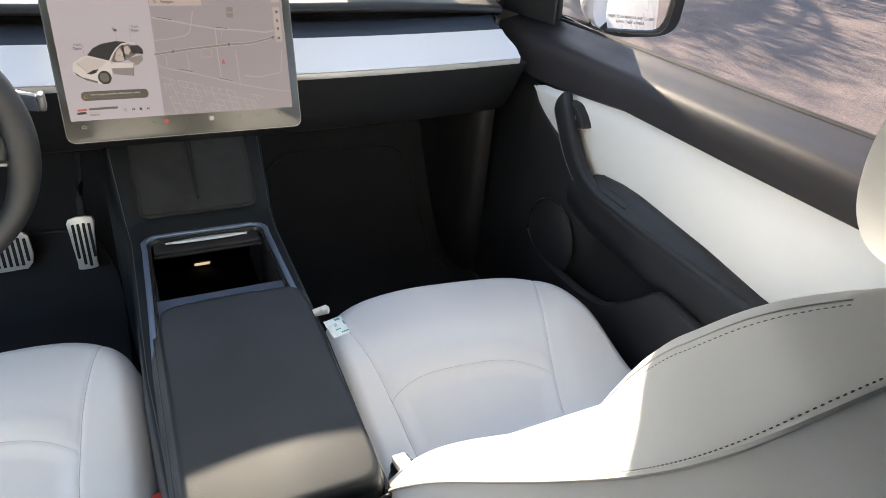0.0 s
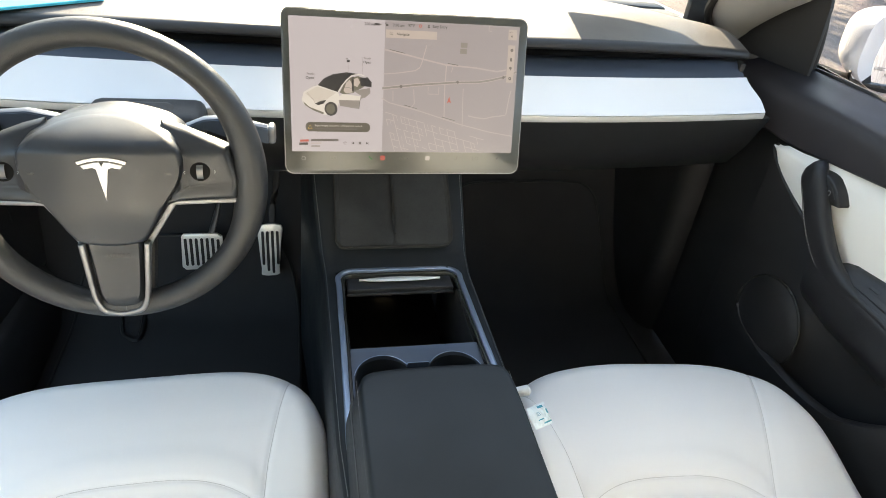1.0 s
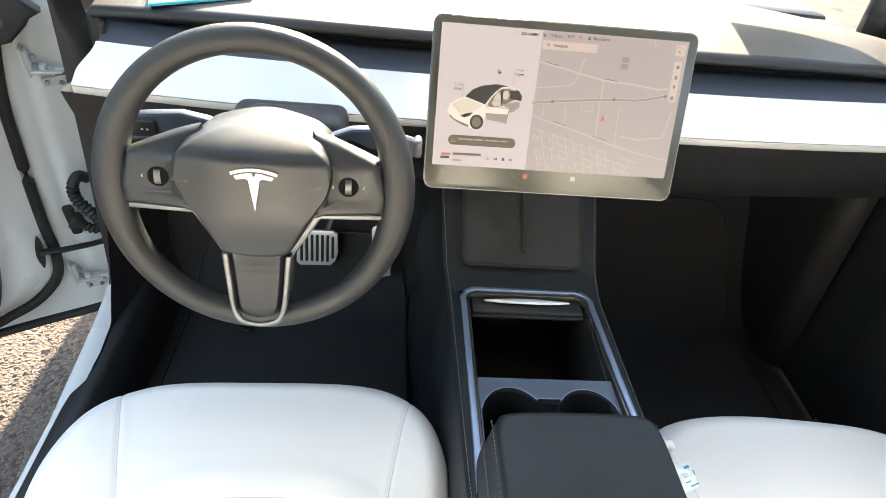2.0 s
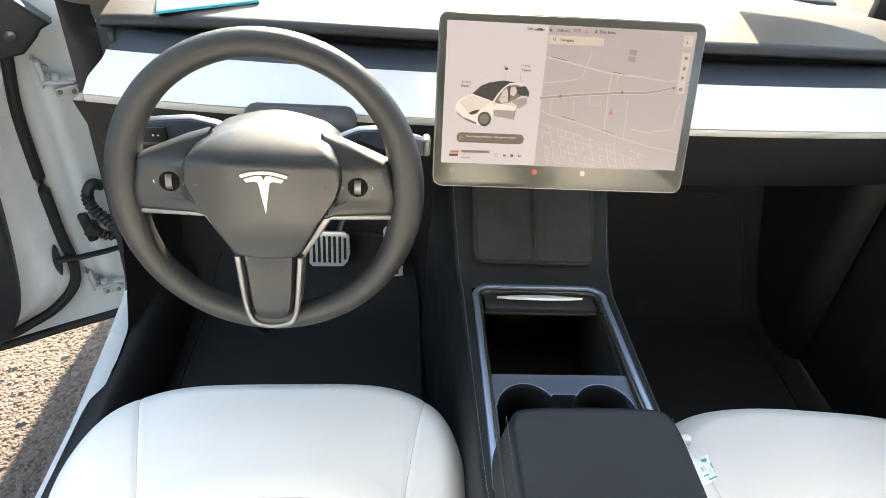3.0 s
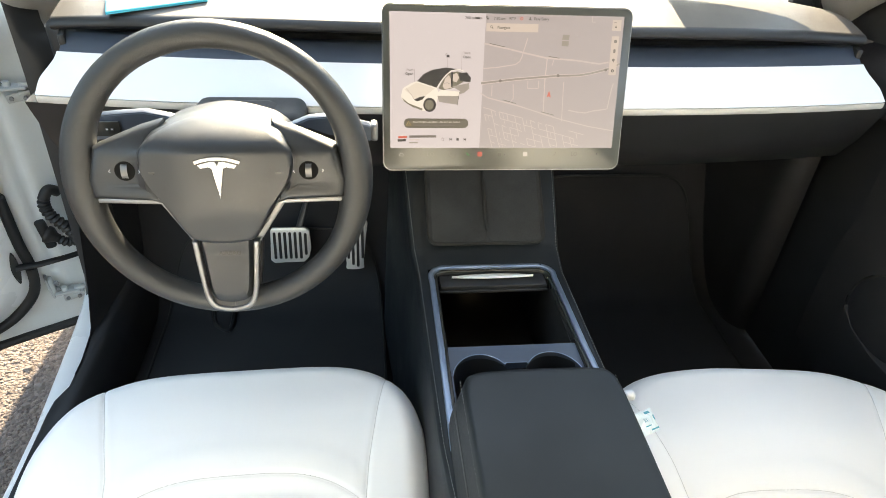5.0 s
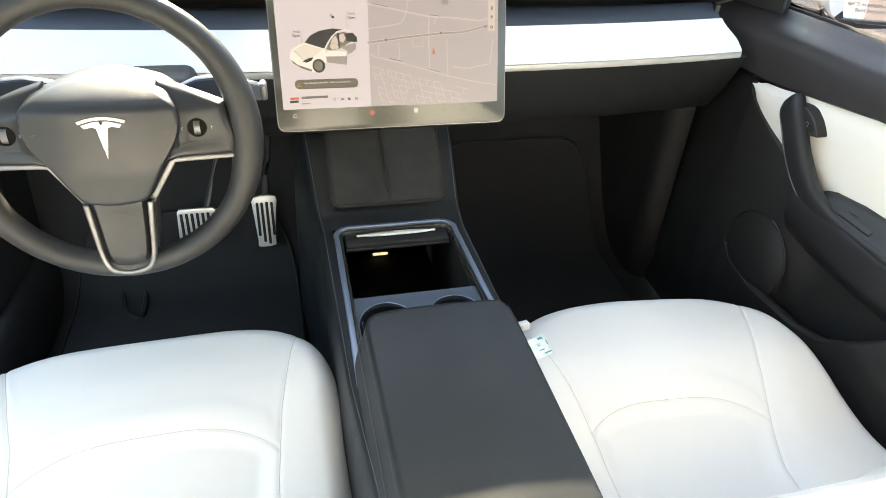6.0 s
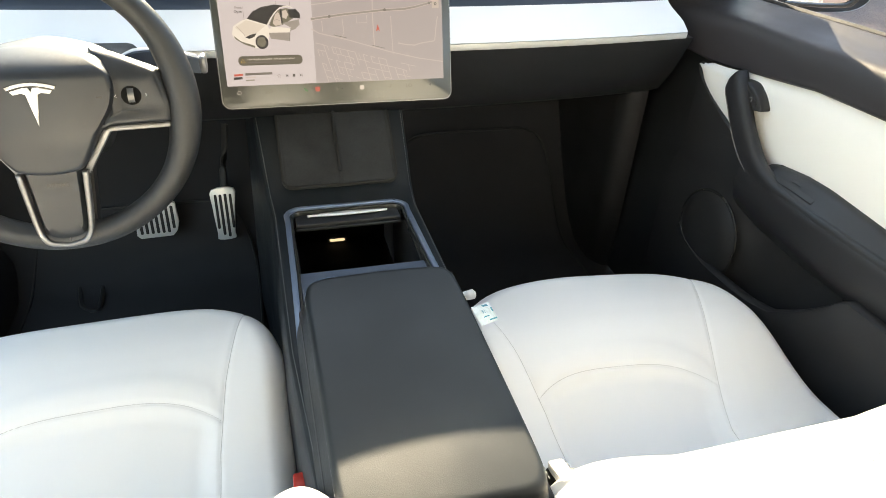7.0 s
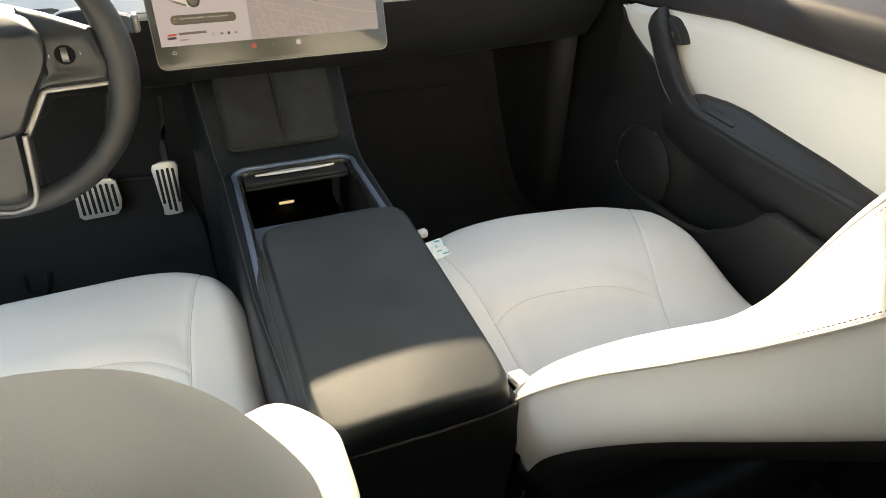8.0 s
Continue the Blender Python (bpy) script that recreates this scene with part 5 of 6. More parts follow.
# strip added out of sight behind the pillar, to shade the door top
structure("pillar_shade_right", grid(lambda u, v: PILLAR_OUT[round(u * 18)] + Vector((0.062, 0.070, -0.004)) * v, 18, 4), PAINT, "hidden pillar strip added to shade the door top", "pillar")
structure("trim_windscreen_right", tube([p + Vector((-0.004, 0, 0.002)) for p in PILLAR_IN], 0.009, 8), RUBBER, "black windscreen edge trim", "trim")
a_pillar(-1, "pillar_a_left")


def sail(sg, name):
    m = Matrix(((0, 0, sg, sg * 0.788), (1, 0, 0, 0), (0, 1, 0, 0), (0, 0, 0, 1)))
    pts = [(1.828, 1.004), (2.052, 0.985), (2.050, 1.008), (2.032, 1.034), (2.0, 1.058), (1.95, 1.092), (1.90, 1.122), (1.852, 1.154), (1.842, 1.125)]
    structure(name, plate(pts, 0.008, m, 0.003, 2), DOOR_PLASTIC, "black corner trim behind the mirror", "trim")


sail(1, "trim_corner_right")
# second plate added behind the corner trim, only to hold sun off the door
structure("trim_shade_right", plate([(1.905, 0.990), (2.090, 0.985), (2.085, 1.030), (2.0, 1.095), (1.92, 1.148), (1.908, 1.155)], 0.012, Matrix(((0, 0, 1, 0.838), (1, 0, 0, 0), (0, 1, 0, 0), (0, 0, 0, 1))), 0.003, 2), GLASS_BLACK, "hidden corner plate added to shade the door top", "trim")

# ---- right door mirror ----
mirror = thing("door_mirror", (0.86, 1.89, 0.99), "white door mirror on a black foot, beside the side window", "mirror")


def shell_m(u, v):
    a = 2 * math.pi * u
    r = math.sin(math.pi * 0.5 * min(1, v * 1.0 + 0.02)) ** 0.55
    c, s = math.cos(a), math.sin(a)
    x = 1.046 + 0.140 * r * math.copysign(abs(c) ** 0.6, c) - 0.014 * s * r
    z = 1.046 + 0.082 * r * math.copysign(abs(s) ** 0.65, s) - 0.008 * c * r
    return (x, 1.985 - 0.135 * v ** 1.4, z)


part("housing", grid(shell_m, 60, 24, close_u=True, flip=True), PAINT, mirror, "white painted housing", sharp=180)
MIR_M = look((1.006, 1.840, 1.051), (0.60, 0.96, 1.084)) @ Matrix.Diagonal((0.72, 0.86, 1, 1))
MIR_M = MIR_M @ pose(0, 0, 0, 0, 180, 0)
g_out = [(p.x, p.y) for p in spline([(-0.123, 0.030, 0), (-0.100, 0.068, 0), (0, 0.078, 0), (0.085, 0.070, 0), (0.122, 0.040, 0), (0.126, -0.02, 0), (0.112, -0.062, 0), (0.06, -0.072, 0), (-0.06, -0.075, 0), (-0.112, -0.070, 0), (-0.124, -0.03, 0)], 4, True)]
def surround_f(u, v):
    q = Vector(shell_m(u, 0.985))
    return q.lerp(Vector((1.040, 1.862, 1.046)), 0.55 * v) + Vector((0, 0.010 * v, 0))


part("surround", grid(lambda u, v: surround_f(0.62 + 0.68 * u, v), 46, 6), RUBBER, mirror, "black plastic surround")
part("housing_edge", grid(lambda u, v: surround_f(0.30 + 0.32 * u, v), 20, 6), PAINT, mirror, "white painted inner edge")
part("bezel", ring_plate([(x * 1.06 + 0.005, y * 1.07 - 0.003) for x, y in g_out], g_out, 0.014, MIR_M @ pose(0, 0, -0.006), 0.003), GLASS_BLACK, mirror)
mg = part("mirror_glass", plate(g_out, 0.003, MIR_M @ pose(0, 0, -0.004)), MIRROR, mirror, "silvered mirror glass", smooth=False)

part("warning_line", text_mesh("OBJECTS IN MIRROR ARE CLOSER", 0.0105, MIR_M @ pose(0.012, -0.042, -0.0006), 0.0001, "CENTER"), ETCHED, mg, "etched warning lettering", smooth=False)
part("warning_line", text_mesh("THAN THEY APPEAR", 0.0105, MIR_M @ pose(0.012, -0.055, -0.0006), 0.0001, "CENTER"), ETCHED, mg, "etched warning lettering", smooth=False)
part("foot", tube(spline([(0.835, 1.895, 1.000), (0.88, 1.90, 0.990), (0.95, 1.905, 0.974), (1.02, 1.91, 0.972)], 5), [0.034, 0.03, 0.028, 0.028, 0.028, 0.028, 0.028, 0.028, 0.028, 0.028, 0.028, 0.028, 0.028, 0.028, 0.028, 0.03][:16], 12, squash=0.5), GLASS_BLACK, mirror)

# ---- left side: sill, kick panel, hinge pillar ----
def sill_prof(y):
    w = along(y, (0.5, 1.456, 1.60, 1.64, 1.668, 1.74, 1.83, 2.1), (0.752, 0.751, 0.754, 0.755, 0.740, 0.741, 0.750, 0.742))
    return [(-0.69, 0.315), (-0.697, 0.40), (-0.712, 0.436), (-0.73, 0.444), (-w, 0.440), (-w - 0.004, 0.430)]


structure("sill_cover", profile_sheet(sill_prof, 0.46, 2.06, 50, flip=True), DOOR_PLASTIC, "black plastic sill cover", "sill")


def sill_paint(y):
    w = along(y, (0.5, 1.456, 1.60, 1.75, 1.83, 1.92, 2.05), (0.766, 0.768, 0.771, 0.783, 0.790, 0.800, 0.826))
    return [(-0.735, 0.425), (-w + 0.02, 0.429), (-w, 0.424), (-w - 0.008, 0.405), (-w - 0.02, 0.33), (-w - 0.05, 0.22)]


structure("sill", profile_sheet(sill_paint, -0.5, 2.12, 50, flip=True), PAINT, "white painted door sill", "sill")


def kick_l(y):
    top = 0.446 + 0.50 * smooth(1.80, 2.01, y)
    w = along(y, (1.60, 1.668, 1.74, 1.83, 1.98), (0.752, 0.738, 0.738, 0.747, 0.735))
    return [(-w, top), (-w, top - (top - 0.44) * 0.3), (-w + 0.002, 0.44 + (top - 0.44) * 0.3), (-w + 0.012, 0.436), (-0.725, 0.42), (-0.705, 0.31)]


structure("kick_panel_left", profile_sheet(kick_l, 1.70, 2.36, 40, flip=True), DOOR_PLASTIC, "black moulded kick panel beside the pedals", "panel")


def seal_f(u, v):
    z = 0.40 + 0.64 * v
    edge = along(z, (0.40, 0.45, 0.55, 0.70, 0.90, 1.02, 1.2), (1.93, 1.965, 1.975, 1.988, 2.002, 2.005, 1.90))
    inner = 0.732 + 0.040 * smooth(0.935, 0.960, z)
    return (-inner - (0.804 - inner) * u, edge + 0.05 * (1 - u) ** 2, z)


structure("door_seal_trim", grid(seal_f, 6, 30, flip=True), BLACK_PLASTIC, "black trim and rubber seal of the door opening", "trim")
structure("hinge_pillar", grid(lambda u, v: (-0.775 - 0.16 * u, 2.125 + 0.03 * u + 0.03 * math.sin(math.pi * u), 0.24 + 0.80 * v), 10, 14, flip=True), JAMB, "dusty white painted hinge pillar", "pillar")
for sg in (-1, 1):
    structure("front_wing_left" if sg < 0 else "front_wing_right", rbox((sg * 0.93, 3.05, 0.58), (0.10, 1.74, 0.74), 0.04, 3), PAINT, "white painted front wing", "panel")

# ---- driver's door, open ----
OPEN = 65
d_door = thing("driver_door", (-0.914, 2.08, 0.21), "open white driver's door with black seal and hinges", "car door")
ph = radians(OPEN)
DOOR_M = Matrix(((-math.sin(ph), 0, math.cos(ph), -0.914), (-math.cos(ph), 0, -math.sin(ph), 2.08), (0, 1, 0, 0), (0, 0, 0, 1)))   # x along the door, y up, z to the inside
STRIP = [(0.030, 0.97, 0), (0.038, 0.895, 0), (0.053, 0.787, 0), (0.056, 0.664, 0), (0.055, 0.495, 0), (0.050, 0.42, 0), (0.063, 0.353, 0), (0.112, 0.301, 0), (0.170, 0.272, 0), (0.25, 0.248, 0), (0.5, 0.23, 0), (1.0, 0.23, 0)]
sl = [(p.x, p.y) for p in spline(STRIP, 6)]


def jamb_f(u, v):
    a = -0.072 + 1.10 * u ** 1.6
    lo = along(a, (-0.115, 0.008, 0.12, 0.25, 1.05), (0.245, 0.232, 0.226, 0.215, 0.215))
    z = lo + (0.985 - lo) * v
    groove = 0.010 * math.exp(-((a - 0.005) / 0.012) ** 2) * smooth(0.30, 0.40, z)
    swell = -0.020 * smooth(0.0, -0.07, a) - 0.010 * smooth(0.33, 0.27, z)
    return DOOR_M @ Vector((a, z, -0.012 - groove + swell))


part("shut_face", grid(jamb_f, 90, 60), JAMB, d_door, "dusty white painted shut face", sharp=180)
part("bottom_seal", tube([DOOR_M @ Vector((a, along(a, (-0.115, 0.008, 0.12, 0.25, 1.05), (0.243, 0.230, 0.224, 0.213, 0.213)) - 0.006, -0.02)) for a in np.linspace(-0.08, 1.0, 30)], 0.011, 8), RUBBER, d_door)
part("weatherstrip", tube([DOOR_M @ Vector((a, z, 0.002)) for a, z in sl], 0.0115, 10), RUBBER, d_door, "black rubber weatherstrip")


def inner_f(u, v):
    k = v * (len(sl) - 1)
    i = min(int(k), len(sl) - 2)
    a0, z0 = sl[i][0] + (sl[i + 1][0] - sl[i][0]) * (k - i), sl[i][1] + (sl[i + 1][1] - sl[i][1]) * (k - i)
    ax, az = 0.75, 0.66
    e = 0.010 / max(0.05, math.hypot(ax - a0, az - z0))
    s = e + (0.6 - e) * u
    return DOOR_M @ Vector((a0 + (ax - a0) * s, z0 + (az - z0) * s, -0.004 + 0.040 * smooth(0.0, 0.10, s) + 0.012 * smooth(0.1, 0.3, s)))


part("inner_panel", grid(inner_f, 40, 80), PAINT, d_door, "white painted inner door panel", sharp=180)
card_pts = [(p.x, p.y) for p in spline([(0.115, 0.90, 0), (0.118, 0.75, 0), (0.132, 0.58, 0), (0.152, 0.43, 0), (0.172, 0.355, 0), (0.215, 0.300, 0), (0.28, 0.280, 0), (0.60, 0.27, 0), (0.98, 0.28, 0), (1.0, 0.60, 0), (0.98, 0.94, 0), (0.55, 0.955, 0)], 5, True)]
part("door_card", plate(card_pts, 0.05, DOOR_M @ pose(0, 0, 0.035), 0.012, 3), BLACK_PLASTIC, d_door, "black inner door card")
part("mirror_corner", plate([(-0.050, 0.950), (-0.030, 0.940), (-0.022, 0.928), (0.007, 0.900), (0.045, 0.893), (0.20, 0.90), (0.20, 1.12), (0.02, 1.02)], 0.04, DOOR_M @ pose(0, 0, 0.0), 0.008, 3), BLACK_PLASTIC, d_door, "black mirror corner cover")
part("corner_plug", plate(circle(0.011, 20, 0.018, 0.935), 0.003, DOOR_M @ pose(0, 0, 0.040), 0.001), GLASS_BLACK, d_door)
def on_door(bm, *at):
    bmesh.ops.transform(bm, matrix=DOOR_M @ pose(*at), verts=bm.verts[:])
    return bm


for a0, zc in ((-0.006, 0.852), (0.024, 0.356)):
    hinge = part("hinge", on_door(rbox((0, 0, 0), (0.013, 0.050, 0.024), 0.006, 3), a0, zc, 0.0, 0, 0, -6), HINGE_SHADED, d_door, "painted steel door hinge")
    part("hinge_flange", on_door(rbox((0, 0, 0), (0.006, 0.058, 0.034), 0.0028, 2), a0 + 0.006, zc, -0.004, 0, 0, -6), HINGE_SHADED, hinge)
    part("hinge_arm", on_door(join(rbox((-0.018, 0, 0), (0.052, 0.007, 0.030), 0.003, 2), rbox((-0.044, 0.002, 0.0), (0.024, 0.010, 0.016), 0.004, 2)), a0 - 0.008, zc - 0.016, 0.006, 0, 0, 4), HINGE_SHADED, hinge)
    part("hinge_leaf", on_door(join(rbox((0, 0, 0), (0.046, 0.018, 0.007), 0.003, 2), rbox((-0.012, 0.010, 0.004), (0.020, 0.006, 0.016), 0.002, 2)), a0 - 0.036, zc - 0.040, 0.002, 0, 0, -6), HINGE_SHADED, hinge)
    part("hinge_pin", on_door(plate(circle(0.0075, 16), 0.013, pose(0, 0, 0), 0.002, 2), a0 - 0.022, zc - 0.016, 0.008, -90, 0, 0), HINGE_SHADED, hinge)
    for dx, dz, c, rr in ((-0.010, 0.012, 0.008, 0.0060), (-0.010, -0.006, 0.008, 0.0060), (-0.022, -0.040, 0.006, 0.0048), (-0.046, -0.042, 0.006, 0.0048)):
        part("bolt", on_door(plate(circle(rr, 6), 0.005, pose(0, 0, 0), 0.0012, 1), a0 + dx, zc + dz, c), SILVER, hinge, smooth=False)
part("check_strap", tube([DOOR_M @ Vector(p) for p in ((0.075, 0.440, 0.02), (0.03, 0.437, 0.022), (-0.02, 0.436, 0.018), (-0.06, 0.428, 0.0))], [0.010, 0.009, 0.0085, 0.008], 8, squash=0.6), RUBBER, d_door, "black door check strap")
part("strap_hole", plate([(p.x, p.y) for p in spline([(0.062, 0.478, 0), (0.070, 0.455, 0), (0.073, 0.425, 0), (0.066, 0.395, 0), (0.058, 0.42, 0), (0.056, 0.455, 0)], 4, True)], 0.006, DOOR_M @ pose(0.012, 0, 0.012)), GLASS_BLACK, d_door)
boot_pts = spline([(-0.050, 0.600, 0.012), (-0.034, 0.612, 0.022), (-0.020, 0.590, 0.026), (-0.022, 0.560, 0.028), (-0.040, 0.525, 0.026), (-0.055, 0.490, 0.02), (-0.055, 0.470, 0.01)], 14)
part("cable_boot", tube([DOOR_M @ p for p in boot_pts], [0.0115 + 0.0022 * math.sin(i * 1.6) * smooth(20, 30, i) for i in range(len(boot_pts))], 10), RUBBER, d_door, "ribbed black cable boot")
lower_boot = spline([(-0.002, 0.500, 0.006), (-0.018, 0.490, 0.014), (-0.036, 0.474, 0.016), (-0.058, 0.468, 0.008)], 12)
part("cable_boot", tube([DOOR_M @ p for p in lower_boot], [0.020 - 0.010 * smooth(4, 14, i) + 0.0018 * math.sin(i * 1.5) * smooth(12, 16, i) for i in range(len(lower_boot))], 10), RUBBER, d_door)
part("boot_flange", on_door(rbox((0, 0, 0), (0.022, 0.076, 0.014), 0.007, 3), 0.000, 0.495, -0.002, 0, 0, -6), RUBBER, d_door)
part("outer_skin", grid(lambda u, v: DOOR_M @ Vector((-0.11 + 1.14 * u, 0.22 + 0.78 * v, -0.09 - 0.03 * math.sin(math.pi * v))), 10, 12, flip=True), PAINT, d_door)
part("stamped_mark", join(plate([(-0.078, 0.690), (-0.060, 0.686), (-0.060, 0.6875), (-0.0765, 0.6915), (-0.0765, 0.715), (-0.078, 0.715)], 0.0006, DOOR_M @ pose(0, 0, -0.019))), SILVER, d_door)

# rear doors and lower sides, to close the cabin
for sg in (-1, 1):
    structure("wall_left" if sg < 0 else "wall_right", rbox((sg * 0.78, -0.04, 0.68), (0.06, 0.96, 0.72), 0.02), BLACK_PLASTIC, "dark rear door beside the back row", "wall")

# ---- small things ----
card = thing("card", (-0.50, 1.93, 1.058), "turquoise plastic card lying on the dashboard", "card")
part("sheet", plate([(-0.575, 1.818), (-0.436, 1.862), (-0.47, 2.03), (-0.62, 1.98)], 0.004, pose(0, 0.024, 0.9890, 3.0, -3.5, 0), 0.001, 1), material("turquoise_plastic", (0.02, 0.42, 0.55), 0.4, blotch=0.15), card)

PACK = material("packet_film", (0.72, 0.79, 0.80), 0.25, blotch=0.5, blotch_size=60, second=(0.55, 0.70, 0.74), coat=0.3)
PACK_BLUE = material("packet_blue_print", (0.03, 0.26, 0.34), 0.35)
PACK_M = pose(0.137, 1.312, 0.722, 30, 14, 28) @ Matrix.Diagonal((0.60, 0.62, 1, 1))
packet = thing("packet", (0.13, 1.30, 0.66), "small crumpled blue and white sachet tucked beside the armrest", "sachet")


def pack_f(u, v):
    x, y = (u - 0.5) * 0.060, (v - 0.5) * 0.046
    z = 0.0035 * math.sin(math.pi * u) * math.sin(math.pi * v) + 0.0016 * noise.noise(Vector((u * 6, v * 5, 3)))
    return PACK_M @ Vector((x, y, z))


part("film", grid(pack_f, 30, 24), PACK, packet)
for k, (px, py, w, hh) in enumerate(((0.010, 0.017, 0.020, 0.005), (0.014, -0.017, 0.026, 0.003), (0.024, 0.004, 0.006, 0.010), (-0.004, 0.004, 0.0012, 0.008), (-0.007, 0.004, 0.0008, 0.008), (-0.0095, 0.004, 0.0016, 0.008), (-0.012, 0.004, 0.0008, 0.008), (-0.004, -0.008, 0.018, 0.0022))):
    part("print", grid(lambda u, v, px=px, py=py, w=w, hh=hh: PACK_M @ (Vector(PACK_M.inverted() @ Vector(pack_f(0.5 + (px + (u - 0.5) * w) / 0.060, 0.5 + (py + (v - 0.5) * hh) / 0.046))) + Vector((0, 0, 0.0004))), 6, 4), PACK_BLUE, packet)
knob = thing("seat_clip", (0.118, 1.36, 0.70), "small white plastic clip beside the armrest", "clip")
part("body", join(tube([(0.100, 1.362, 0.712), (0.118, 1.360, 0.716), (0.136, 1.358, 0.720)], [0.005, 0.006, 0.0075], 10), rbox((0.131, 1.358, 0.719), (0.016, 0.012, 0.013), 0.005, 3)), TRIM_WHITE, knob)
lamp = thing("bin_lamp", (-0.004, 1.79, 0.541), "small warm lamp lit inside the console bin", "lamp")
part("housing", rbox((-0.004, 1.790, 0.549), (0.040, 0.014, 0.014), 0.003), SILVER, lamp)
part("lens", rbox((-0.004, 1.7825, 0.549), (0.030, 0.004, 0.0055), 0.0015), glow("warm_lens", (1.0, 0.85, 0.62), 0.14), lamp)
for nm, x, y, z, lab in (("belt_buckle", -0.124, 1.140, 0.634, "black seat belt buckle with a red button"), ("belt_buckle", 0.146, 1.062, 0.676, "black seat belt buckle wrapped in clear film")):
    bk = thing(nm, (x, y, z - 0.12), lab, "buckle", "seat belt buckles")
    part("body", rbox((x, y, z - 0.03), (0.020, 0.042, 0.09), 0.007, 3, (-18, 0, 0)), BLACK_PLASTIC, bk)
    part("button", rbox((x, y + 0.012, z + 0.020), (0.018, 0.032, 0.012), 0.003, 2, (-18, 0, 0)), RED if x < 0 else TRIM_WHITE, bk)
    part("stalk", tube([(x, y - 0.02, z - 0.16), (x, y - 0.005, z - 0.06)], 0.006, 8), RUBBER, bk)
FILM = material("clear_film", (0.92, 0.93, 0.94), 0.22, blotch=0.3, blotch_size=50, coat=0.6)
FILM.node_tree.nodes["Principled BSDF"].inputs["Transmission Weight"].default_value = 0.5
film = thing("plastic_film", (0.145, 1.05, 0.64), "crumpled clear plastic film by the seat belt buckle", "plastic film")


def film_f(u, v):
    a = 2 * math.pi * u
    r = 0.022 * (0.5 + 0.5 * v) * (1 + 0.35 * noise.noise(Vector((3 * math.cos(a), 3 * math.sin(a), 4 * v))))
    return (0.152 + r * math.cos(a) * 0.8, 1.078 + r * math.sin(a) * 1.2, 0.694 - 0.045 * v + 0.010 * noise.noise(Vector((u * 9, v * 6, 1))))


part("film", grid(film_f, 36, 14, close_u=True), FILM, film, sharp=20)


# ---- unseen paper sheet added behind the windscreen to cast the shade on the dashboard ----
sheet = thing("shade_sheet", (0.43, 2.0, 1.17), "unseen sheet added inside the windscreen to shade the dash", "sheet")
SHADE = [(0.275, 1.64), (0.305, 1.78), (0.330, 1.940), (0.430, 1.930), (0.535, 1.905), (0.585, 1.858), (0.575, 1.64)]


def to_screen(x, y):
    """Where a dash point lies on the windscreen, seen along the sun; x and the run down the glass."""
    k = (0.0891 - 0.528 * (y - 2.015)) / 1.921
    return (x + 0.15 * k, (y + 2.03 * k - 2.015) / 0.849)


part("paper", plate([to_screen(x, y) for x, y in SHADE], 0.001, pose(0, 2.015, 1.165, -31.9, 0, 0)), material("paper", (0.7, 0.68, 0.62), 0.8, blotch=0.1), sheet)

# ---- tree beside the lot, out of sight above; its shade falls on the asphalt ----
tree = thing("tree", (11.0, 14.2, 0), "thin leaved tree at the edge of the lot", "tree")
BARK = material("tree_bark", (0.13, 0.10, 0.075), 0.9, blotch=0.6, blotch_size=12, bump=0.8, bump_size=60)
LEAF = material("tree_leaves", (0.07, 0.10, 0.035), 0.6, blotch=0.6, blotch_size=3, second=(0.11, 0.12, 0.04))
part("trunk", tube(spline([(11.0, 14.2, -0.05), (10.8, 14.3, 1.4), (10.2, 14.7, 2.8), (9.4, 15.1, 4.0)], 6), [0.20 - 0.006 * i for i in range(19)], 10), BARK, tree)
random.seed(11)
tips = []
for k in range(16):
    a = random.uniform(0, 2 * math.pi)
    r = random.uniform(1.4, 3.6)
    tip = Vector((8.0 + r * math.cos(a) * 1.1, 15.6 + r * math.sin(a) * 0.8, random.uniform(4.2, 6.2)))
    root = Vector((10.0, 14.8, 3.0)).lerp(Vector((9.4, 15.1, 4.0)), random.random())
    mid = root.lerp(tip, 0.5) + Vector((0, 0, 0.4))
    part("limb", tube(spline([root, mid, tip], 5), [0.07 - 0.006 * i for i in range(11)], 6), BARK, tree)
    tips += [mid.lerp(tip, q) for q in (0.2, 0.5, 0.8, 1.0)]
co, faces = [], []
for t0 in tips:
    for _ in range(90):
        c = t0 + Vector((random.gauss(0, 0.42), random.gauss(0, 0.30), random.gauss(0, 0.22)))
        d = Vector((random.gauss(0, 1), random.gauss(0, 1), random.gauss(0, 0.5))).normalized() * random.uniform(0.07, 0.14)
        w = d.cross(Vector((random.gauss(0, 1), random.gauss(0, 1), 1))).normalized() * 0.032
        n0 = len(co)
        co += [c - d, c + w, c + d, c - w]
        faces.append((n0, n0 + 1, n0 + 2, n0 + 3))
lm = bpy.data.meshes.new("tmp")
lm.from_pydata(co, [], faces)
lb = bmesh.new()
lb.from_mesh(lm)
bpy.data.meshes.remove(lm)
part("crown", lb, LEAF, tree, kind="stuff", smooth=False)

# ---- what the screen shows ----
def ui_mat(name, rgb):
    return glow(name, rgb, UI_GLOW)


UI_GLOW = 0.110
UI_BACK.node_tree.nodes["Principled BSDF"].inputs["Emission Strength"].default_value = UI_GLOW
INK = ui_mat("display_ink", (0.05, 0.045, 0.05))
GREY = ui_mat("display_grey", (0.20, 0.18, 0.19))
MAPC = ui_mat("display_map_ground", (0.512, 0.477, 0.560))
ICON = ui_mat("display_bar_icon", (0.42, 0.40, 0.34))
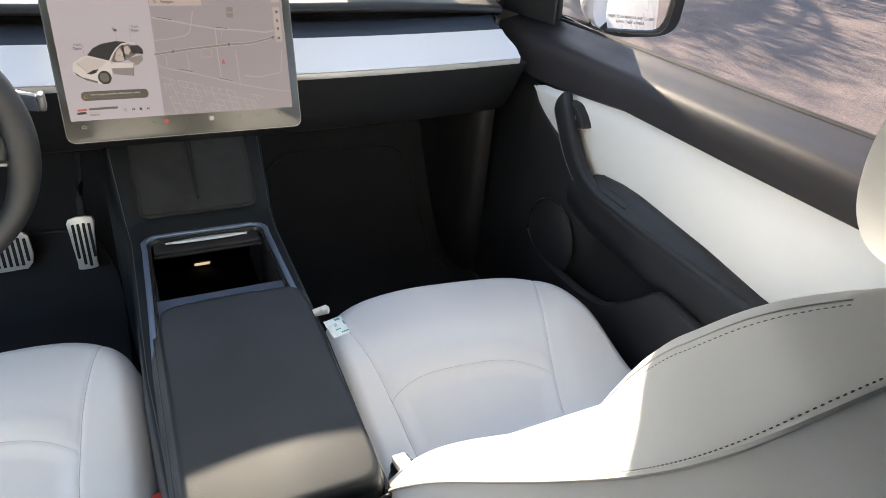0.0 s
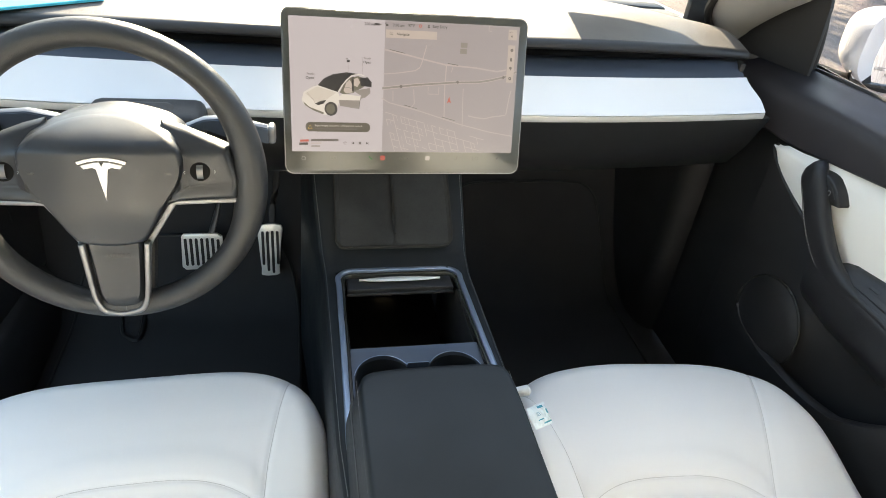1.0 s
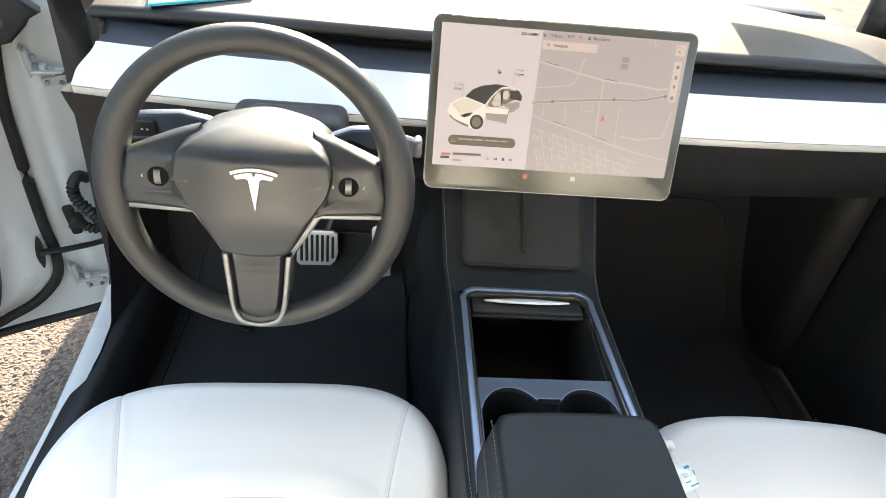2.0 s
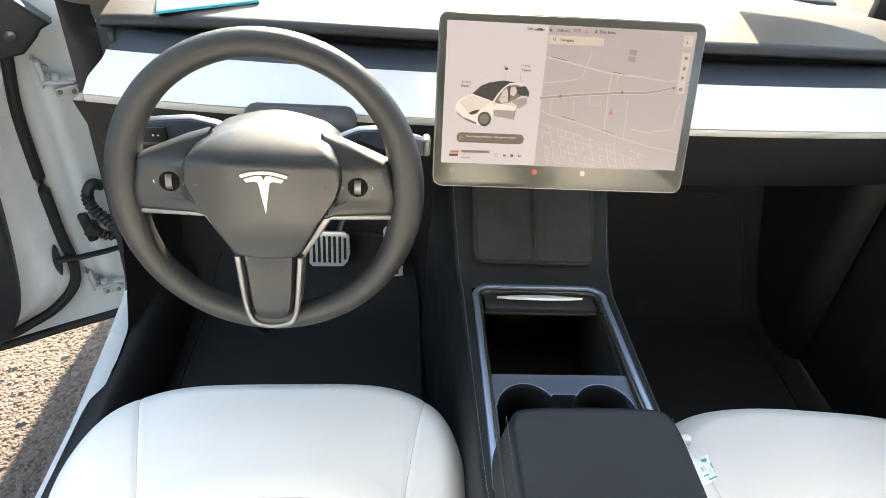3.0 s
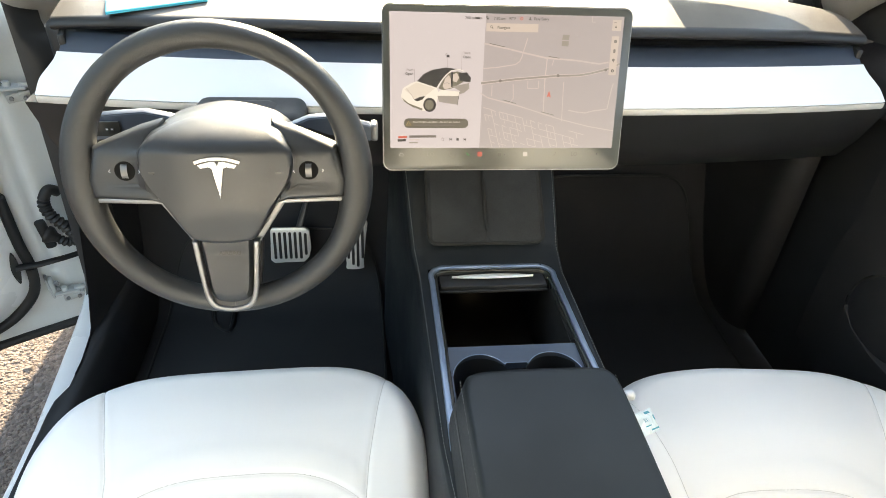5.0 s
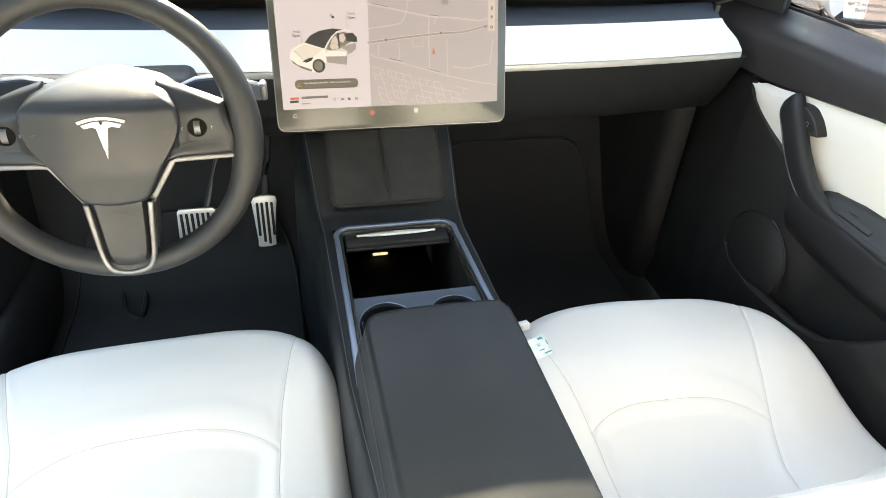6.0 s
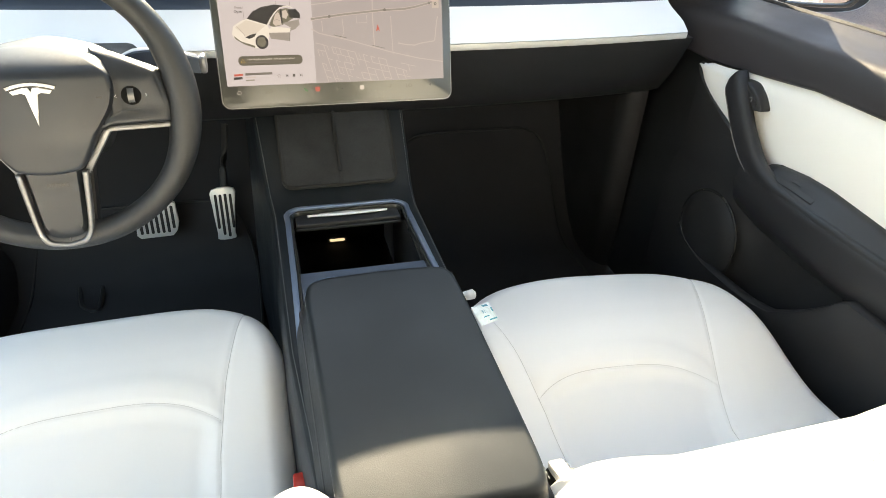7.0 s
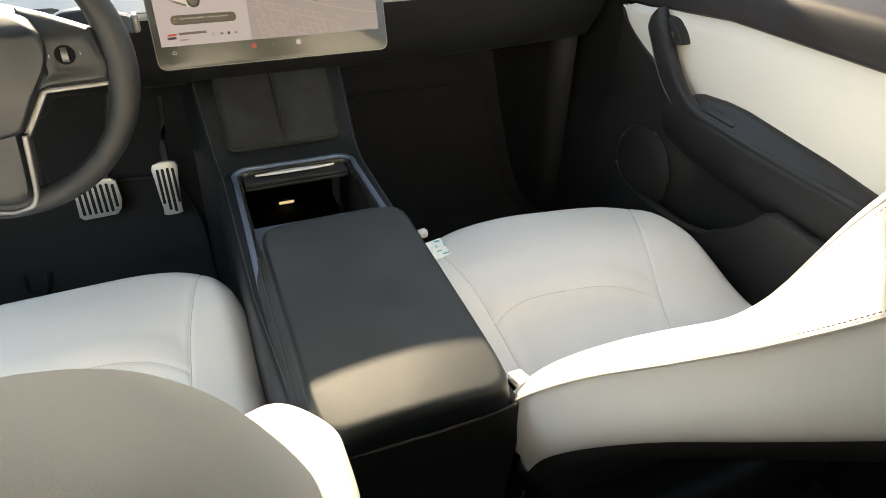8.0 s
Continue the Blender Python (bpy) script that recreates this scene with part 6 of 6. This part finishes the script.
ROAD = ui_mat("display_road", (0.70, 0.63, 0.70))
HIGHWAY = ui_mat("display_highway", (0.36, 0.33, 0.35))
BUILD = ui_mat("display_building", (0.36, 0.33, 0.335))
PALE = ui_mat("display_pale", (0.74, 0.66, 0.68))
PILL = ui_mat("display_notice", (0.15, 0.14, 0.12))
AMBER = ui_mat("display_amber", (0.80, 0.52, 0.12))
REDUI = ui_mat("display_red", (0.75, 0.13, 0.10))
GREEN = ui_mat("display_green", (0.05, 0.42, 0.10))
WHITEUI = ui_mat("display_white", (0.85, 0.80, 0.82))
CARBODY = ui_mat("display_car_white", (1.0, 0.97, 1.02))
CARSHADE = ui_mat("display_car_shade", (0.40, 0.37, 0.39))
CARDARK = ui_mat("display_car_dark", (0.035, 0.032, 0.035))
BARDIM = ui_mat("display_dim_icon", (0.22, 0.21, 0.18))
display = next(o for o in screen.children if o.name.startswith("display"))


def ui(name, outline, layer, mat, label=""):
    return part(name, plate(outline, 0.0, SCR_M @ pose(0, 0, 0.0004 + 0.00012 * layer)), mat, display, label, smooth=False)


def ui_text(name, body, x, y, size, mat, layer=6, align="LEFT"):
    return part(name, text_mesh(body, size, SCR_M @ pose(x, y, 0.0004 + 0.00012 * layer), 0.0, align), mat, display, smooth=False)


def ui_line(name, pts, w, layer, mat):
    """A flat ribbon along points."""
    p = [Vector((x, y, 0)) for x, y in pts]
    left, right = [], []
    for i, q in enumerate(p):
        d = (p[min(i + 1, len(p) - 1)] - p[max(i - 1, 0)]).normalized()
        n = Vector((-d.y, d.x, 0)) * w / 2
        left.append(q + n)
        right.append(q - n)
    co = [SCR_M @ Vector((q.x, q.y, 0.0004 + 0.00012 * layer)) for q in left + right]
    k = len(p)
    bm = bmesh.new()
    vs = [bm.verts.new(c) for c in co]
    for i in range(k - 1):
        bm.faces.new((vs[k + i], vs[k + i + 1], vs[i + 1], vs[i]))
    return part(name, bm, mat, display, smooth=False)


def rect(x0, y0, x1, y1):
    return [(x0, y0), (x1, y0), (x1, y1), (x0, y1)]


ui("map", [(-0.0375, -0.0818), (0.1648, -0.0818), (0.1648, 0.1038), (-0.0345, 0.1038)], 1, MAPC)
ui_line("road", [(-0.0362, 0.0645), (0.0, 0.0575), (0.0223, 0.0527), (0.0546, 0.0463), (0.10, 0.0435), (0.1337, 0.0393), (0.1476, 0.0418)], 0.0022, 2, ROAD)
ui_line("highway_edge", [(-0.0382, 0.0103), (0.0123, 0.0165), (0.072, 0.0218), (0.105, 0.023), (0.122, 0.0258), (0.1457, 0.0316), (0.1648, 0.040)], 0.0046, 2, ROAD)
ui_line("highway", [(-0.0382, 0.0103), (0.0123, 0.0165), (0.072, 0.0218), (0.105, 0.023), (0.122, 0.0258), (0.1457, 0.0316), (0.1648, 0.040)], 0.0026, 3, HIGHWAY)
ui_line("road", [(0.0564, 0.0464), (0.0550, 0.0154), (0.0552, -0.010), (0.0556, -0.0332)], 0.0016, 2, ROAD)
ui_line("road", [(-0.0365, 0.0305), (-0.015, 0.0325), (0.0101, 0.0366), (0.0165, 0.0410), (0.0194, 0.0476), (0.0262, 0.0725)], 0.0014, 2, ROAD)
ui_line("road", [(-0.0385, -0.0035), (-0.0275, -0.0098), (0.0163, -0.0205), (0.0801, -0.0394), (0.125, -0.050), (0.1648, -0.0565)], 0.0016, 2, ROAD)
ui_line("road", [(-0.0221, 0.0075), (-0.022, -0.0075)], 0.0012, 2, ROAD)
ui_line("road", [(0.0085, 0.010), (0.0098, -0.0103), (0.004, -0.018)], 0.0012, 2, ROAD)
ui_line("road", [(0.0832, 0.0130), (0.0832, 0.0044), (0.0842, -0.0429)], 0.0012, 2, ROAD)
ui_line("road", [(0.0929, -0.0266), (0.105, -0.029), (0.119, -0.0304), (0.130, -0.0275), (0.1511, -0.0247)], 0.0018, 2, ROAD)
ui_line("road", [(0.030, 0.0142), (0.030, 0.004), (0.046, 0.004), (0.046, 0.0145)], 0.0010, 2, ROAD)
ui_line("road", [(0.118, 0.104), (0.118, 0.096), (0.123, 0.096)], 0.0013, 2, ROAD)
ui_line("road", [(0.0665, 0.0445), (0.0640, 0.036)], 0.0010, 2, ROAD)
ui_line("road", [(0.152, -0.0247), (0.156, 0.004), (0.158, 0.012)], 0.0016, 2, ROAD)
random.seed(5)
for gx in range(13):
    for gy in range(6):
        x, y = -0.034 + gx * 0.0118 + 0.0026 * gy, -0.0235 - gy * 0.0098 - 0.0030 * gx
        if x > 0.110 or y < -0.078 or random.random() < 0.12:
            continue
        if random.random() < 0.85:
            ui_line("street", [(x, y), (x + 0.0118 * random.choice((0.6, 1, 1)), y - 0.0028)], 0.0011, 2, ROAD)
        if random.random() < 0.8:
            ui_line("street", [(x, y), (x + 0.0026, max(-0.081, y - 0.0098))], 0.0011, 2, ROAD)
        if random.random() < 0.35:
            ui_line("street", [(x + 0.0055, y - 0.002), (x + 0.0075, max(-0.081, y - 0.009))], 0.0007, 2, ROAD)
for (x, y) in ((0.0817, 0.0748), (0.0812, 0.0662)):
    ui("building", [(x - 0.0052, y - 0.0034), (x + 0.0048, y - 0.0038), (x + 0.005, y + 0.0034), (x - 0.005, y + 0.0036)], 2, BUILD)
ui("position_arrow", [(0.0592, -0.0085), (0.0622, -0.0068), (0.0652, -0.0085), (0.0622, 0.0015)], 5, REDUI)
for x, y in ((-0.0105, 0.0138), (0.074, 0.0222), (0.1445, 0.0312)):
    ui("road_shield", circle(0.0022, 10, x, y), 5, GREY)
for x, y, a, w in ((-0.028, 0.0645, -11, 0.022), (0.058, 0.0485, -8, 0.016), (-0.006, -0.0125, -14, 0.020), (0.052, -0.029, -14, 0.02)):
    ui_line("street_name_bar", [(x, y), (x + w, y + w * math.tan(radians(a)))], 0.0010, 6, GREY)
# status line, search field, side buttons
ui_text("status_text", "200 mi", -0.0637, 0.0975, 0.0052, INK)
ui("battery", rect(-0.0493, 0.0962, -0.0425, 0.0992), 6, INK)
ui("battery_tip", rect(-0.0421, 0.0969, -0.0400, 0.0986), 6, GREY)
ui("lock_body", rect(-0.0335, 0.0962, -0.0302, 0.0986), 6, INK)
ui_line("lock_loop", [(-0.0342, 0.0984), (-0.0342, 0.0998), (-0.0330, 0.1002), (-0.0322, 0.0994)], 0.0006, 6, INK)
ui_text("status_text", "7:50 am", -0.0236, 0.0976, 0.0052, INK)
ui_text("status_text", "97°F", -0.0018, 0.0980, 0.0052, INK)
ui("status_dot", circle(0.0023, 14, 0.016, 0.0983), 6, REDUI)
ui("status_dot_core", circle(0.0012, 10, 0.016, 0.0983), 7, MAPC)
ui("profile_head", circle(0.0011, 10, 0.0282, 0.0994), 6, INK)
ui("profile_body", [(0.0262, 0.0964), (0.0302, 0.0964), (0.0296, 0.0982), (0.0268, 0.0982)], 6, INK)
ui_text("status_text", "Easy Entry", 0.0335, 0.0983, 0.0052, INK)
ui("search_field", rect(-0.0335, 0.0806, 0.0405, 0.0915), 4, PALE)
ui_line("search_ring", [(-0.0262 + 0.0016 * math.cos(a), 0.0868 + 0.0016 * math.sin(a)) for a in np.linspace(0, 2 * math.pi, 13)], 0.0006, 6, INK)
ui_line("search_handle", [(-0.0251, 0.0856), (-0.0238, 0.0842)], 0.0007, 6, INK)
ui_text("search_text", "Navigate", -0.0180, 0.0860, 0.0052, INK)
ui("side_panel", rect(0.1482, 0.0848, 0.1612, 0.0995), 4, PALE)
ui("side_panel", rect(0.1490, 0.0240, 0.1600, 0.0775), 4, PALE)
ui("side_icon", [(0.1518, 0.0885), (0.1535, 0.0892), (0.1552, 0.0885), (0.1535, 0.0925)], 6, INK)
ui_line("side_icon", [(0.150, 0.0955), (0.1525, 0.0965), (0.154, 0.0955)], 0.0008, 6, GREY)
ui("side_icon", circle(0.0024, 14, 0.1550, 0.0705), 6, GREY)
ui("side_icon", rect(0.1530, 0.0546, 0.1564, 0.0598), 6, GREY)
ui("side_icon", circle(0.0021, 12, 0.1545, 0.0450), 6, GREY)
ui("side_icon", [(0.1532, 0.0440), (0.1545, 0.0412), (0.1558, 0.0440)], 6, GREY)
ui("side_icon", circle(0.0024, 8, 0.1544, 0.0299), 6, INK)
ui("side_icon_core", circle(0.0010, 8, 0.1544, 0.0299), 7, PALE)
# the little car
ui_text("car_text", "Trunk", -0.0650, 0.0512, 0.0042, GREY)
ui_text("car_text", "Open", -0.0655, 0.0458, 0.0050, INK)
ui_text("car_text", "Frunk", -0.1448, 0.0274, 0.0042, GREY)
ui_text("car_text", "Open", -0.1465, 0.0221, 0.0050, INK)
ui("lock_body", rect(-0.0885, 0.0450, -0.0845, 0.0480), 6, INK)
ui_line("lock_loop", [(-0.0897, 0.0476), (-0.0897, 0.0496), (-0.0882, 0.0502), (-0.0870, 0.0490)], 0.0007, 6, INK)
ui_line("leader", [(-0.1335, 0.0290), (-0.1335, -0.001)], 0.0003, 3, GREY)
ui_line("leader", [(-0.0668, 0.0530), (-0.0668, 0.026)], 0.0003, 3, GREY)
ui_line("leader", [(-0.0868, 0.0440), (-0.0868, 0.031)], 0.0003, 3, GREY)
ui("car_body", [(-0.1524, -0.0082), (-0.1497, 0.0022), (-0.1378, 0.0095), (-0.1297, 0.0122), (-0.1014, 0.0034), (-0.0986, -0.0048), (-0.1003, -0.0118), (-0.1026, -0.0203), (-0.1138, -0.0284), (-0.1218, -0.0290), (-0.1360, -0.0228), (-0.1465, -0.0175), (-0.1510, -0.0134)], 4, CARBODY, "white car drawn on the display")
ui("car_bonnet", [(-0.1474, 0.0006), (-0.1307, 0.0104), (-0.1039, 0.0027), (-0.1166, -0.0067), (-0.1330, -0.0121)], 5, WHITEUI)
ui("car_cabin", [(-0.0992, 0.0028), (-0.0931, 0.0140), (-0.0842, 0.0239), (-0.0725, 0.0263), (-0.0640, 0.0239), (-0.0637, 0.0119), (-0.0796, 0.0028), (-0.0932, 0.0002)], 4, BARDIM)
ui("car_roof", [(-0.1297, 0.0122), (-0.1206, 0.0220), (-0.1085, 0.0278), (-0.0890, 0.0312), (-0.0702, 0.0291), (-0.0815, 0.0270), (-0.0899, 0.0196), (-0.0965, 0.0108), (-0.1014, 0.0034)], 5, CARDARK)
ui("car_seat_shape", [(-0.0894, 0.0169), (-0.0847, 0.0212), (-0.0804, 0.0131), (-0.0804, 0.0034), (-0.0904, 0.0017), (-0.0936, 0.0058)], 5, PALE)
ui("car_seat_shape", [(-0.0790, 0.0220), (-0.0734, 0.0243), (-0.0699, 0.0175), (-0.0738, 0.0112), (-0.0790, 0.0131)], 5, PALE)
ui_line("car_seat_fold", [(-0.0915, 0.0095), (-0.0868, 0.0105), (-0.0822, 0.0085)], 0.0009, 6, CARSHADE)
ui("car_pillar", [(-0.0821, 0.0246), (-0.0792, 0.0254), (-0.0791, 0.0055), (-0.0812, 0.0048)], 6, CARDARK)
ui("car_door_window", [(-0.0705, 0.0237), (-0.0590, 0.0251), (-0.0534, 0.0181), (-0.0535, 0.0115), (-0.0688, 0.0131)], 6, CARDARK)
ui("car_door_rear", [(-0.0798, 0.0055), (-0.0556, 0.0104), (-0.0549, 0.0029), (-0.0627, -0.0036), (-0.0687, -0.0052), (-0.0684, -0.0010)], 5, CARSHADE)
ui("car_door_upper", [(-0.1016, -0.0042), (-0.0954, 0.0009), (-0.0683, -0.0017), (-0.0696, -0.0077), (-0.1006, -0.0076)], 6, CARBODY)
ui("car_door_lower", [(-0.1006, -0.0076), (-0.0696, -0.0077), (-0.0712, -0.0200), (-0.0985, -0.0160)], 6, CARSHADE)
ui_line("car_door_edge", [(-0.0690, -0.0020), (-0.0700, -0.0080), (-0.0716, -0.0202)], 0.0006, 7, CARDARK)
ui_line("car_frame_line", [(-0.1014, 0.0034), (-0.0962, 0.0119), (-0.0896, 0.0203), (-0.0815, 0.0270), (-0.0702, 0.0291), (-0.0635, 0.0266)], 0.0013, 7, CARBODY)
ui("car_wheel", [(-0.1116 + 0.0092 * math.cos(a), -0.0204 + 0.0098 * math.sin(a)) for a in np.linspace(0, 2 * math.pi, 21)[:-1]], 7, CARDARK)
ui("car_wheel_core", [(-0.1121 + 0.0064 * math.cos(a), -0.0204 + 0.0072 * math.sin(a)) for a in np.linspace(0, 2 * math.pi, 17)[:-1]], 8, BARDIM)
ui("car_lamp", [(-0.1347, -0.0136), (-0.1266, -0.0098), (-0.1180, -0.0078), (-0.1220, -0.0132), (-0.1291, -0.0155)], 6, CARDARK)
ui("car_grille", [(-0.1508, -0.0106), (-0.1417, -0.0184), (-0.1220, -0.0255), (-0.1225, -0.0283), (-0.1360, -0.0235), (-0.1480, -0.0161)], 6, BARDIM)
ui_line("car_crease", [(-0.1450, 0.0020), (-0.1365, -0.0075), (-0.1345, -0.0120)], 0.0005, 6, CARSHADE)
# notice and player
ui("notice", round_rect(0.0930, 0.0135, 0.0062, 4, -0.1017, -0.0463), 5, PILL)
ui_line("notice_sign", [(-0.1447, -0.0490), (-0.1385, -0.0490), (-0.1416, -0.0435), (-0.1447, -0.0490)], 0.0008, 6, AMBER)
ui_text("notice_text", "Supercharging unavailable - Add payment method", -0.1350, -0.0444, 0.0034, WHITEUI)
ui_line("notice_bar", [(-0.1348, -0.0490), (-0.0740, -0.0490)], 0.0016, 6, GREY)
ui_line("station_bar", [(-0.1565, -0.0665), (-0.1440, -0.0660)], 0.0030, 6, REDUI)
ui_line("station_bar", [(-0.1575, -0.0710), (-0.1450, -0.0706)], 0.0034, 6, INK)
ui_line("title_bar", [(-0.1405, -0.0655), (-0.1015, -0.0650)], 0.0034, 6, GREY)
ui_line("title_bar", [(-0.1405, -0.0700), (-0.1260, -0.0698)], 0.0020, 6, ROAD)
ui_line("title_bar", [(-0.1405, -0.0742), (-0.1280, -0.0740)], 0.0020, 6, BUILD)
star = [(-0.0919 + (0.0028 if i % 2 == 0 else 0.0012) * math.sin(i * math.pi / 5), -0.0693 + (0.0028 if i % 2 == 0 else 0.0012) * math.cos(i * math.pi / 5)) for i in range(11)]
ui_line("star", star, 0.0005, 6, GREY)
ui("stop", rect(-0.0718, -0.0711, -0.0682, -0.0675), 6, INK)
for x, d in ((-0.0805, 1), (-0.0592, -1)):
    ui("skip", [(x + d * 0.002, -0.0675), (x + d * 0.002, -0.0711), (x - d * 0.0012, -0.0693)], 6, INK)
    ui("skip_bar", rect(x - d * 0.0012 - 0.0004, -0.0711, x - d * 0.0012 + 0.0004, -0.0675), 6, INK)
# lower bar icons, on the dark glass
ui_line("car_icon", [(-0.1545, -0.0935), (-0.1545, -0.0915), (-0.1530, -0.0893), (-0.1508, -0.0893), (-0.1493, -0.0915), (-0.1493, -0.0935), (-0.1545, -0.0935)], 0.0009, 6, WHITEUI)
ui_text("temperature", "LO", -0.1145, -0.0915, 0.0085, ICON)
ui_text("temperature", "LO", 0.1020, -0.0915, 0.0080, ICON)
ui_line("seat_icon", [(-0.0820, -0.0880), (-0.0808, -0.0925), (-0.0778, -0.0925)], 0.0011, 6, ICON)
ui_line("seat_icon", [(0.0785, -0.0880), (0.0773, -0.0925), (0.0743, -0.0925)], 0.0011, 6, ICON)
ui_line("phone_icon", [(-0.0562, -0.0885), (-0.0548, -0.0915), (-0.0515, -0.0932)], 0.0019, 6, GREEN)
ui("app_icon", round_rect(0.0070, 0.0070, 0.0012, 2, -0.0364, -0.0909), 6, REDUI)
ui("app_icon", round_rect(0.0066, 0.0066, 0.0010, 2, 0.0321, -0.0910), 6, WHITEUI)
ui("app_icon", round_rect(0.0050, 0.0050, 0.0010, 2, -0.0069, -0.0920), 6, BARDIM)
ui("app_icon", circle(0.0010, 8, 0.0010, -0.0920), 6, GREY)
ui("speaker_icon", [(0.1410, -0.0918), (0.1410, -0.0902), (0.1432, -0.0888), (0.1432, -0.0932)], 6, GREY)
